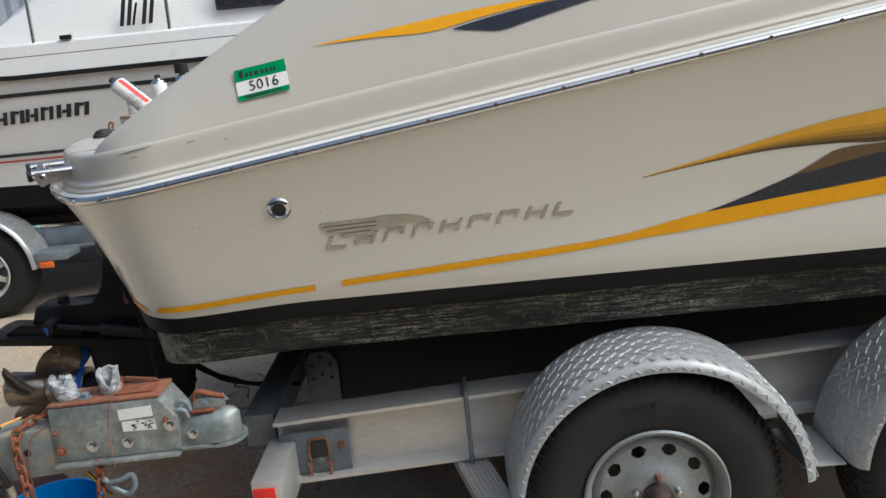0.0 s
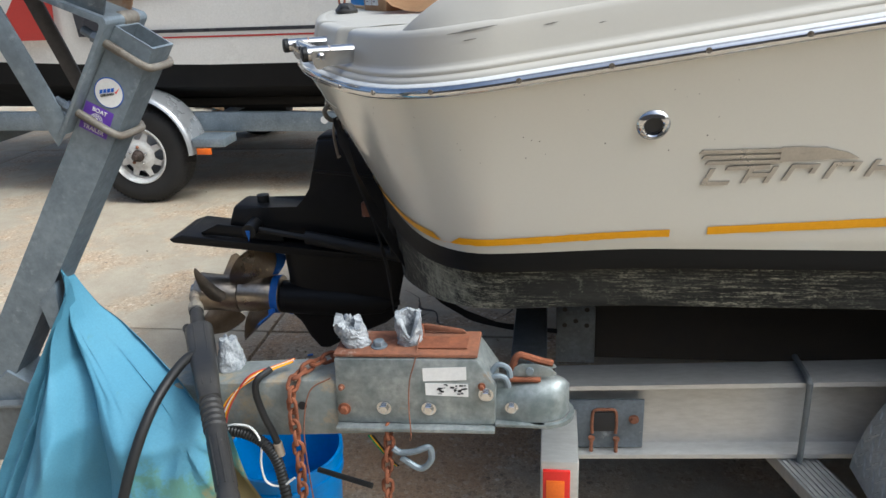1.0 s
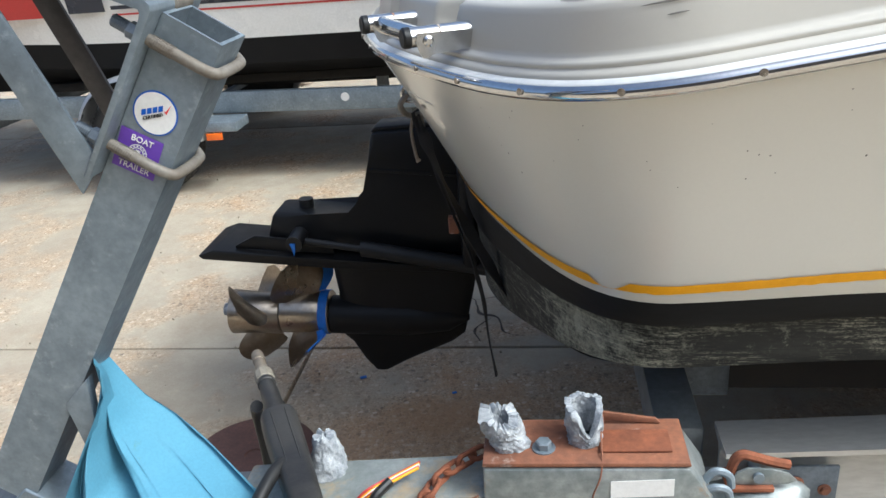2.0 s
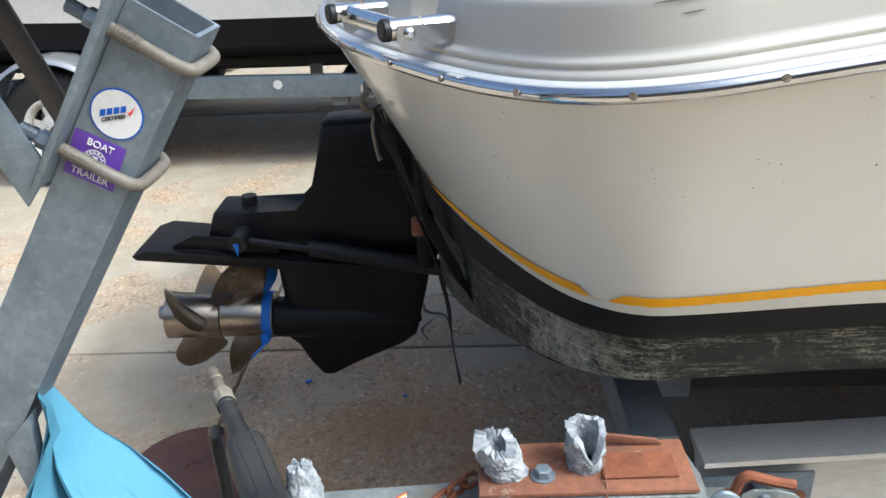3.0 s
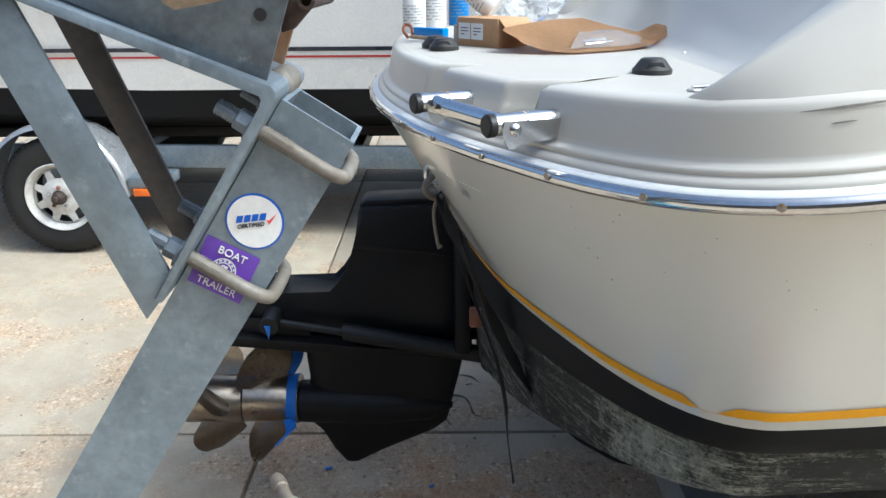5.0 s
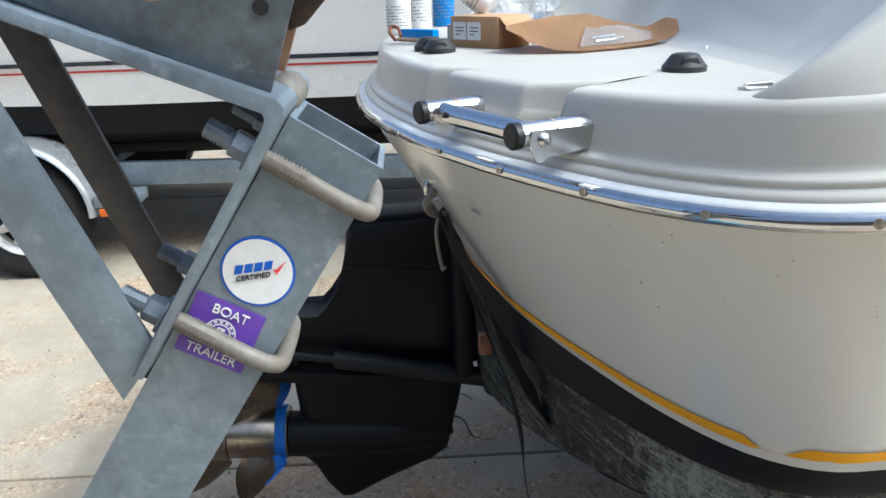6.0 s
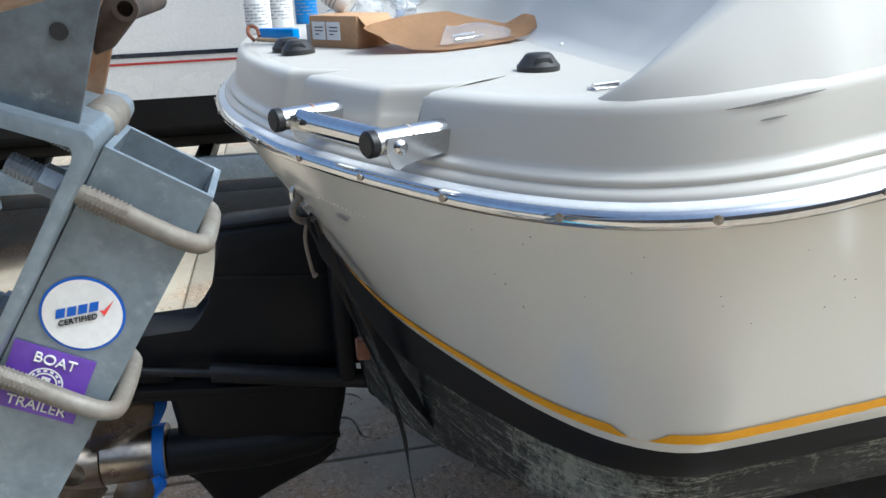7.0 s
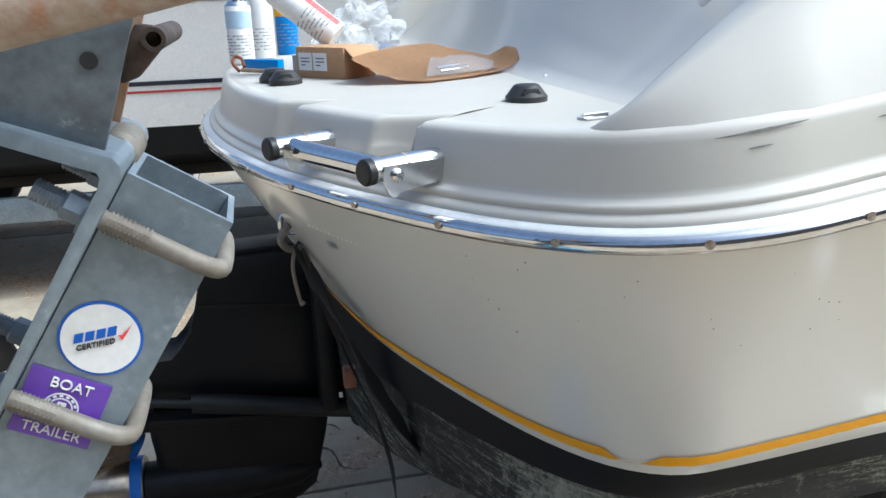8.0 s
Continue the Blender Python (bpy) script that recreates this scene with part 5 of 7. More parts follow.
    bar = part("spring_plate", prism_bm([(-0.945, 0.862), (-0.952, 0.872), (-0.94, 0.878), (-0.86, 0.866), (-0.852, 0.858)], 1.955, 1.960, 0.001), RUSTY, c)
    part("red_tube", tube_bm([(-0.942, 1.935, 0.856), (-0.942, 1.935, 0.886)], 0.005, 8), RUST, c)
    part("tie_wire", tube_bm(smooth_path([(-0.942, 1.93, 0.88), (-0.945, 1.86, 0.846), (-0.958, 1.855, 0.80), (-0.962, 1.852, 0.74), (-0.958, 1.838, 0.69), (-0.963, 1.85, 0.665)], 5), 0.0013, 6), RUSTY, c)
    part("stud", tube_bm([(-1.005, 1.90, 0.69), (-1.005, 1.90, 0.655)], 0.010, 10), GALV, c)
    part("chain_hook", tube_bm(smooth_path([(-1.0, 1.85, 0.645), (-0.985, 1.85, 0.635), (-0.955, 1.848, 0.640), (-0.925, 1.85, 0.650), (-0.922, 1.85, 0.62), (-0.945, 1.85, 0.598), (-0.985, 1.852, 0.622)], 6), 0.007, 8), GALV, c, "galvanised chain hook")
    return c


coupler()


# the stern drive
def stern_drive():
    d = thing("stern_drive", "black stern drive leg with twin propellers hung on the transom", "boat drive", (-1.35, 3.33, 0.5))
    yc = 3.33

    def slab(name, outline, half, bev, parent=d, label="", mat=DRIVE):
        return part(name, prism_bm(outline, yc - half, yc + half, bev), mat, parent, label)
    slab("upper_housing", [(-1.545, 0.975), (-1.56, 0.88), (-1.585, 0.79), (-1.60, 0.735), (-1.635, 0.70), (-1.78, 0.715), (-1.895, 0.725), (-1.93, 0.63), (-1.80, 0.60), (-1.20, 0.55), (-1.16, 0.62), (-1.20, 0.85), (-1.28, 0.985)], 0.075, 0.018)
    slab("cowl_edge", [(-1.56, 0.865), (-1.25, 0.835), (-1.25, 0.823), (-1.565, 0.853)], 0.079, 0.003)
    part("drive_cap", prism_bm([(-1.55, 0.970), (-1.27, 0.984), (-1.27, 1.0), (-1.53, 0.99)], yc - 0.055, yc + 0.055, 0.008), DRIVE, d)
    slab("anti_ventilation_plate", [(-2.155, 0.600), (-2.10, 0.618), (-1.7, 0.575), (-1.22, 0.535), (-1.22, 0.515), (-1.7, 0.545), (-2.14, 0.585)], 0.125, 0.005)
    part("plate_fin", prism_bm([(-2.03, 0.622), (-1.96, 0.655), (-1.70, 0.625), (-1.70, 0.585), (-2.03, 0.612)], yc - 0.10, yc - 0.088, 0.003), DRIVE, d)
    leg_rows = []
    for z, xa, xb, w in ((0.55, -1.74, -1.23, 0.055), (0.45, -1.735, -1.25, 0.05), (0.40, -1.73, -1.26, 0.045), (0.34, -1.735, -1.275, 0.045), (0.27, -1.745, -1.29, 0.04), (0.235, -1.735, -1.30, 0.022), (0.20, -1.70, -1.345, 0.013), (0.13, -1.665, -1.50, 0.010), (0.085, -1.63, -1.585, 0.007)):
        row = []
        for k in range(20):
            a = math.tau * k / 20
            row.append(Vector(((xa + xb) / 2 + (xb - xa) / 2 * math.copysign(abs(math.cos(a)) ** 0.7, math.cos(a)), yc + w * math.copysign(abs(math.sin(a)) ** 1.2, math.sin(a)), z)))
        leg_rows.append(row)
    part("gear_case", grid_bm(leg_rows, wrap=True, caps=True), DRIVE, d, "", 45)
    my = Matrix.Translation((-1.75, yc, 0.31)) @ Matrix.Rotation(radians(-88.0), 4, "Y")
    part("torpedo", lathe_bm([(0.02, 0.014), (0.067, 0.013), (0.068, -0.02), (0.068, -0.10), (0.068, -0.26), (0.05, -0.40), (0.01, -0.47)], my, 28), DRIVE, d, "", 50)
    for s in (-1, 1):
        y = yc + s * 0.125
        cyl = part("trim_cylinder", tube_bm([(-1.60, y, 0.612), (-1.59, y, 0.612), (-1.19, y, 0.535)], 0.026, 18), BLACK, d)
        part("ram", tube_bm([(-1.81, y, 0.648), (-1.59, y, 0.610)], 0.012, 12), BLACK, cyl)
        part("rod_eye", tube_bm([(-1.806, y - s * 0.035, 0.655), (-1.806, y + s * 0.045, 0.650)], 0.027, 18), BLACK, cyl)
        part("pivot_end", tube_bm([(-1.165, y - s * 0.02, 0.53), (-1.165, y + s * 0.04, 0.53)], 0.035, 18), BLACK, cyl)
        part("tape_tab", prism_bm([(-1.818, 0.655), (-1.800, 0.655), (-1.802, 0.635), (-1.808, 0.612), (-1.812, 0.632)], y + s * 0.046, y + s * 0.049, 0.0005), BLUE_TAPE, cyl, "scrap of blue masking tape")
    part("top_knob", tube_bm([(-1.80, yc, 0.70), (-1.80, yc, 0.745)], 0.024, 14), BLACK, d)
    # transom plate and bellows
    part("transom_plate", box_bm((-1.275, yc - 0.17, 0.55), (-1.225, yc + 0.17, 0.98), bevel=0.02), DRIVE, d)
    part("gimbal", box_bm((-1.26, yc - 0.12, 0.60), (-1.12, yc + 0.12, 0.93), bevel=0.02), DRIVE, d)

    def propeller(x, r, hub_r, hub_l, count, hand, phase, tape, broad=1.0):
        pr = part("propeller", lathe_bm([(hub_r * 0.4, 0.001), (hub_r * 0.97, 0), (hub_r, 0.002), (hub_r * 0.985, hub_l * 0.6), (hub_r * (1.0 if tape else 1.05), hub_l), (hub_r * 0.95, hub_l + 0.002), (hub_r * 0.90, hub_l - 0.03)], Matrix.Translation((x, yc, 0.320)) @ Matrix.Rotation(radians(-88), 4, "Y"), 32), PROP, d, "stainless propeller with cupped blades", 50)
        for k in range(count):
            rows = []
            n, m2 = 12, 9
            for i in range(n + 1):
                u = i / n
                rad = hub_r * 0.92 + (r - hub_r * 0.92) * u
                chord = broad * (1.15 + 0.85 * math.sin(min(u * 1.15, 1) * math.pi * 0.62)) * math.sqrt(max(1 - u ** 3.2, 0.0)) + 0.02
                row = []
                for j in range(m2 + 1):
                    v = j / m2 - 0.5
                    ang = phase + math.tau * k / count + hand * (v * chord * 0.62 + 0.30 * u * u)
                    axial = -hand * hand * (v * chord * 0.088) - 0.012 * u + 0.5 * hub_l + 0.02 * u * u
                    row.append(Vector((x - axial, yc + rad * math.sin(ang), 0.320 + rad * math.cos(ang) + 0.035 * axial)))
                rows.append(row)
            bm = grid_bm(rows)
            geom = bmesh.ops.solidify(bm, geom=list(bm.faces), thickness=0.0035)
            part("blade", bm, PROP, pr, "", 45)
            if tape and k in (0, 1, 2, 3):
                tr = [[r0[-1] + Vector((0.0035, 0, 0)), r0[-2].lerp(r0[-3], 0.5) + Vector((0.004, 0, 0))] for r0 in rows[1:-1]]
                tb = [[r0[-1] - Vector((0.0045, 0, 0)), r0[-2].lerp(r0[-3], 0.5) - Vector((0.0045, 0, 0))] for r0 in rows[1:-1]]
                ring = [[a[1], a[0], b[0], b[1]] for a, b in zip(tr, tb)]
                part("masking_tape", grid_bm(ring), BLUE_TAPE, pr, "blue masking tape along the blade edge", 0)
        if tape:
            part("masking_tape", lathe_bm([(hub_r + 0.0004, 0.004), (hub_r + 0.0016, 0.005), (hub_r + 0.0016, 0.034), (hub_r + 0.0004, 0.035)], Matrix.Translation((x, yc, 0.320)) @ Matrix.Rotation(radians(-88), 4, "Y"), 32), BLUE_TAPE, pr, "blue masking tape round the hub")
        return pr
    propeller(-1.765, 0.212, 0.077, 0.17, 3, 1, -0.30, True, 1.1)
    propeller(-1.940, 0.190, 0.076, 0.180, 3, -1, -0.80, False, 0.85)
    part("prop_nut", lathe_bm([(0.024, 0), (0.022, 0.028), (0.012, 0.032)], Matrix.Translation((-2.128, yc, 0.334)) @ Matrix.Rotation(radians(-88), 4, "Y"), 16), ANODE, d, "pale zinc propeller nut")
    return d


stern_drive()


# the boat beyond, on its own trailer
FY = 5.60


def far_boat():
    b = thing("far_motorboat", "white motorboat with black and red waterline stripes on a trailer", "boat", (-2.5, 6.8, 0.5))

    def row(z, y, bow):
        """One level: along the near side from the stern at the right to the bow at the left, and back along the far side."""
        pts = []
        for x in (2.6, 1.5, 0, -1.5, -3, -4, -4.8, -5.5, -6.1, -6.6, -7.0):
            f = 1.0 if x > -3.6 else max(1 - ((-3.6 - x) / (3.4 + bow)) ** 1.7, 0.0)
            pts.append(Vector((x, 6.85 - (6.85 - y) * f, z + 0.05 * max(-3.0 - x, 0) * (1 if z > 1.0 else 0.4))))
        return pts + [Vector((p.x, 2 * 6.85 - p.y, p.z)) for p in pts[::-1]]
    part("topside", grid_bm([row(0.965, FY + 0.10, 0.1), row(1.25, FY + 0.05, 0.3), row(1.72, FY - 0.02, 0.6)], wrap=True), GELCOAT_FAR, b, "white gelcoat topsides", 40)
    part("bottom", grid_bm([row(0.965, FY + 0.10, 0.1), row(0.80, FY + 0.16, 0.0), row(0.78, FY + 0.22, 0.0), row(0.46, 6.84, -0.3)], wrap=True), DARK_HULL, b, "black bottom paint")
    part("rub_strake", grid_bm([row(1.715, FY - 0.02, 0.6), row(1.713, FY - 0.05, 0.6), row(1.745, FY - 0.05, 0.6), row(1.747, FY - 0.02, 0.6)], wrap=True), BLACK, b, "black rubber strake")
    part("deck_side", grid_bm([row(1.747, FY - 0.015, 0.6), row(1.94, FY + 0.03, 0.6), row(1.955, FY + 0.05, 0.6), row(1.97, FY + 0.25, 0.6), row(1.99, 6.84, 0.6)], wrap=True), GELCOAT_FAR, b)
    rows = []
    for x, h in ((-3.55, 0.0), (-2.9, 0.55), (-1.2, 0.62), (0.8, 0.62), (1.4, 0.5)):
        rows.append([Vector((x, 6.85 + c * 0.95, 1.95 + h * (1 - abs(c) ** 6))) for c in (-1, -0.96, -0.85, -0.5, 0, 0.5, 0.85, 0.96, 1)])
    cab = part("cabin", grid_bm(rows, caps=True), GELCOAT_FAR, b)
    part("cabin_window", box_bm((-1.62, 5.885, 2.06), (-0.4, 5.90, 2.32), bevel=0.01), NAVY, cab, "dark cabin side window")

    def strip(name, z0, z1, x0, x1, mat, off=0.006):
        def yy(z):
            return FY + 0.10 - 0.05 * (z - 0.965) / 0.285 if z < 1.25 else FY + 0.05 - 0.07 * (z - 1.25) / 0.47
        bm = bmesh.new()
        vs = [bm.verts.new((x, yy(z) - off, z)) for x, z in ((x0, z0), (x1, z0), (x1, z1), (x0, z1))]
        bm.faces.new(vs)
        return part(name, bm, mat, b, "", 0)
    strip("stripe", 1.600, 1.628, -3.62, 2.6, INK)
    strip("stripe", 1.185, 1.208, -3.62, 2.6, NAVY)
    strip("stripe", 1.148, 1.160, -3.62, 2.6, RED)
    blk = strip("stripe", 1.175, 1.628, -3.9, -3.66, NAVY)
    bm = bmesh.new()
    for x0, mt in ((-4.42, 0),):
        vs = [bm.verts.new((x, y, z)) for x, y, z in ((-4.55, FY + 0.066, 1.16), (-4.08, FY + 0.066, 1.16), (-4.02, FY + 0.02, 1.45), (-4.30, FY + 0.02, 1.45))]
        bm.faces.new(vs)
    part("stripe", bm, RED, b, "", 0)
    # name drawn as plain slanted blocks
    xs = [(-3.50, 0.13), (-3.36, 0.10), (-3.245, 0.10), (-3.13, 0.11), (-3.02, 0.10), (-2.91, 0.10), (-2.795, 0.115), (-2.665, 0.115)]
    for i, (x, w) in enumerate(xs):
        bm = bmesh.new()
        z0, z1, s = 1.405 + 0.004 * i, 1.497 + 0.004 * i, 0.025
        y0, y1 = FY + 0.05 - 0.07 * (z0 - 1.25) / 0.47 - 0.007, FY + 0.05 - 0.07 * (z1 - 1.25) / 0.47 - 0.007
        for a, c in ((0, 0.3), (0.62, 0.92)):
            vs = [bm.verts.new(p) for p in ((x + a * w, y0, z0), (x + c * w, y0, z0), (x + c * w + s, y1, z1), (x + a * w + s, y1, z1))]
            bm.faces.new(vs)
        zt, yt = z0 + (z1 - z0) * (0.72 if i % 2 else 0.35), y0 + (y1 - y0) * (0.72 if i % 2 else 0.35)
        vs = [bm.verts.new(p) for p in ((x + 0.3 * w + s * 0.5, yt - 0.0005, zt), (x + 0.64 * w + s * 0.5, yt - 0.0005, zt), (x + 0.66 * w + s * 0.7, yt - 0.002, zt + 0.022), (x + 0.32 * w + s * 0.7, yt - 0.002, zt + 0.022))]
        bm.faces.new(vs)
        part("name_block", bm, INK, b, "", 0)
    for x, w, h in ((-2.33, 0.06, 0.19), (-2.24, 0.035, 0.15), (-2.17, 0.06, 0.19)):
        bm = bmesh.new()
        for k in range(2):
            vs = [bm.verts.new((x + dx + 0.05 * k * (w > 0.05), 5.885 - 0.002, z)) for dx, z in ((0, 2.02), (w * 0.5, 2.02), (w * 0.5 + 0.05, 2.02 + h), (0.05, 2.02 + h))]
            bm.faces.new(vs)
        part("name_block", bm, INK, cab, "", 0)
    rail = part("hand_rail", tube_bm([(-3.4, 5.66, 2.42), (-2.4, 5.66, 2.44), (-1.2, 5.66, 2.44)], 0.014, 10), STEEL, b)
    for x in (-3.2, -2.86, -1.9):
        part("stanchion", tube_bm([(x, 5.66, 1.95), (x + 0.02, 5.66, 2.43)], 0.013, 10), STEEL, rail)
    part("cleat", box_bm((-2.66, 5.62, 1.955), (-2.58, 5.65, 1.985), bevel=0.006), BLACK, b)
    part("deck_line", box_bm((-5.0, FY + 0.012, 1.862), (2.4, FY + 0.02, 1.868), bevel=0), GREY_PLASTIC, b)
    # trailer
    tr = thing("far_trailer", "galvanised tandem boat trailer under the far motorboat", "trailer", (-2.5, 6.8, 0))
    for y in (5.86, 7.8):
        part("frame_beam", box_bm((-6.5, y - 0.03, 0.462), (2.5, y + 0.03, 0.60), Matrix.Translation((0, 0, -0.03)) @ Matrix.Rotation(radians(0.8), 4, "Y"), 0.006), GALV, tr)
    for x in (-4.9, -1.9, -0.6, 1.6):
        part("crossmember", box_bm((x - 0.05, 5.86, 0.40), (x + 0.05, 7.8, 0.50), bevel=0.006), GALV_DARK, tr)
    for y in (6.25, 7.4):
        part("bunk", box_bm((-4.6, y - 0.06, 0.60), (2.4, y + 0.06, 0.66), bevel=0.008), STRAP, tr)
        for x in (-3.9, -2.1, -0.5, 1.4):
            part("bunk_bracket", box_bm((x - 0.04, y - 0.02, 0.42), (x + 0.04, y + 0.02, 0.61), bevel=0.004), GALV_DARK, tr)
    bm = lathe_bm([(0.028, -0.004), (0.028, 0.0)], Matrix.Translation((-2.27, 5.827, 0.548)) @ Euler((radians(90), 0, 0)).to_matrix().to_4x4(), 16)
    part("plug", bm, PAPER, tr)
    for x in (-3.585,):
        wheel_parts(tr, x, 5.60, 0.355, 0.355, 0.200, WHEEL_WHITE, 8, True, "white spoked steel wheel with rust stains")
        g = part("fender", arch_bm(x, 0.375, 0.425, 5.56, 5.82, -2, 182, 0.03), FENDER_SILVER, tr, "rounded silver steel mudguard", 40)
        part("step", box_bm((x + 0.425, 5.575, 0.415), (x + 0.66, 5.80, 0.475), bevel=0.004), GALV, g)
        part("marker_lamp", box_bm((x + 0.455, 5.562, 0.366), (x + 0.56, 5.577, 0.41), bevel=0.003), ORANGE, g, "amber marker lamp")
        part("axle", tube_bm([(x, 5.7, 0.355), (x, 8.0, 0.355)], 0.03, 10), GALV_DARK, tr)
        part("wheel", lathe_bm([(0.15, -0.1), (0.33, -0.1), (0.355, -0.06), (0.355, 0.06), (0.33, 0.1), (0.15, 0.1)], Matrix.Translation((x, 8.0, 0.355)) @ Euler((radians(90), 0, 0)).to_matrix().to_4x4(), 36), RUBBER, tr)


far_boat()


def reflection_wall():
    """A plain metal wall added unseen behind the camera to brown the chrome's reflections."""
    rows = [[], []]
    for i in range(200):
        x = -22 + 40 * i / 199
        for r, z in zip(rows, (0, 6.4)):
            r.append(Vector((x, -8 - 0.05 * (i % 2), z)))
    tagged(part("reflection_wall_south", grid_bm(rows), BROWN_WALL, None, "", 0), "added unseen brown corrugated metal wall that darkens reflections", "wall", kind="structure")


reflection_wall()


def sheds():
    sh = thing("boat_shed", "long pale blue-grey corrugated metal boat shed", "shed", (-4, 24, 0))
    rows = [[], []]
    for i in range(260):
        x = -30 + 52 * i / 259
        for r, z in zip(rows, (0, 5.5)):
            r.append(Vector((x, 22 + 0.05 * (i % 2), z)))
    part("wall", grid_bm(rows), SHED, sh, "", 0)
    part("roof", prism_bm([(-30, 5.5), (22, 5.5), (22, 5.7), (-30, 5.7)], 21.6, 34, 0), SHED, sh)


sheds()


# loose things by the tongue
TARP_FOLD = curve(((0, 0.0), (0.06, 0.022), (0.09, -0.012), (0.125, 0.020), (0.155, -0.030), (0.27, -0.052), (0.325, 0.024), (0.44, 0.048), (0.505, -0.022), (0.60, -0.058), (0.75, -0.044), (0.87, 0.0), (0.93, 0.030), (1.0, 0.008)))


def tarp():
    rows = []
    n, m = 120, 80
    for j in range(m + 1):
        v = j / m
        z = 1.050 - 0.80 * v
        left = lerp_table(((0, -1.640), (0.05, -1.641), (0.15, -1.679), (0.295, -1.735), (0.47, -1.816), (0.70, -1.911), (1.0, -2.03)), v)
        right = lerp_table(((0, -1.700), (0.08, -1.696), (0.18, -1.650), (0.28, -1.565), (0.34, -1.450), (0.43, -1.331), (0.52, -1.30), (0.63, -1.26), (1.0, -1.08)), v)
        back = lerp_table(((0, 0.085), (0.08, 0.15), (0.28, 0.14), (0.34, 0.07), (0.43, 0.0), (1.0, 0.0)), v)
        edge = 0.04 * max(0.0, 1 - v * 1.4)
        row = []
        for i in range(n + 1):
            u = i / n
            x = left + (right - left) * u
            w = right - left
            amp = min(1, v * 4 + 0.1)
            w0 = u + 0.035 * noise.noise((v * 2.5, u * 2, 4.0))
            pleat = TARP_FOLD(max(0.0, min(1.0, w0)))
            du, dv = (u - 0.84) * 1.1, v - 0.43
            dist, th = math.hypot(du, dv), math.atan2(dv, du)
            saw = abs(((th * 1.1 + 0.4 * noise.noise((dist * 3, th, 1.0))) % 1.0) * 2 - 1)
            pinch = 0.050 * (saw - 0.5) * min(dist / 0.13, 1) * math.exp(-dist / 0.22)
            crease = 0.034 * noise.noise((u * 2.6, v * 3.0, 2.0)) + 0.022 * abs(noise.noise((u * 4 + v * 3, v * 3.2, 7.0))) * v
            crease += amp * (0.016 * abs(noise.noise((u * 9 - v * 3, v * 5 + u * 2, 11.0))) + 0.008 * noise.noise((u * 18 + v * 3, v * 6, 5.0)))
            y = 1.800 + edge * (1 - u) + back * u ** 0.8 - 0.055 * math.sin(math.pi * min(u * 1.1, 1)) * v + amp * (pleat + pinch + crease) * (0.5 + 0.8 * v) - 0.05 * v
            row.append(Vector((x, min(y, 1.832 + edge + back), z - 0.02 * math.sin(u * 9) * v - 0.032 * (1 - u) * max(0.0, 1 - 3 * v))))
        rows.append(row)
    bm = grid_bm(rows)
    return tagged(part("tarp", bm, TARP, None, "", 50), "crumpled bright blue tarpaulin hung over the trailer tongue", "tarp")


tarp()


def bucket():
    b = thing("bucket", "blue plastic five gallon bucket under the tongue", "bucket", (-1.40, 2.24, 0.0))
    m = Matrix.Translation((-1.385, 2.22, 0.0))
    part("shell", lathe_bm([(0.125, 0.0), (0.132, 0.02), (0.145, 0.30), (0.152, 0.302), (0.152, 0.325), (0.147, 0.327), (0.148, 0.35), (0.155, 0.352), (0.155, 0.372), (0.146, 0.372), (0.140, 0.30), (0.12, 0.02), (0.01, 0.018)], m, 48), BLUE_PLASTIC, b, "", 40)
    return b


bucket()


def rusty_disc():
    tagged(part("steel_disc", lathe_bm([(0.205, 0.0), (0.208, 0.004), (0.205, 0.012), (0.03, 0.013), (0.028, 0.008)], Matrix.Translation((-1.97, 2.93, 0.0)), 56), surface("stained_disc", (0.16, 0.075, 0.055), (0.07, 0.045, 0.04), 0.6, 0.2, coarse=7, fine=90, amount=0.8, grain=0.2, spots=(0.05, 0.09, 0.22), spot_lo=0.68, spot_hi=0.74, spot_scale=9), None), "brown rusty steel disc lying on the concrete", "disc")


rusty_disc()


# fittings of the cruiser
def side_frame(x, z, off=0.001):
    """A frame on the starboard side: local x forward, y up the side, z outwards."""
    p = side_at(x, z, off)
    a = (side_at(x + 0.02, z, off) - side_at(x - 0.02, z, off)).normalized()
    b = (side_at(x, z + 0.02, off) - side_at(x, z - 0.02, off)).normalized()
    n = a.cross(b).normalized()
    b = n.cross(a)
    return Matrix(((a.x, b.x, n.x, p.x), (a.y, b.y, n.y, p.y), (a.z, b.z, n.z, p.z), (0, 0, 0, 1)))


def flat_shape(bm, pts, m, depth=0.003):
    lo = [bm.verts.new(m @ Vector((x, y, 0))) for x, y in pts]
    hi = [bm.verts.new(m @ Vector((x, y, depth))) for x, y in pts]
    n = len(pts)
    bm.faces.new(hi)
    for i in range(n):
        bm.faces.new((lo[i], lo[(i + 1) % n], hi[(i + 1) % n], hi[i]))


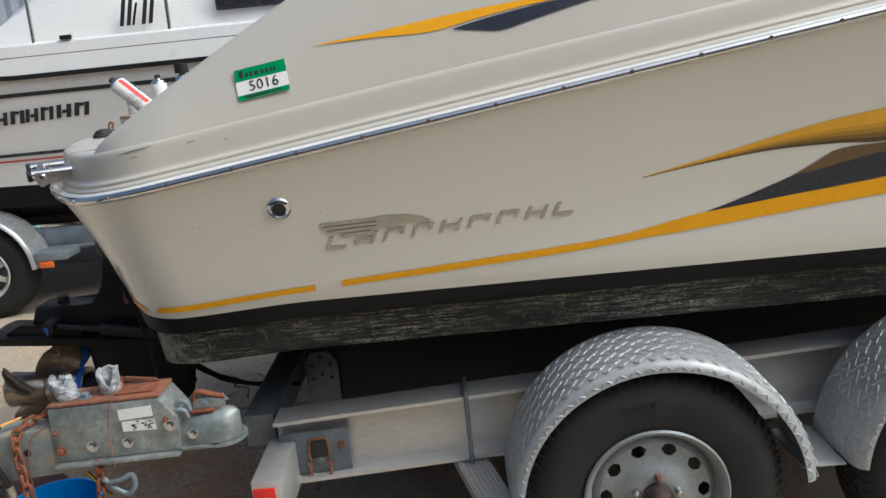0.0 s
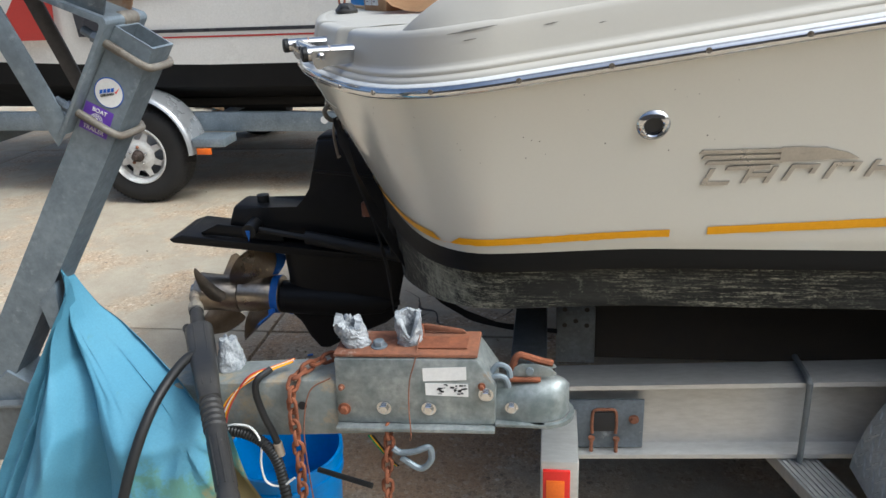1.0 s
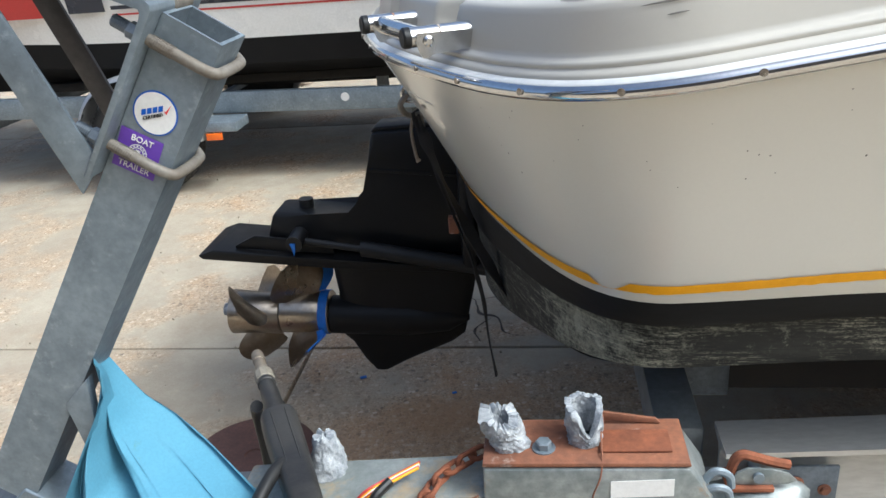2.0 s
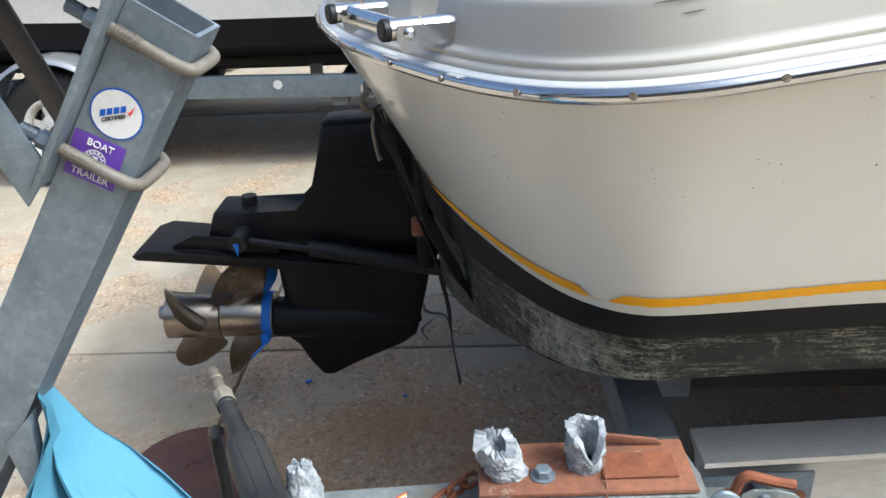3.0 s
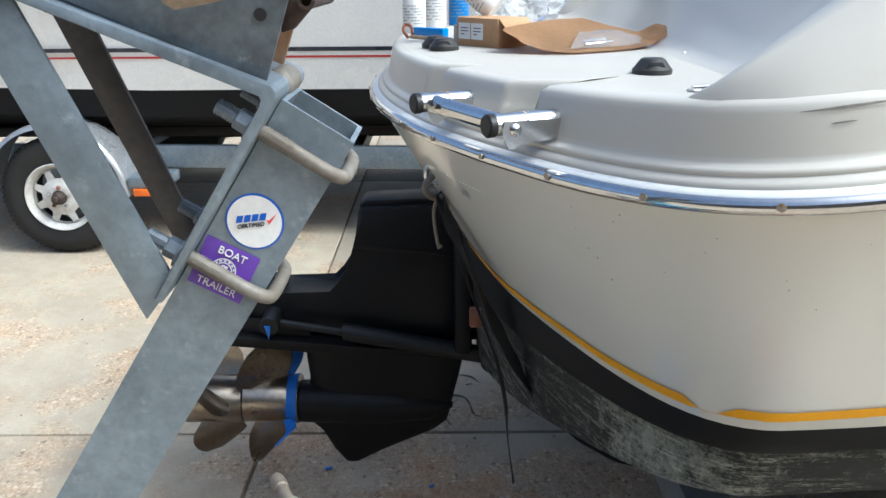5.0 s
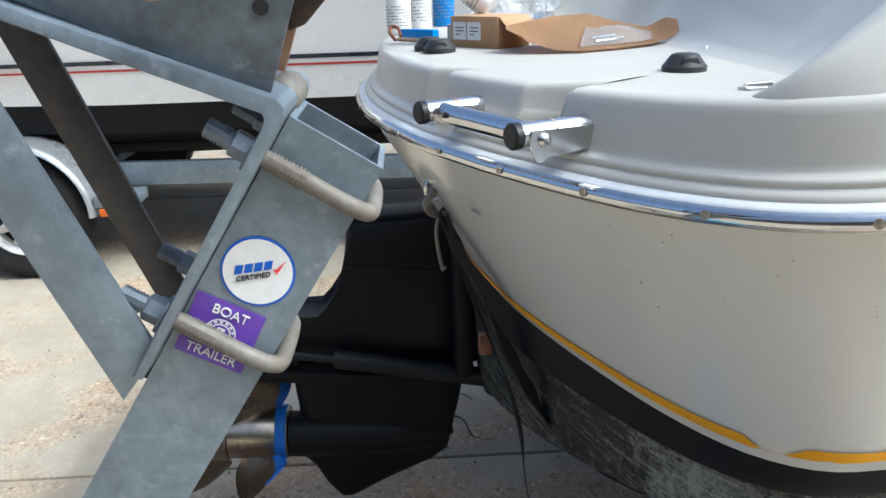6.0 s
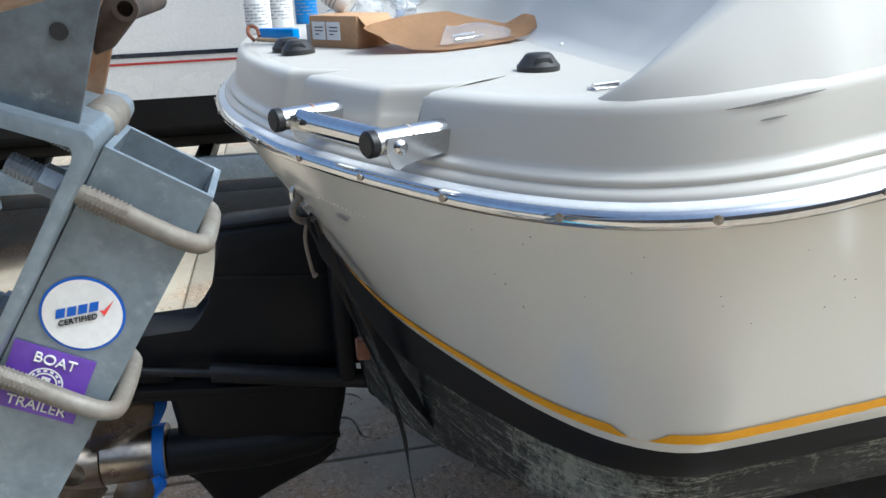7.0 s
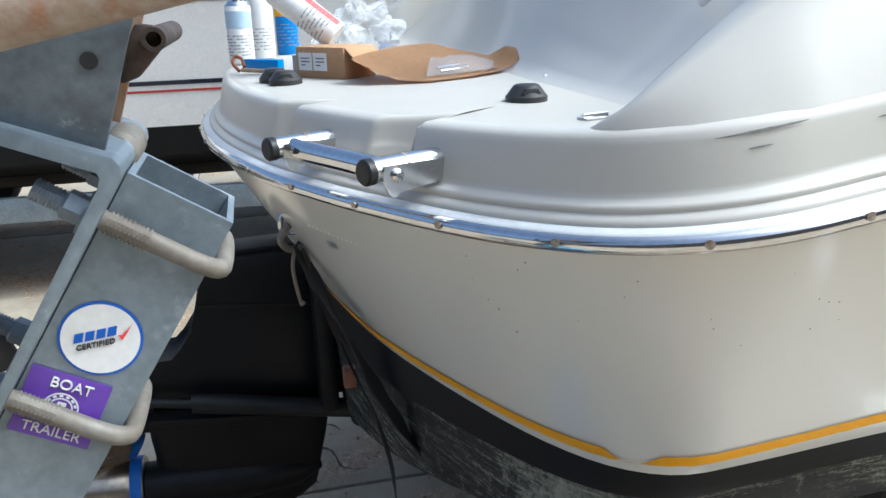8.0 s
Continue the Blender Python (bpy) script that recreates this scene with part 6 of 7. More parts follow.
def fittings():
    m = side_frame(-0.490, 1.268)
    f = part("exhaust_port", lathe_bm([(0.032, 0.0), (0.032, 0.002), (0.028, 0.007), (0.021, 0.010), (0.0185, 0.008), (0.017, -0.02)], m, 40, True), CHROME, BOAT, "chrome through-hull fitting")
    part("bore", lathe_bm([(0.0178, 0.0015), (0.017, 0.0012)], m, 32), INK, f, "", 0)
    # raised emblem: slanted letter blocks in plain bars, and a wing above
    e = part("emblem_wing", emblem_wing(), EMBLEM, BOAT, "bronze-grey metal wing emblem", 30)
    for i in range(9):
        x = -0.392 + 0.0765 * i
        m = side_frame(x + 0.03, 1.156 + 0.0525 * (x + 0.40), 0.0008)
        bm = bmesh.new()
        w, h, s, t = 0.052, 0.036, 0.016, 0.0095
        def q(a, b):
            return (a - w / 2 + s * (b / h), b - h / 2)
        if i in (1, 4, 7):
            quads = (((0, 0), (t, 0), (t, h), (0, h)), ((w - t, 0), (w, 0), (w, h), (w - t, h)), ((t, h * 0.38), (w - t, h * 0.38), (w - t, h * 0.62), (t, h * 0.62)))
        elif i in (0, 8):
            quads = (((0, 0), (t, 0), (t, h), (0, h)), ((t, 0), (w, 0), (w, t * 0.85), (t, t * 0.85)))
        else:
            quads = (((0, 0), (t, 0), (t, h), (0, h)), ((t, h - t * 0.85), (w, h - t * 0.85), (w, h), (t, h)), ((w - t, h * 0.45), (w, h * 0.45), (w, h - t * 0.85), (w - t, h - t * 0.85)))
        for qd in quads:
            flat_shape(bm, [q(*p) for p in qd], m, 0.0032)
        part("emblem_block", bm, EMBLEM, e, "", 20)
    # registration marks on the transom as plain bars
    bm = bmesh.new()
    for i in range(12):
        p = hull_point(0.452 - 0.0075 * i, 0.775, 0.0015)
        p2 = hull_point(0.4475 - 0.0075 * i, 0.775, 0.0015)
        vs = [bm.verts.new(v) for v in (p, p2, p2 + Vector((0, 0, 0.010)), p + Vector((0, 0, 0.010)))]
        bm.faces.new(vs)
    part("mark_bar", bm, surface("pressed_mark", (0.66, 0.63, 0.56), None, 0.4, amount=0.3, grain=0), BOAT, "", 0)
    rows = [[hull_point(q, t, 0.002) for q in (0.389, 0.405)] for t in (0.69, 0.72)]
    part("plate", grid_bm(rows), surface("grey_plate", (0.30, 0.30, 0.28), None, 0.5, amount=0.4), BOAT, "small grey data plate", 0)
    # scattered chips in the gelcoat
    bm = bmesh.new()
    for k in range(34):
        q, t = random.choice((random.uniform(0.6, 1.0), random.uniform(1.0, 1.5))), random.uniform(0.55, 0.93)
        r = random.uniform(0.0007, 0.0016)
        c = hull_point(q, t, 0.0012)
        c2, c3 = hull_point(q + 0.004, t, 0.0012), hull_point(q, min(t + 0.01, 1), 0.0012)
        a, b = (c2 - c).normalized() * r, (c3 - c).normalized() * r * random.uniform(0.6, 1.6)
        vs = [bm.verts.new(c + a * math.cos(w) + b * math.sin(w)) for w in [math.tau * i / 6 for i in range(6)]]
        bm.faces.new(vs)
    tagged(part("gelcoat_chip", bm, surface("chip", (0.12, 0.11, 0.09), None, 0.8, amount=0.4, grain=0), BOAT, "", 0), kind="stuff")


def emblem_wing():
    bm = bmesh.new()
    for z0, x0, x1, h in ((1.222, -0.398, -0.16, 0.0075), (1.210, -0.392, -0.20, 0.0075), (1.198, -0.384, -0.24, 0.0075), (1.186, -0.345, -0.26, 0.008)):
        pts = []
        m = side_frame((x0 + x1) / 2, z0 - 0.012, 0.0012)
        l = (x1 - x0) / 2
        flat_shape(bm, [(-l, -h * 0.4), (l, -h * 0.5 + 0.004), (l, h * 0.5 + 0.004), (-l + 0.006, h * 0.6)], m, 0.0035)
    m = side_frame(-0.17, 1.204, 0.0014)
    flat_shape(bm, [(-0.075, -0.016), (-0.02, -0.014), (0.03, -0.010), (0.072, -0.011), (0.05, 0.002), (0.01, 0.012), (-0.04, 0.016), (-0.075, 0.015)], m, 0.0030)
    return bm


fittings()


def ladder_handle(flip):
    """The outer end of the stowed boarding ladder: two capped arms and a round tread."""
    h = thing("boarding_ladder", "stowed stainless boarding ladder with black end caps in the platform edge", "ladder", (-1.2, 2.4 if not flip else 2 * YC - 2.4, 1.39))
    def P(x, y, z):
        return Vector((x, 2 * YC - y if flip else y, z))
    d = Vector((0.90, 0.44, 0.0)).normalized()
    ends = (Vector((-1.232, 2.266, 1.392)), Vector((-1.344, 2.474, 1.392)))
    for e in ends:
        pts = [e - d * 0.002, e + d * 0.02, e + d * 0.15]
        arm = part("arm", tube_bm([P(*p) for p in pts], 0.0165, 18), STEEL, h)
        cap = e - d * 0.012
        part("end_cap", tube_bm([P(*cap), P(*(cap + d * 0.003)), P(*(e + d * 0.001))], [0.0145, 0.0174, 0.0174], 18), BLACK, arm, "black rubber end cap")
        side = Vector((d.y, -d.x, 0))
        bm = bmesh.new()
        o = e + side * 0.0185
        q = [(0.010, 0.008), (0.15, 0.004), (0.15, -0.021), (0.060, -0.027), (0.034, -0.029), (0.026, -0.034), (0.018, -0.033), (0.013, -0.026), (0.007, -0.008)]
        a = [bm.verts.new(P(*(o + d * u + Vector((0, 0, w))))) for u, w in q]
        b = [bm.verts.new(P(*(o - side * 0.003 + d * u + Vector((0, 0, w))))) for u, w in q]
        bm.faces.new(a)
        bm.faces.new(b[::-1])
        for i in range(len(q)):
            bm.faces.new((a[i], b[i], b[(i + 1) % len(q)], a[(i + 1) % len(q)]))
        tab = part("bracket", bm, STEEL, arm)
        sc = o + d * 0.028 + Vector((0, 0, -0.006))
        part("screw", tube_bm([P(*sc), P(*(sc + side * 0.003)), P(*(sc + side * 0.006))], [0.0095, 0.009, 0.005], 14), CHROME, arm)
        part("weld_ring", tube_bm([P(*(e + d * 0.050)), P(*(e + d * 0.053))], 0.0169, 18), HANDLE, arm, "brown heat-stained weld ring")
    a, b = ends[0] + d * 0.028, ends[1] + d * 0.028
    part("tread_tube", tube_bm([P(a.x, a.y, a.z - 0.003), P(b.x, b.y, b.z - 0.003)], 0.0160, 18), CHROME, h)


ladder_handle(False)
ladder_handle(True)


def stern_eye():
    e = thing("stern_eye", "stainless stern eye with a shackle on the transom", "eye bolt", (-1.30, 2.757, 1.2))
    part("eye_plate", prism_bm([(-1.300, 1.245), (-1.288, 1.245), (-1.268, 1.165), (-1.280, 1.165)], 2.745, 2.769, 0.002), RUSTY, e, "rust-stained eye plate")
    part("eye_loop", tube_bm(smooth_path([(-1.285, 2.757, 1.235), (-1.315, 2.757, 1.232), (-1.338, 2.757, 1.205), (-1.332, 2.757, 1.182), (-1.285, 2.757, 1.180)], 6), 0.006, 10), STEEL, e)
    part("shackle", tube_bm(smooth_path([(-1.325, 2.735, 1.20), (-1.343, 2.735, 1.175), (-1.330, 2.745, 1.150), (-1.300, 2.757, 1.150), (-1.295, 2.77, 1.18), (-1.318, 2.777, 1.205)], 6), 0.007, 10), UBOLT, e, "dull stained shackle")
    s = thing("tie_down_strap", "black webbing tie-down strap hanging from the stern eye", "strap", (-1.15, 2.66, 0.5))

    def ribbon(pts, w, d=Vector((0, 1, 0))):
        pts = smooth_path(pts, 6)
        rows = []
        for k, p in enumerate(pts):
            ww = w * (1 + 0.15 * math.sin(k * 1.3))
            tw = d.lerp(Vector((0.5, 0.6, 0.1)), 0.5 + 0.5 * math.sin(k * 0.35)).normalized()
            rows.append([p - tw * ww, p + tw * ww, p + tw * ww + Vector((-0.003, 0, 0.001)), p - tw * ww + Vector((-0.003, 0, 0.001))])
        return grid_bm(rows, wrap=True, caps=True)
    part("webbing", ribbon([(-1.312, 2.755, 1.155), (-1.285, 2.715, 1.09), (-1.252, 2.675, 1.02), (-1.215, 2.662, 0.938), (-1.160, 2.658, 0.82), (-1.098, 2.656, 0.71), (-0.985, 2.656, 0.600), (-0.850, 2.66, 0.535), (-0.66, 2.69, 0.50)], 0.016), STRAP, s)
    part("webbing", ribbon([(-1.302, 2.735, 1.15), (-1.262, 2.715, 1.00), (-1.215, 2.69, 0.87), (-1.19, 2.675, 0.80), (-1.168, 2.665, 0.70), (-1.160, 2.660, 0.60), (-1.145, 2.657, 0.488)], 0.0055), STRAP, s)
    part("buckle", box_bm((-1.248, 2.705, 0.860), (-1.222, 2.725, 0.905), Matrix.Identity(4), 0.004), RUSTY, s, "rusty cam buckle")
    part("cord_end", tube_bm(smooth_path([(-1.317, 2.752, 1.15), (-1.325, 2.748, 1.11), (-1.318, 2.745, 1.05), (-1.312, 2.744, 1.035)], 5), [0.004] * 13 + [0.006] * 3, 8), ROPE_FRAY, s, "frayed cord end")
    part("cord_end", tube_bm(smooth_path([(-1.30, 2.75, 1.16), (-1.29, 2.742, 1.11), (-1.284, 2.738, 1.09)], 5), 0.003, 8), ROPE_FRAY, s)


stern_eye()


def deck_vent(at):
    v = thing("deck_vent", "small black domed vent on the swim platform", "vent", at, "platform vents")
    m = Matrix.Translation(at)
    part("dome", lathe_bm([(0.033, 0.0), (0.033, 0.008), (0.031, 0.0095), (0.0205, 0.0235), (0.017, 0.0255), (0.001, 0.026)], m, 28), GREY_PLASTIC, v, "", 30)
    part("slot", prism_bm([(at[0] - 0.015, at[2] + 0.013), (at[0] + 0.015, at[2] + 0.013), (at[0] + 0.010, at[2] + 0.021), (at[0] - 0.010, at[2] + 0.021)], at[1] - 0.0268, at[1] - 0.018, 0.0005), INK, v)


ZP = PLATFORM_Z + 0.001
for at in ((-0.952, 2.475, ZP), (-1.300, 2.925, ZP), (-1.318, 2.985, ZP)):
    deck_vent(at)


def hinge(at, turn):
    h = thing("hinge", "small stainless hinge screwed to the platform", "hinge", at, "platform hinges")
    m = Matrix.Translation(at) @ Matrix.Rotation(turn, 4, "Z")
    part("leaf", box_bm((-0.022, -0.011, 0), (0.022, 0.011, 0.003), m, 0.001), STEEL, h)
    part("knuckle", tube_bm([m @ Vector((-0.02, 0, 0.005)), m @ Vector((0.02, 0, 0.005))], 0.0042, 10), CHROME, h)
    for x in (-0.013, 0.013):
        part("screw", lathe_bm([(0.004, 0.003), (0.003, 0.0045)], m @ Matrix.Translation((x, 0.0065, 0)), 10), STEEL, h)


hinge((-0.930, 2.268, ZP), 0.3)
hinge((-0.80, 2.75, ZP), 0.1)


def platform_items():
    # carton with two white labels
    c = thing("carton", "small brown cardboard box with white labels", "box", (-1.2, 2.98, ZP))
    m = Matrix.Translation((-1.270, 3.035, ZP)) @ Matrix.Rotation(math.atan2(-0.13, 0.115), 4, "Z")
    part("body", box_bm((0, 0, 0), (0.135, 0.10, 0.064), m, 0.0015), CARDBOARD, c)
    part("flap", box_bm((0, 0.004, 0), (0.042, 0.095, 0.0025), m @ Matrix.Translation((0.134, 0, 0.062)) @ Matrix.Rotation(0.75, 4, "Y"), 0.0008), CARDBOARD, c)
    for a in (0.008, 0.050):
        lb = part("label", box_bm((a, -0.0012, 0.016), (a + 0.038, -0.0004, 0.052), m, 0), PAPER, c, "printed white label", 0)
        bm = bmesh.new()
        for k in range(3):
            add_box(bm, (a + 0.008, -0.0018, 0.040 - 0.007 * k), (a + 0.008 + (0.024 if k < 2 else 0.012), -0.0013, 0.042 - 0.007 * k), m)
        part("print_line", bm, INK, lb, "", 0)
    part("grey_end", box_bm((-0.022, 0.01, 0), (-0.002, 0.10, 0.045), m, 0.001), surface("grey_card", (0.4, 0.4, 0.38), None, 0.8), c)
    # torn sheet of card, curling up at one end
    rows = []
    near = ((0, (-1.178, 2.83, 0.048)), (0.12, (-1.136, 2.80, 0.023)), (0.25, (-1.094, 2.79, 0.009)), (0.40, (-1.038, 2.785, 0.003)), (0.62, (-0.962, 2.82, 0.003)), (0.82, (-0.882, 2.87, 0.006)), (0.93, (-0.83, 2.92, 0.011)), (1.0, (-0.785, 2.975, 0.026)))
    far = ((0, (-1.170, 2.86, 0.050)), (0.12, (-1.12, 2.95, 0.053)), (0.25, (-1.056, 3.0, 0.058)), (0.40, (-0.978, 3.03, 0.060)), (0.62, (-0.914, 3.04, 0.042)), (0.82, (-0.848, 3.03, 0.028)), (0.93, (-0.805, 3.03, 0.046)), (1.0, (-0.785, 3.02, 0.042)))
    for i in range(41):
        u = i / 40
        a, b = [Vector([lerp_table([(k, p[c]) for k, p in tb], u) for c in range(3)]) for tb in (near, far)]
        row = []
        for j in range(13):
            v = j / 12
            p = a.lerp(b, v)
            p.z = ZP + p.z - 0.020 * math.sin(math.pi * v) * (1 - u) * min(1, u * 5) - 0.004 * math.exp(-((v - 0.28) / 0.05) ** 2) * (u < 0.5) + 0.0015 * noise.noise((u * 9, v * 7, 3))
            p.x += 0.004 * noise.noise((u * 20, v * 3, 9)) * (v < 0.05)
            p.z = max(p.z, ZP + 0.004)
            row.append(p)
        rows.append(row)
    bm = grid_bm(rows)
    bmesh.ops.solidify(bm, geom=list(bm.faces), thickness=0.0035)
    tagged(part("cardboard_sheet", bm, CARDBOARD, None, "", 40), "torn curling sheet of brown cardboard on the platform", "cardboard")
    # parts bag lying on the card
    bag = bmesh.new()
    rows = []
    for i in range(15):
        row = []
        for j in range(9):
            u, v = i / 14, j / 8
            row.append(Vector((-1.035 + 0.17 * u + 0.04 * v, 2.825 + 0.07 * u + 0.13 * v, ZP + 0.010 + 0.022 * v * (1 - u) + 0.004 * v + 0.020 * math.sin(math.pi * u) * math.sin(math.pi * v) + 0.006 * noise.noise((u * 6, v * 5, 1)))))
        rows.append(row)
    bag.free()
    tagged(part("parts_bag", grid_bm(rows), CLEAR, None, "", 60), "clear plastic bag of small metal parts on the card", "plastic bag")
    bits = thing("metal_pins", "few shiny steel pins inside the plastic bag", "pins", (-0.9, 2.86, ZP + 0.03))
    for k in range(7):
        x, y = -1.0 + 0.011 * (k % 4), 2.858 + 0.008 * k
        part("pin", tube_bm([(x, y - 0.01, ZP + 0.016), (x + 0.032, y + 0.006, ZP + 0.017)], 0.0032, 8), STEEL, bits)
    # crumpled clear bag behind the carton
    bm = bmesh.new()
    bmesh.ops.create_icosphere(bm, subdivisions=4, radius=1.0)
    for v in bm.verts:
        k = 1 + 0.55 * noise.noise(v.co * 2.1) + 0.25 * noise.noise(v.co * 5.0)
        v.co = Vector((-1.10 + v.co.x * 0.095 * k, 3.28 + v.co.y * 0.07 * k, max(ZP + 0.068 + v.co.z * 0.075 * k, ZP + 0.002)))
    tagged(part("crumpled_bag", bm, CLEAR, None, "", 20), "crumpled clear plastic bag behind the carton", "plastic bag")

    def can(name, label, at, tilt, colours, r=0.033, h=0.19, cap=None, stripe=None):
        t = thing(name, label, "spray can", at, "spray cans")
        m = Matrix.Translation(at) @ tilt
        part("body", lathe_bm([(r * 0.95, 0.0), (r, 0.004), (r, h * 0.80), (r * 0.97, h * 0.81)], m, 28), colours[0], t)
        part("band", lathe_bm([(r + 0.0006, h * 0.50), (r + 0.0006, h * 0.74)], m, 28), colours[1], t, "printed band", 40)
        part("shoulder", lathe_bm([(r, h * 0.81), (r * 0.85, h * 0.87), (r * 0.45, h * 0.90), (r * 0.42, h * 0.92)], m, 28), STEEL, t)
        part("nozzle", lathe_bm([(r * (0.42 if not cap else 0.98), h * 0.92), (r * (0.40 if not cap else 0.96), h * (1.0 if not cap else 1.12)), (r * 0.2, h * (1.01 if not cap else 1.13))], m, 24), cap or GREY_PLASTIC, t)
        if stripe:
            side = [[m @ Vector(((r + 0.0008) * math.cos(a), (r + 0.0008) * math.sin(a), z)) for a in [radians(-62 + 6 * q) for q in range(6)]] for z in (0.008, h * 0.4, h * 0.78)]
            part("stripe", grid_bm(side), stripe, t, "red stripe down the side", 50)
        bm = bmesh.new()
        for k in range(7):
            z = h * (0.12 + 0.045 * k)
            for a in range(-4, 5):
                if (a * 7 + k * 3) % 4:
                    mm = m @ Matrix.Rotation(math.radians(a * 17 - 100), 4, "Z")
                    add_box(bm, (r + 0.0002, -0.0042, z), (r + 0.0007, 0.0042, z + 0.0025), mm)
        part("print_line", bm, surface("grey_print", (0.25, 0.27, 0.30), None, 0.5, amount=0.2, grain=0), t, "", 0)
    upright = Matrix.Identity(4)
    can("spray_can", "white spray can with grey print standing on the platform", (-1.385, 3.50, ZP), upright, (PAPER, SKYPRINT), 0.033, 0.18)
    can("spray_can", "tall white spray can with a red band", (-1.325, 3.66, ZP), upright, (PAPER, PAPER), 0.033, 0.205)
    can("spray_can", "blue and yellow spray can with a black cap", (-1.25, 3.78, ZP), upright, (BLUE_PLASTIC, YELLOW), 0.033, 0.22, BLACK)
    can("spray_can", "white and red spray can leaning on the carton", (-1.175, 3.10, ZP + 0.078), Matrix.Rotation(radians(-52), 4, Vector((0.35, 0.94, 0)).normalized()), (PAPER, PAPER), 0.033, 0.20, None, RED_INK)
    # blue strip and a wooden stick
    tagged(part("blue_block", box_bm((-0.055, -0.012, 0), (0.055, 0.012, 0.024), Matrix.Translation((-1.335, 3.28, ZP)) @ Matrix.Rotation(-0.75, 4, "Z"), 0.003), BLUE_PLASTIC), "flat bright blue foam block on the platform", "block")
    st = thing("stir_stick", "thin brown stick with a bent wire end on the platform", "stick", (-1.33, 3.16, ZP))
    part("stick", tube_bm([(-1.385, 3.22, ZP + 0.006), (-1.275, 3.08, ZP + 0.006)], 0.005, 8), WOOD, st)
    part("wire_end", tube_bm(smooth_path([(-1.392, 3.215, ZP + 0.004), (-1.405, 3.235, ZP + 0.02), (-1.40, 3.245, ZP + 0.034), (-1.385, 3.235, ZP + 0.030), (-1.38, 3.21, ZP + 0.014)], 4), 0.004, 8), RUST, st)


def clear_mat():
    m, nodes, links, p = node_mat("clear_film")
    p.inputs["Base Color"].default_value = (0.95, 0.96, 0.97, 1)
    p.inputs["Roughness"].default_value = 0.18
    p.inputs["Transmission Weight"].default_value = 0.85
    p.inputs["IOR"].default_value = 1.12
    bump(nodes, links, p, tex(nodes, links, "noise", 60, 5, 0.6), 0.6, 0.004)
    return m


CLEAR = clear_mat()
SKYPRINT = surface("pale_blue_print", (0.45, 0.58, 0.70), None, 0.4, amount=0.3, grain=0)
platform_items()


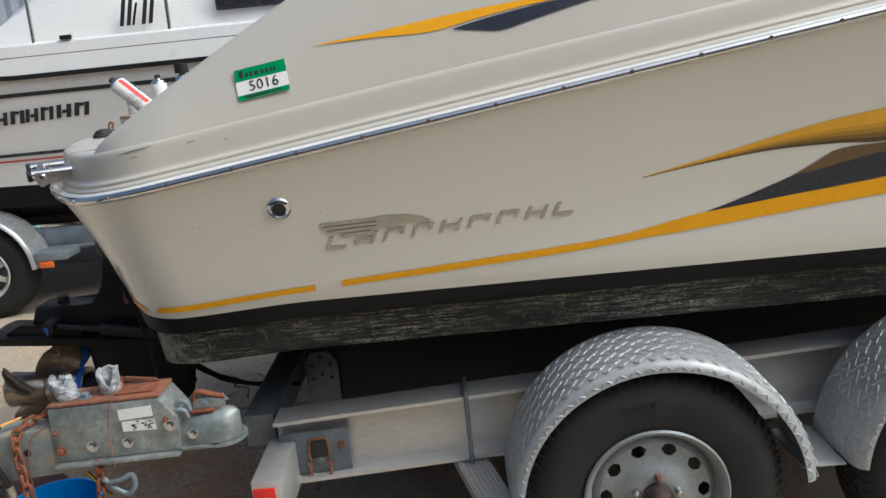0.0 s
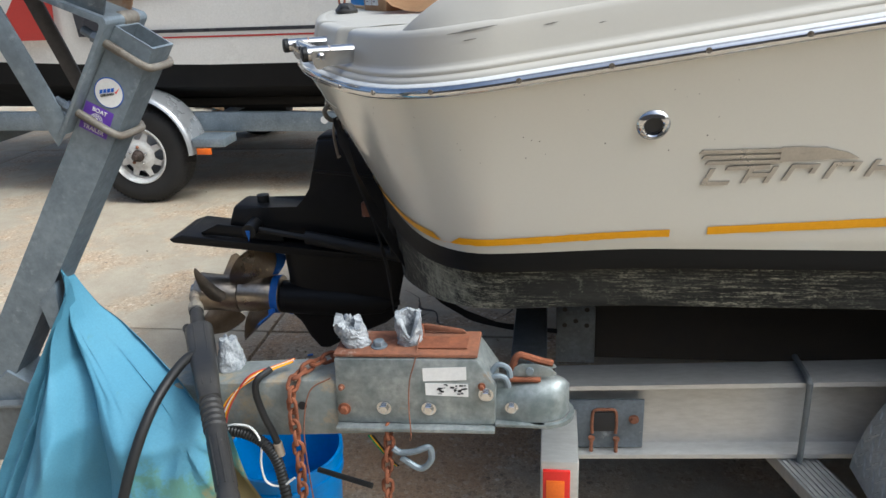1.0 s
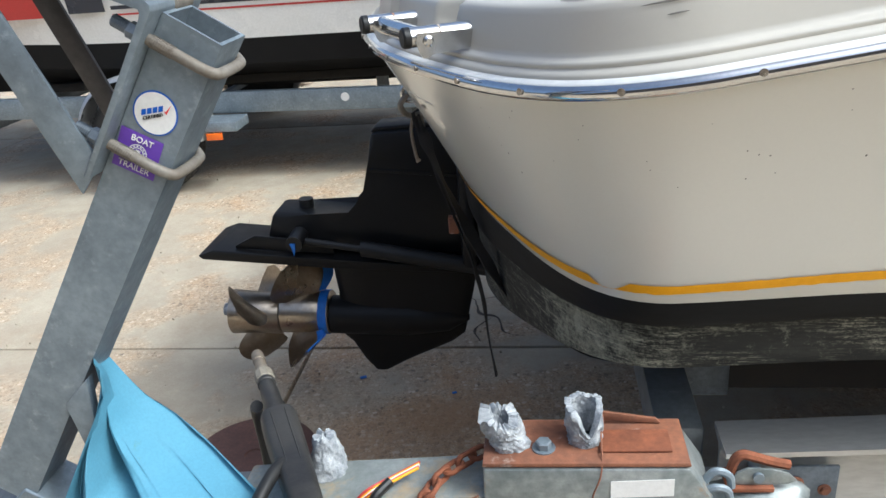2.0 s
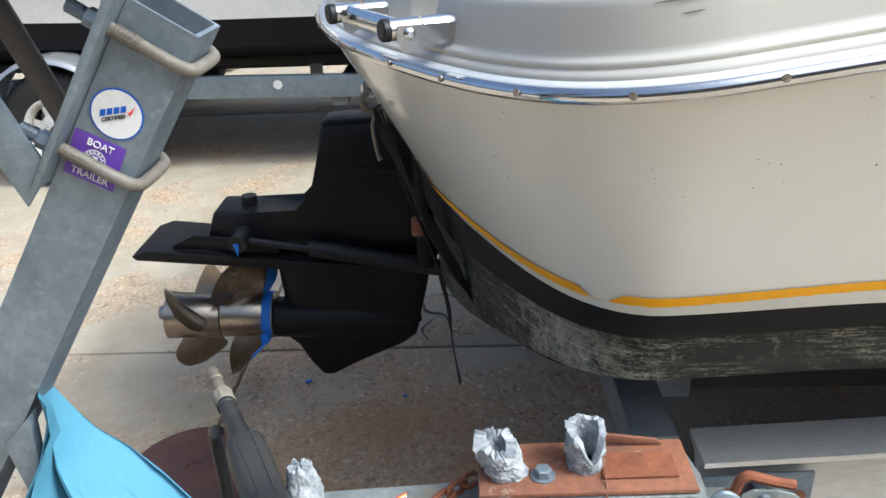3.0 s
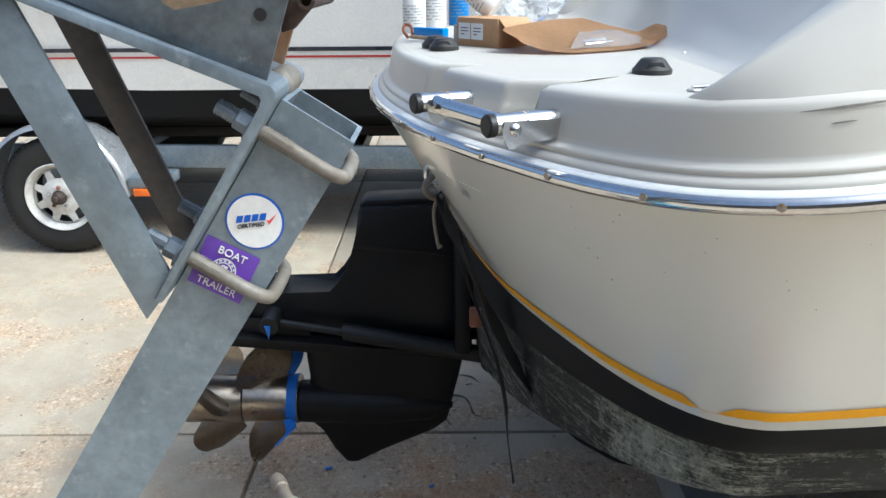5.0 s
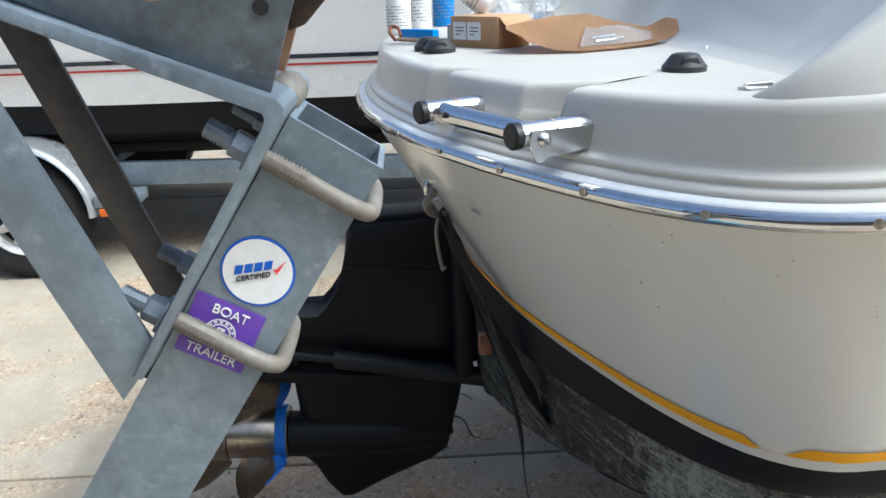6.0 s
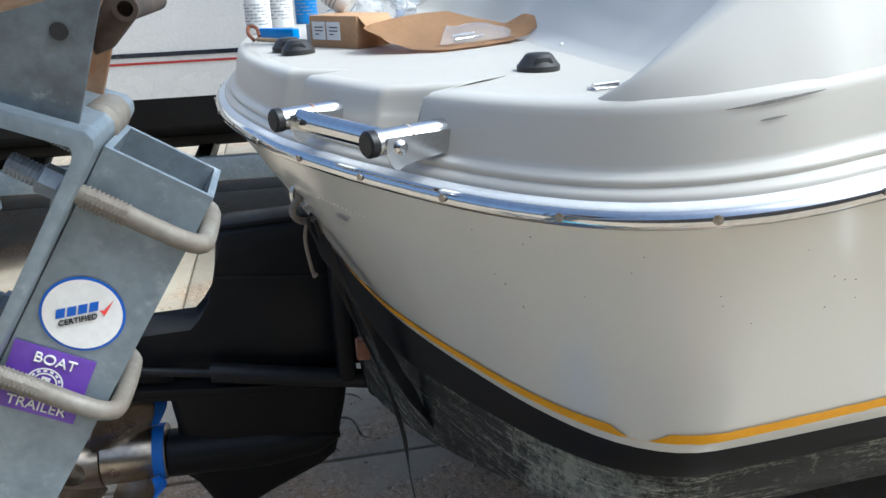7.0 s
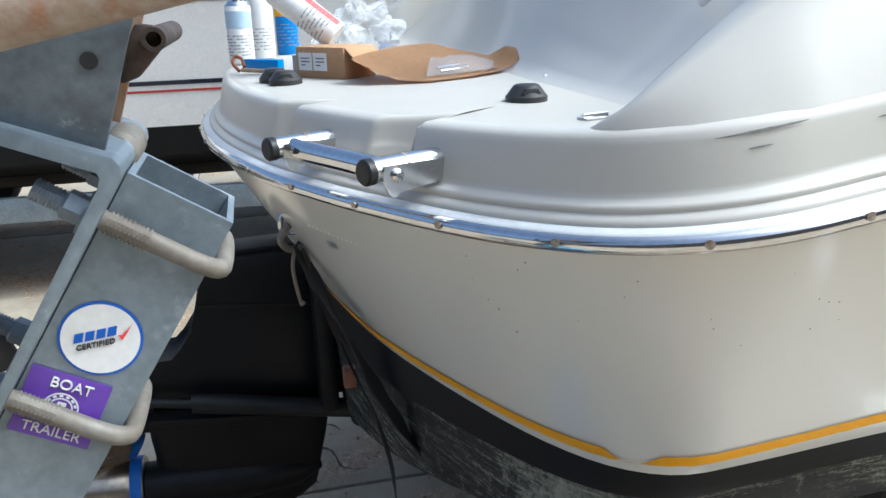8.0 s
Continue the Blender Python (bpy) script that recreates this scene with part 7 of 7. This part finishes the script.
# loose things on and about the tongue
def spray_gun():
    g = thing("pressure_washer_gun", "worn black pressure washer gun resting on the trailer tongue", "washer gun", (-1.4, 1.85, 0.79))
    ax = [Vector((-1.588, 2.25, 0.800)), Vector((-1.35, 1.79, 0.812)), Vector((-1.10, 1.33, 0.70))]
    d = (ax[1] - ax[0]).normalized()
    d2 = (ax[2] - ax[1]).normalized()

    def at(s):
        return ax[0] + d * s if s < 0.518 else ax[1] + d2 * (s - 0.518)
    part("nozzle", tube_bm([at(s) for s in (0, 0.01, 0.03, 0.032, 0.075, 0.08)], [0.0115, 0.0125, 0.0125, 0.0105, 0.0115, 0.012], 14), surface("worn_brass", (0.32, 0.27, 0.20), (0.2, 0.16, 0.12), 0.6, 0.4, coarse=20, fine=120, amount=0.8, grain=0.3), g, "grimy brass nozzle")
    part("coupling_nut", tube_bm([at(s) for s in (0.08, 0.082, 0.10, 0.112, 0.115)], [0.014, 0.0175, 0.0185, 0.0175, 0.014], 10), surface("dirty_plastic", (0.33, 0.29, 0.22), (0.18, 0.16, 0.13), 0.7, coarse=20, fine=90, amount=0.8, grain=0.2), g)
    part("lance", tube_bm([at(s) for s in (0.115, 0.125, 0.127, 0.15, 0.152, 0.205, 0.21, 0.27)], [0.0165, 0.0170, 0.0148, 0.0148, 0.0165, 0.0175, 0.0195, 0.0200], 16), GREY_PLASTIC, g)
    rows = []
    a, b = frame_for(d)
    for s, w, h in ((0.245, 0.018, 0.019), (0.250, 0.0265, 0.028), (0.265, 0.0305, 0.031), (0.32, 0.0305, 0.031), (0.38, 0.0285, 0.030), (0.46, 0.0255, 0.027), (0.54, 0.0225, 0.023), (0.57, 0.0205, 0.021)):
        c = at(s)
        rows.append([c + a * w * math.copysign(abs(math.cos(t)) ** 0.45, math.cos(t)) + b * h * math.copysign(abs(math.sin(t)) ** 0.45, math.sin(t)) for t in [math.tau * k / 24 for k in range(24)]])
    body = part("body", grid_bm(rows, wrap=True, caps=True), GREY_PLASTIC, g, "scuffed black plastic body", 30)
    for sa in (-1, 1):
        part("mould_seam", tube_bm([at(0.268) + a * sa * 0.012 + b * 0.031, at(0.38) + a * sa * 0.011 + b * 0.030, at(0.54) + a * sa * 0.008 + b * 0.023], 0.0012, 6), GREY_PLASTIC, body)
        part("mould_seam", tube_bm([at(0.268) - a * sa * 0.012 - b * 0.031, at(0.38) - a * sa * 0.011 - b * 0.030, at(0.54) - a * sa * 0.008 - b * 0.023], 0.0012, 6), GREY_PLASTIC, body)
    ss = [0.566 + 0.004 * k for k in range(22)]
    part("collar", tube_bm([at(s) for s in ss], [0.0222 if (k // 2) % 2 else 0.0200 for k in range(22)], 20), GREY_PLASTIC, g, "ribbed collar", 25)
    grip = part("grip", tube_bm([at(s) for s in (0.65, 0.67, 0.74, 0.80, 0.805, 0.95)], [0.0200, 0.0190, 0.0180, 0.0180, 0.0195, 0.0195], 18), GREY_PLASTIC, g)
    a2, b2 = frame_for(d2)
    for q in range(8):
        w = a2 * math.cos(q * math.tau / 8) + b2 * math.sin(q * math.tau / 8)
        part("grip_rib", tube_bm([at(0.67) + w * 0.0185, at(0.74) + w * 0.0176, at(0.79) + w * 0.0175], 0.0018, 6), GREY_PLASTIC, grip)
    h = thing("black_hose", "stiff black rubber hose from the washer gun to the ground", "hose", (-1.6, 2.2, 0))
    part("tube", tube_bm(smooth_path([(-1.545, 2.11, 0.775), (-1.575, 2.17, 0.72), (-1.585, 2.20, 0.60), (-1.588, 2.20, 0.35), (-1.60, 2.21, 0.12), (-1.66, 2.28, 0.02), (-1.80, 2.40, 0.013), (-2.2, 2.3, 0.013), (-2.9, 2.1, 0.013)], 8), 0.0115, 12), BLACK, h)
    h2 = thing("black_hose", "black rubber hose hanging over the blue tarpaulin", "hose", (-1.5, 1.75, 0))
    part("tube", tube_bm(smooth_path([(-1.405, 1.93, 0.815), (-1.425, 1.86, 0.83), (-1.447, 1.755, 0.79), (-1.472, 1.680, 0.70), (-1.500, 1.640, 0.58), (-1.525, 1.625, 0.42), (-1.54, 1.62, 0.2), (-1.52, 1.62, 0.03), (-1.40, 1.45, 0.012), (-1.0, 1.3, 0.012)], 8), 0.0105, 12), BLACK, h2)


spray_gun()


def chain(name, label, pts, link=0.033, r=0.0042, material=RUST):
    c = thing(name, label, "chain", pts[-1])
    path = smooth_path(pts, 24)
    acc, last, k = 0.0, path[0], 0
    for a, b in zip(path, path[1:]):
        acc += (b - a).length
        if acc >= link * 0.72:
            acc = 0
            d = (b - last).normalized()
            mid = (b + last) / 2
            s1, s2 = frame_for(d, Vector((0.2, 1, 0.1)))
            s = s1 if k % 2 else s2
            s = (s + 0.25 * (s2 if k % 2 else s1) * math.sin(k * 2.1)).normalized()
            hl, hw = link * 0.5, link * 0.30
            loop = []
            for t in range(14):
                w = math.tau * t / 14
                loop.append(mid + d * (math.copysign(hl - hw, math.cos(w)) * (1 if abs(math.cos(w)) > 0.2 else 0) + hw * math.cos(w)) + s * hw * math.sin(w))
            part("link", tube_bm(loop, r, 7, True), material, c, "", 50)
            last = b
            k += 1
    return c


chain("safety_chain", "rust-coated safety chain draped over the trailer tongue", [(-1.115, 1.955, 0.806), (-1.150, 1.925, 0.806), (-1.185, 1.885, 0.802), (-1.200, 1.853, 0.785), (-1.205, 1.850, 0.72), (-1.202, 1.850, 0.62), (-1.206, 1.852, 0.50), (-1.215, 1.852, 0.36), (-1.20, 1.852, 0.24)])
chain("safety_chain", "rusty safety chain hanging below the coupler", [(-1.010, 1.862, 0.69), (-1.008, 1.858, 0.655), (-1.015, 1.852, 0.60), (-1.018, 1.852, 0.50), (-1.02, 1.852, 0.38), (-1.02, 1.852, 0.24)])


def wires():
    w = thing("trailer_wiring", "bundle of coloured trailer wires and black conduit on the tongue", "wiring", (-1.3, 1.86, 0.7))
    for k, mat in enumerate((YELLOW, RED, WHITE_WIRE, YELLOW, RED)):
        o = 0.0035 * k
        part("wire", tube_bm(smooth_path([(-1.375 + o, 1.852, 0.655), (-1.362 + o, 1.851, 0.71), (-1.335 + o, 1.853, 0.752 + o * 0.6), (-1.29, 1.862, 0.787 + o * 0.8), (-1.25, 1.885 + o, 0.800), (-1.215, 1.91 + o, 0.805)], 6), 0.0022, 6), mat, w)
    part("black_cable", tube_bm(smooth_path([(-1.255, 1.885, 0.800), (-1.275, 1.858, 0.79), (-1.280, 1.853, 0.76), (-1.268, 1.850, 0.71), (-1.252, 1.850, 0.665), (-1.245, 1.85, 0.63)], 6), 0.0075, 10), BLACK, w)
    part("ferrule", tube_bm([(-1.247, 1.85, 0.645), (-1.243, 1.85, 0.615)], 0.010, 12), ROPE_FRAY, w)
    path = smooth_path([(-1.40, 1.850, 0.668), (-1.35, 1.848, 0.672), (-1.305, 1.846, 0.664), (-1.270, 1.845, 0.64), (-1.250, 1.845, 0.60), (-1.242, 1.845, 0.54), (-1.24, 1.846, 0.46), (-1.25, 1.85, 0.36)], 14)
    part("conduit", tube_bm(path, [0.0125 if k % 2 else 0.0105 for k in range(len(path))], 12), BLACK, w, "corrugated black conduit")
    part("white_wire", tube_bm(smooth_path([(-1.37, 1.85, 0.675), (-1.33, 1.843, 0.69), (-1.295, 1.840, 0.685), (-1.278, 1.838, 0.65), (-1.283, 1.836, 0.60), (-1.276, 1.836, 0.555), (-1.245, 1.838, 0.545), (-1.215, 1.842, 0.565)], 8), 0.0024, 6), WHITE_WIRE, w)
    part("thin_wire", tube_bm(smooth_path([(-1.12, 1.857, 0.80), (-1.165, 1.857, 0.77), (-1.185, 1.857, 0.70), (-1.19, 1.857, 0.62), (-1.185, 1.856, 0.50)], 6), 0.0014, 6), RUSTY, w)
    for k, mat in enumerate((GREEN_INK, YELLOW, BLACK)):
        part("wire", tube_bm(smooth_path([(-1.055 + 0.004 * k, 1.87, 0.66), (-1.035 + 0.004 * k, 1.866, 0.635), (-1.01 + 0.003 * k, 1.865, 0.60), (-1.0 + 0.003 * k, 1.865, 0.59)], 5), 0.002, 6), mat, w)
    part("hole", lathe_bm([(0.0095, 0), (0.0095, 0.001)], Matrix.Translation((-1.189, 1.8675, 0.727)) @ Euler((radians(90), 0, 0)).to_matrix().to_4x4(), 18), INK, w)
    tagged(part("spring_rod", tube_bm([(-1.24, 2.06, 0.424), (-1.10, 2.03, 0.407)], 0.007, 10), GREY_PLASTIC), "short grey steel rod beside the bucket", "rod")


wires()


def anode(name, at, r0, r1, h, cut, seed, lean=0.0, jag=0.2, bore=0.62):
    """A corroded zinc lump: a ragged hollow cone, with a gap in its wall where it has been eaten away."""
    rows = []
    n, m = 72, 26
    for inner in (0, 1):
        for j in range(m + 1):
            v = j / m if not inner else 1 - j / m
            row = []
            for i in range(n):
                a = math.tau * i / n
                top = h * (1 + jag * noise.noise((math.cos(a) * 2.0, math.sin(a) * 1.25, seed)) + 0.3 * jag * noise.noise((math.cos(a) * 6.0, math.sin(a) * 6.0, seed + 5)) - cut * math.exp(-((math.atan2(math.sin(a + 1.35), math.cos(a + 1.35))) / 0.55) ** 2))
                ca, sa = math.cos(a), math.sin(a)
                r = (r0 + (r1 - r0) * v) * (1 + 0.16 * noise.noise((ca * 1.5, sa * 1.5 + v * 3, seed + 3)) + 0.09 * noise.noise((ca * 4, sa * 4 + v * 9, seed)) + 0.07 * noise.noise((ca * 9, sa * 9 + v * 20, seed)))
                if inner:
                    r *= bore
                row.append(Vector((at[0] + r * math.cos(a) + lean * v * h, at[1] + r * math.sin(a), at[2] + top * v)))
            rows.append(row)
    tagged(part("zinc_anode", grid_bm(rows, wrap=True, caps=True), ANODE, None, "", 50), {1: "pale corroded zinc lump with a jagged top on the coupler", 2: "hollow corroded zinc ring open on one side on the coupler", 3: "pale corroded zinc cone standing on the tongue"}[seed], "zinc anode", "spent zinc anodes")


anode("a", (-1.074, 1.912, 0.853), 0.028, 0.029, 0.048, 0.10, 1, -0.30, 0.55, 0.5)
anode("b", (-0.966, 1.922, 0.855), 0.026, 0.029, 0.060, 0.62, 2, 0.0, 0.12, 0.66)
anode("c", (-1.368, 1.945, 0.772), 0.033, 0.017, 0.066, 0.0, 3, 0.0, 0.15, 0.25)


def far_clutter():
    p = thing("timber_stack", "sunlit stack of raw timber boards on the ground", "timber", (-4.6, 9.4, 0))
    for k in range(5):
        part("board", box_bm((-0.9, -0.09, 0), (0.9, 0.09, 0.035), Matrix.Translation((-4.4 + 0.1 * k, 9.2 + 0.2 * k, 0.03 + 0.04 * (k % 3))) @ Matrix.Rotation(0.35 * (k - 2), 4, "Z"), 0.004), WOOD, p)
    s = thing("sawhorse", "pale blue metal sawhorse beside the timber", "sawhorse", (-4.9, 9.5, 0))
    for x, dx in ((-5.1, -0.1), (-4.75, 0.1)):
        for y in (9.35, 9.75):
            part("leg", tube_bm([(x + dx, y, 0), (x, 9.55, 0.55)], 0.03, 10), PALE_BLUE, s)
    part("beam", box_bm((-5.15, 9.5, 0.53), (-4.7, 9.6, 0.6), bevel=0.004), PALE_BLUE, s)


far_clutter()


def litter():
    """Crumbs of blue tape, leaves and pebbles on the slabs."""
    bm = bmesh.new()
    for x, y, s in ((-1.704, 3.40, 0.012), (-1.60, 2.75, 0.010), (-1.95, 2.80, 0.02), (-1.35, 3.30, 0.008), (-1.70, 3.62, 0.006)):
        add_box(bm, (-s, -s * 0.5, 0.0), (s, s * 0.5, 0.004), Matrix.Translation((x, y, 0.0015)) @ Matrix.Rotation(x * 9, 4, "Z"))
    tagged(part("tape_scrap", bm, BLUE_TAPE, None, "", 0), "torn crumbs of blue masking tape on the concrete", "litter", kind="stuff")
    bm = bmesh.new()
    for k in range(900):
        x, y = random.uniform(-4.5, 0.5), random.uniform(2.4, 6.0)
        if random.random() > math.exp(-((y - 3.25) / 1.1) ** 2 - ((x + 1.5) / 1.6) ** 2) * 0.9 + 0.15:
            continue
        s = random.uniform(0.003, 0.010)
        mm = Matrix.Translation((x, y, s * 0.25)) @ Euler((random.random() * 3, random.random() * 3, random.random() * 3)).to_matrix().to_4x4()
        vs = [bm.verts.new(mm @ (Vector(p) * s * random.uniform(0.6, 1.0))) for p in ((1, 0, 0), (-1, 0, 0), (0, 1, 0), (0, -1, 0), (0, 0, 0.6), (0, 0, -0.6))]
        for f in ((0, 2, 4), (2, 1, 4), (1, 3, 4), (3, 0, 4), (2, 0, 5), (1, 2, 5), (3, 1, 5), (0, 3, 5)):
            bm.faces.new([vs[i] for i in f])
    tagged(part("pebbles", bm, CONCRETE, None, "", 0), "loose pebbles and grit scattered on the worn concrete", "gravel", kind="stuff")


litter()


# graphics and marks on the cruiser's upper works
def coaming_band(lower, upper, x0, x1, material, n=40, off=0.002, shift=0.03):
    rows = [[], []]
    for i in range(n + 1):
        x = x0 + (x1 - x0) * i / n
        lo = lower(x)
        rows[0].append(coaming_at(x + shift, lo, off))
        rows[1].append(coaming_at(x + shift, max(upper(x), lo + 0.0004), off))
    return part("stripe", grid_bm(rows), material, BOAT, "", 60)


coaming_band(curve(((-0.385, 1.6655), (-0.23, 1.6705), (-0.08, 1.671), (0.05, 1.694), (0.19, 1.714), (0.6, 1.752), (1.2, 1.80))),
             curve(((-0.385, 1.666), (-0.23, 1.683), (-0.08, 1.702), (0.05, 1.716), (0.18, 1.727), (0.6, 1.775), (1.2, 1.84))), -0.384, 1.2, YELLOW, 60)
coaming_band(curve(((-0.028, 1.6712), (0.03, 1.664), (0.092, 1.657), (0.172, 1.675), (0.317, 1.707), (0.5, 1.735))),
             curve(((-0.028, 1.6718), (0.05, 1.688), (0.148, 1.704), (0.20, 1.7115), (0.317, 1.722), (0.5, 1.738))), -0.027, 0.5, NAVY, 40, 0.0026)


def service_sticker():
    o = coaming_at(-0.490, 1.594, 0.0025)
    along = coaming_at(-0.450, 1.594, 0.0025) - coaming_at(-0.530, 1.594, 0.0025)
    up = coaming_at(-0.490, 1.634, 0.0025) - coaming_at(-0.490, 1.554, 0.0025)
    n = along.cross(up).normalized()
    o += n * 0.0015
    a = Vector((0.143, -0.026, 0.028))
    a = (a - n * a.dot(n)).normalized()
    u = n.cross(a)
    m = Matrix(((a.x, u.x, n.x, o.x), (a.y, u.y, n.y, o.y), (a.z, u.z, n.z, o.z), (0, 0, 0, 1)))
    bm = bmesh.new()
    add_box(bm, (-0.068, -0.041, -0.001), (0.068, 0.041, 0.0), m)
    s = part("service_sticker", bm, PAPER, BOAT, "green and white yard sticker", 0)
    for z0, z1 in ((0.009, 0.041), (-0.041, -0.028)):
        bm = bmesh.new()
        add_box(bm, (-0.068, z0, 0.0003), (0.068, z1, 0.0008), m)
        part("green_band", bm, GREEN_INK, s, "", 0)
    words_on("word", "5016", 0.027, m @ Matrix.Translation((0.004, -0.0095, 0.0008)), INK, s, 0.0, 1.08)
    words_on("word", "TENDER SERVICE 2022", 0.0072, m @ Matrix.Translation((0.0, -0.0350, 0.0012)), INK, s)
    # the yard's name as plain bars
    bm = bmesh.new()
    x = -0.056
    for w, h in ((0.017, 0.024), (0.011, 0.014), (0.012, 0.016), (0.018, 0.014), (0.012, 0.014), (0.012, 0.014), (0.009, 0.014), (0.008, 0.014)):
        add_box(bm, (x, 0.017, 0.001), (x + w * 0.62, 0.017 + h * 0.78, 0.0014), m)
        x += w
    part("name_bar", bm, INK, s, "", 0)


service_sticker()


def deck_scrape():
    """The long dark scrape and small scuffs on the deck edge."""
    mat = surface("scrape", (0.13, 0.12, 0.10), (0.30, 0.28, 0.25), 0.8, coarse=60, fine=300, amount=0.8, grain=0.3)
    for x0, x1, dz, h in ((-0.885, -0.785, 0.0985, 0.0021), (-0.853, -0.825, 0.083, 0.0014), (-0.70, -0.672, 0.088, 0.0014), (-0.60, -0.585, 0.075, 0.001)):
        bm = bmesh.new()
        up, dn = [], []
        n = 18
        for i in range(n + 1):
            x = x0 + (x1 - x0) * i / n
            w = h * (0.15 + math.sin(math.pi * i / n)) * (0.7 + 0.6 * abs(noise.noise((x * 90, 2, 5))))
            q = side_q(x, 1.0)
            if q < 1:
                lo, hi = 0.5, 1.0
                for _ in range(22):
                    q = (lo + hi) / 2
                    lo, hi = (q, hi) if hull_point(q, 1.0, -0.042).x < x else (lo, q)
            for row, s in ((up, 1), (dn, -1)):
                ins = 0.037 + (dz + s * w - 0.07) * 0.214 - 0.0016
                p = hull_point(q, 1.0, -ins)
                p.z = rail_z(p.x) + dz + s * w + 0.04 * (x - x0)
                row.append(bm.verts.new(p))
        for i in range(n):
            bm.faces.new((dn[i], dn[i + 1], up[i + 1], up[i]))
        part("scrape", bm, mat, BOAT, "dark scrape in the gelcoat", 0)


deck_scrape()


def wall_fittings():
    m = Matrix.Translation((-0.672, 2.44, 1.585)) @ Vector((-0.85, 0, 0.5)).to_track_quat("Z", "Y").to_matrix().to_4x4()
    f = part("wall_fitting", lathe_bm([(0.017, 0), (0.016, 0.005), (0.011, 0.008), (0.006, 0.009)], m, 20), WHITE_WIRE, BOAT, "small white wall fitting")
    part("screw", lathe_bm([(0.006, 0.008), (0.005, 0.011)], m, 12), STEEL, f)
    m = Matrix.Translation((-0.688, 3.52, 1.60)) @ Vector((-0.85, 0, 0.5)).to_track_quat("Z", "Y").to_matrix().to_4x4()
    f = part("shower_recess", lathe_bm([(0.05, 0), (0.049, 0.006), (0.03, 0.008), (0.028, 0.003)], m, 28), WHITE_WIRE, BOAT, "round white recess")
    part("screw", lathe_bm([(0.026, 0.002), (0.024, 0.004)], m, 20), GREY_PLASTIC, f)


wall_fittings()


# ground wear: a broken patch and hairline cracks beside the joint
def crack(pts, w):
    bm = bmesh.new()
    path = smooth_path([(x, y, 0.0) for x, y in pts], 7)
    rows = []
    for k, p in enumerate(path):
        d = (path[min(k + 1, len(path) - 1)] - path[max(k - 1, 0)]).normalized()
        n = Vector((-d.y, d.x, 0))
        ww = w * (0.35 + 0.9 * abs(noise.noise((p.x * 14, p.y * 14, 2)))) * math.sin(math.pi * (k + 0.6) / (len(path) + 0.2))
        j = n * 0.5 * w * noise.noise((p.x * 30, p.y * 30, 6))
        rows.append([p + n * ww + j + Vector((0, 0, 0.0015)), p - n * ww + j + Vector((0, 0, 0.0015))])
    tagged(part("crack", grid_bm(rows), CRACK, None, "", 0), "dark crack in the worn concrete slab", "crack", "slab cracks", "structure")


CRACK = surface("crack_dirt", (0.13, 0.105, 0.08), (0.06, 0.05, 0.04), 0.95, coarse=20, fine=120, amount=0.7, grain=0.6)
crack(((-1.42, 4.12), (-1.33, 4.02), (-1.30, 3.90), (-1.22, 3.86), (-1.19, 3.74), (-1.10, 3.70)), 0.011)
crack(((-1.33, 4.02), (-1.22, 4.05), (-1.16, 3.98)), 0.006)
crack(((-1.25, 3.86), (-1.31, 3.76), (-1.28, 3.66)), 0.008)
crack(((-2.75, 5.10), (-2.70, 4.96), (-2.62, 4.93), (-2.60, 4.80), (-2.52, 4.74)), 0.006)
crack(((-2.55, 5.02), (-2.66, 4.95), (-2.70, 4.84)), 0.005)
crack(((-0.75, 4.4), (-0.9, 4.1), (-0.86, 3.9), (-1.0, 3.72)), 0.007)
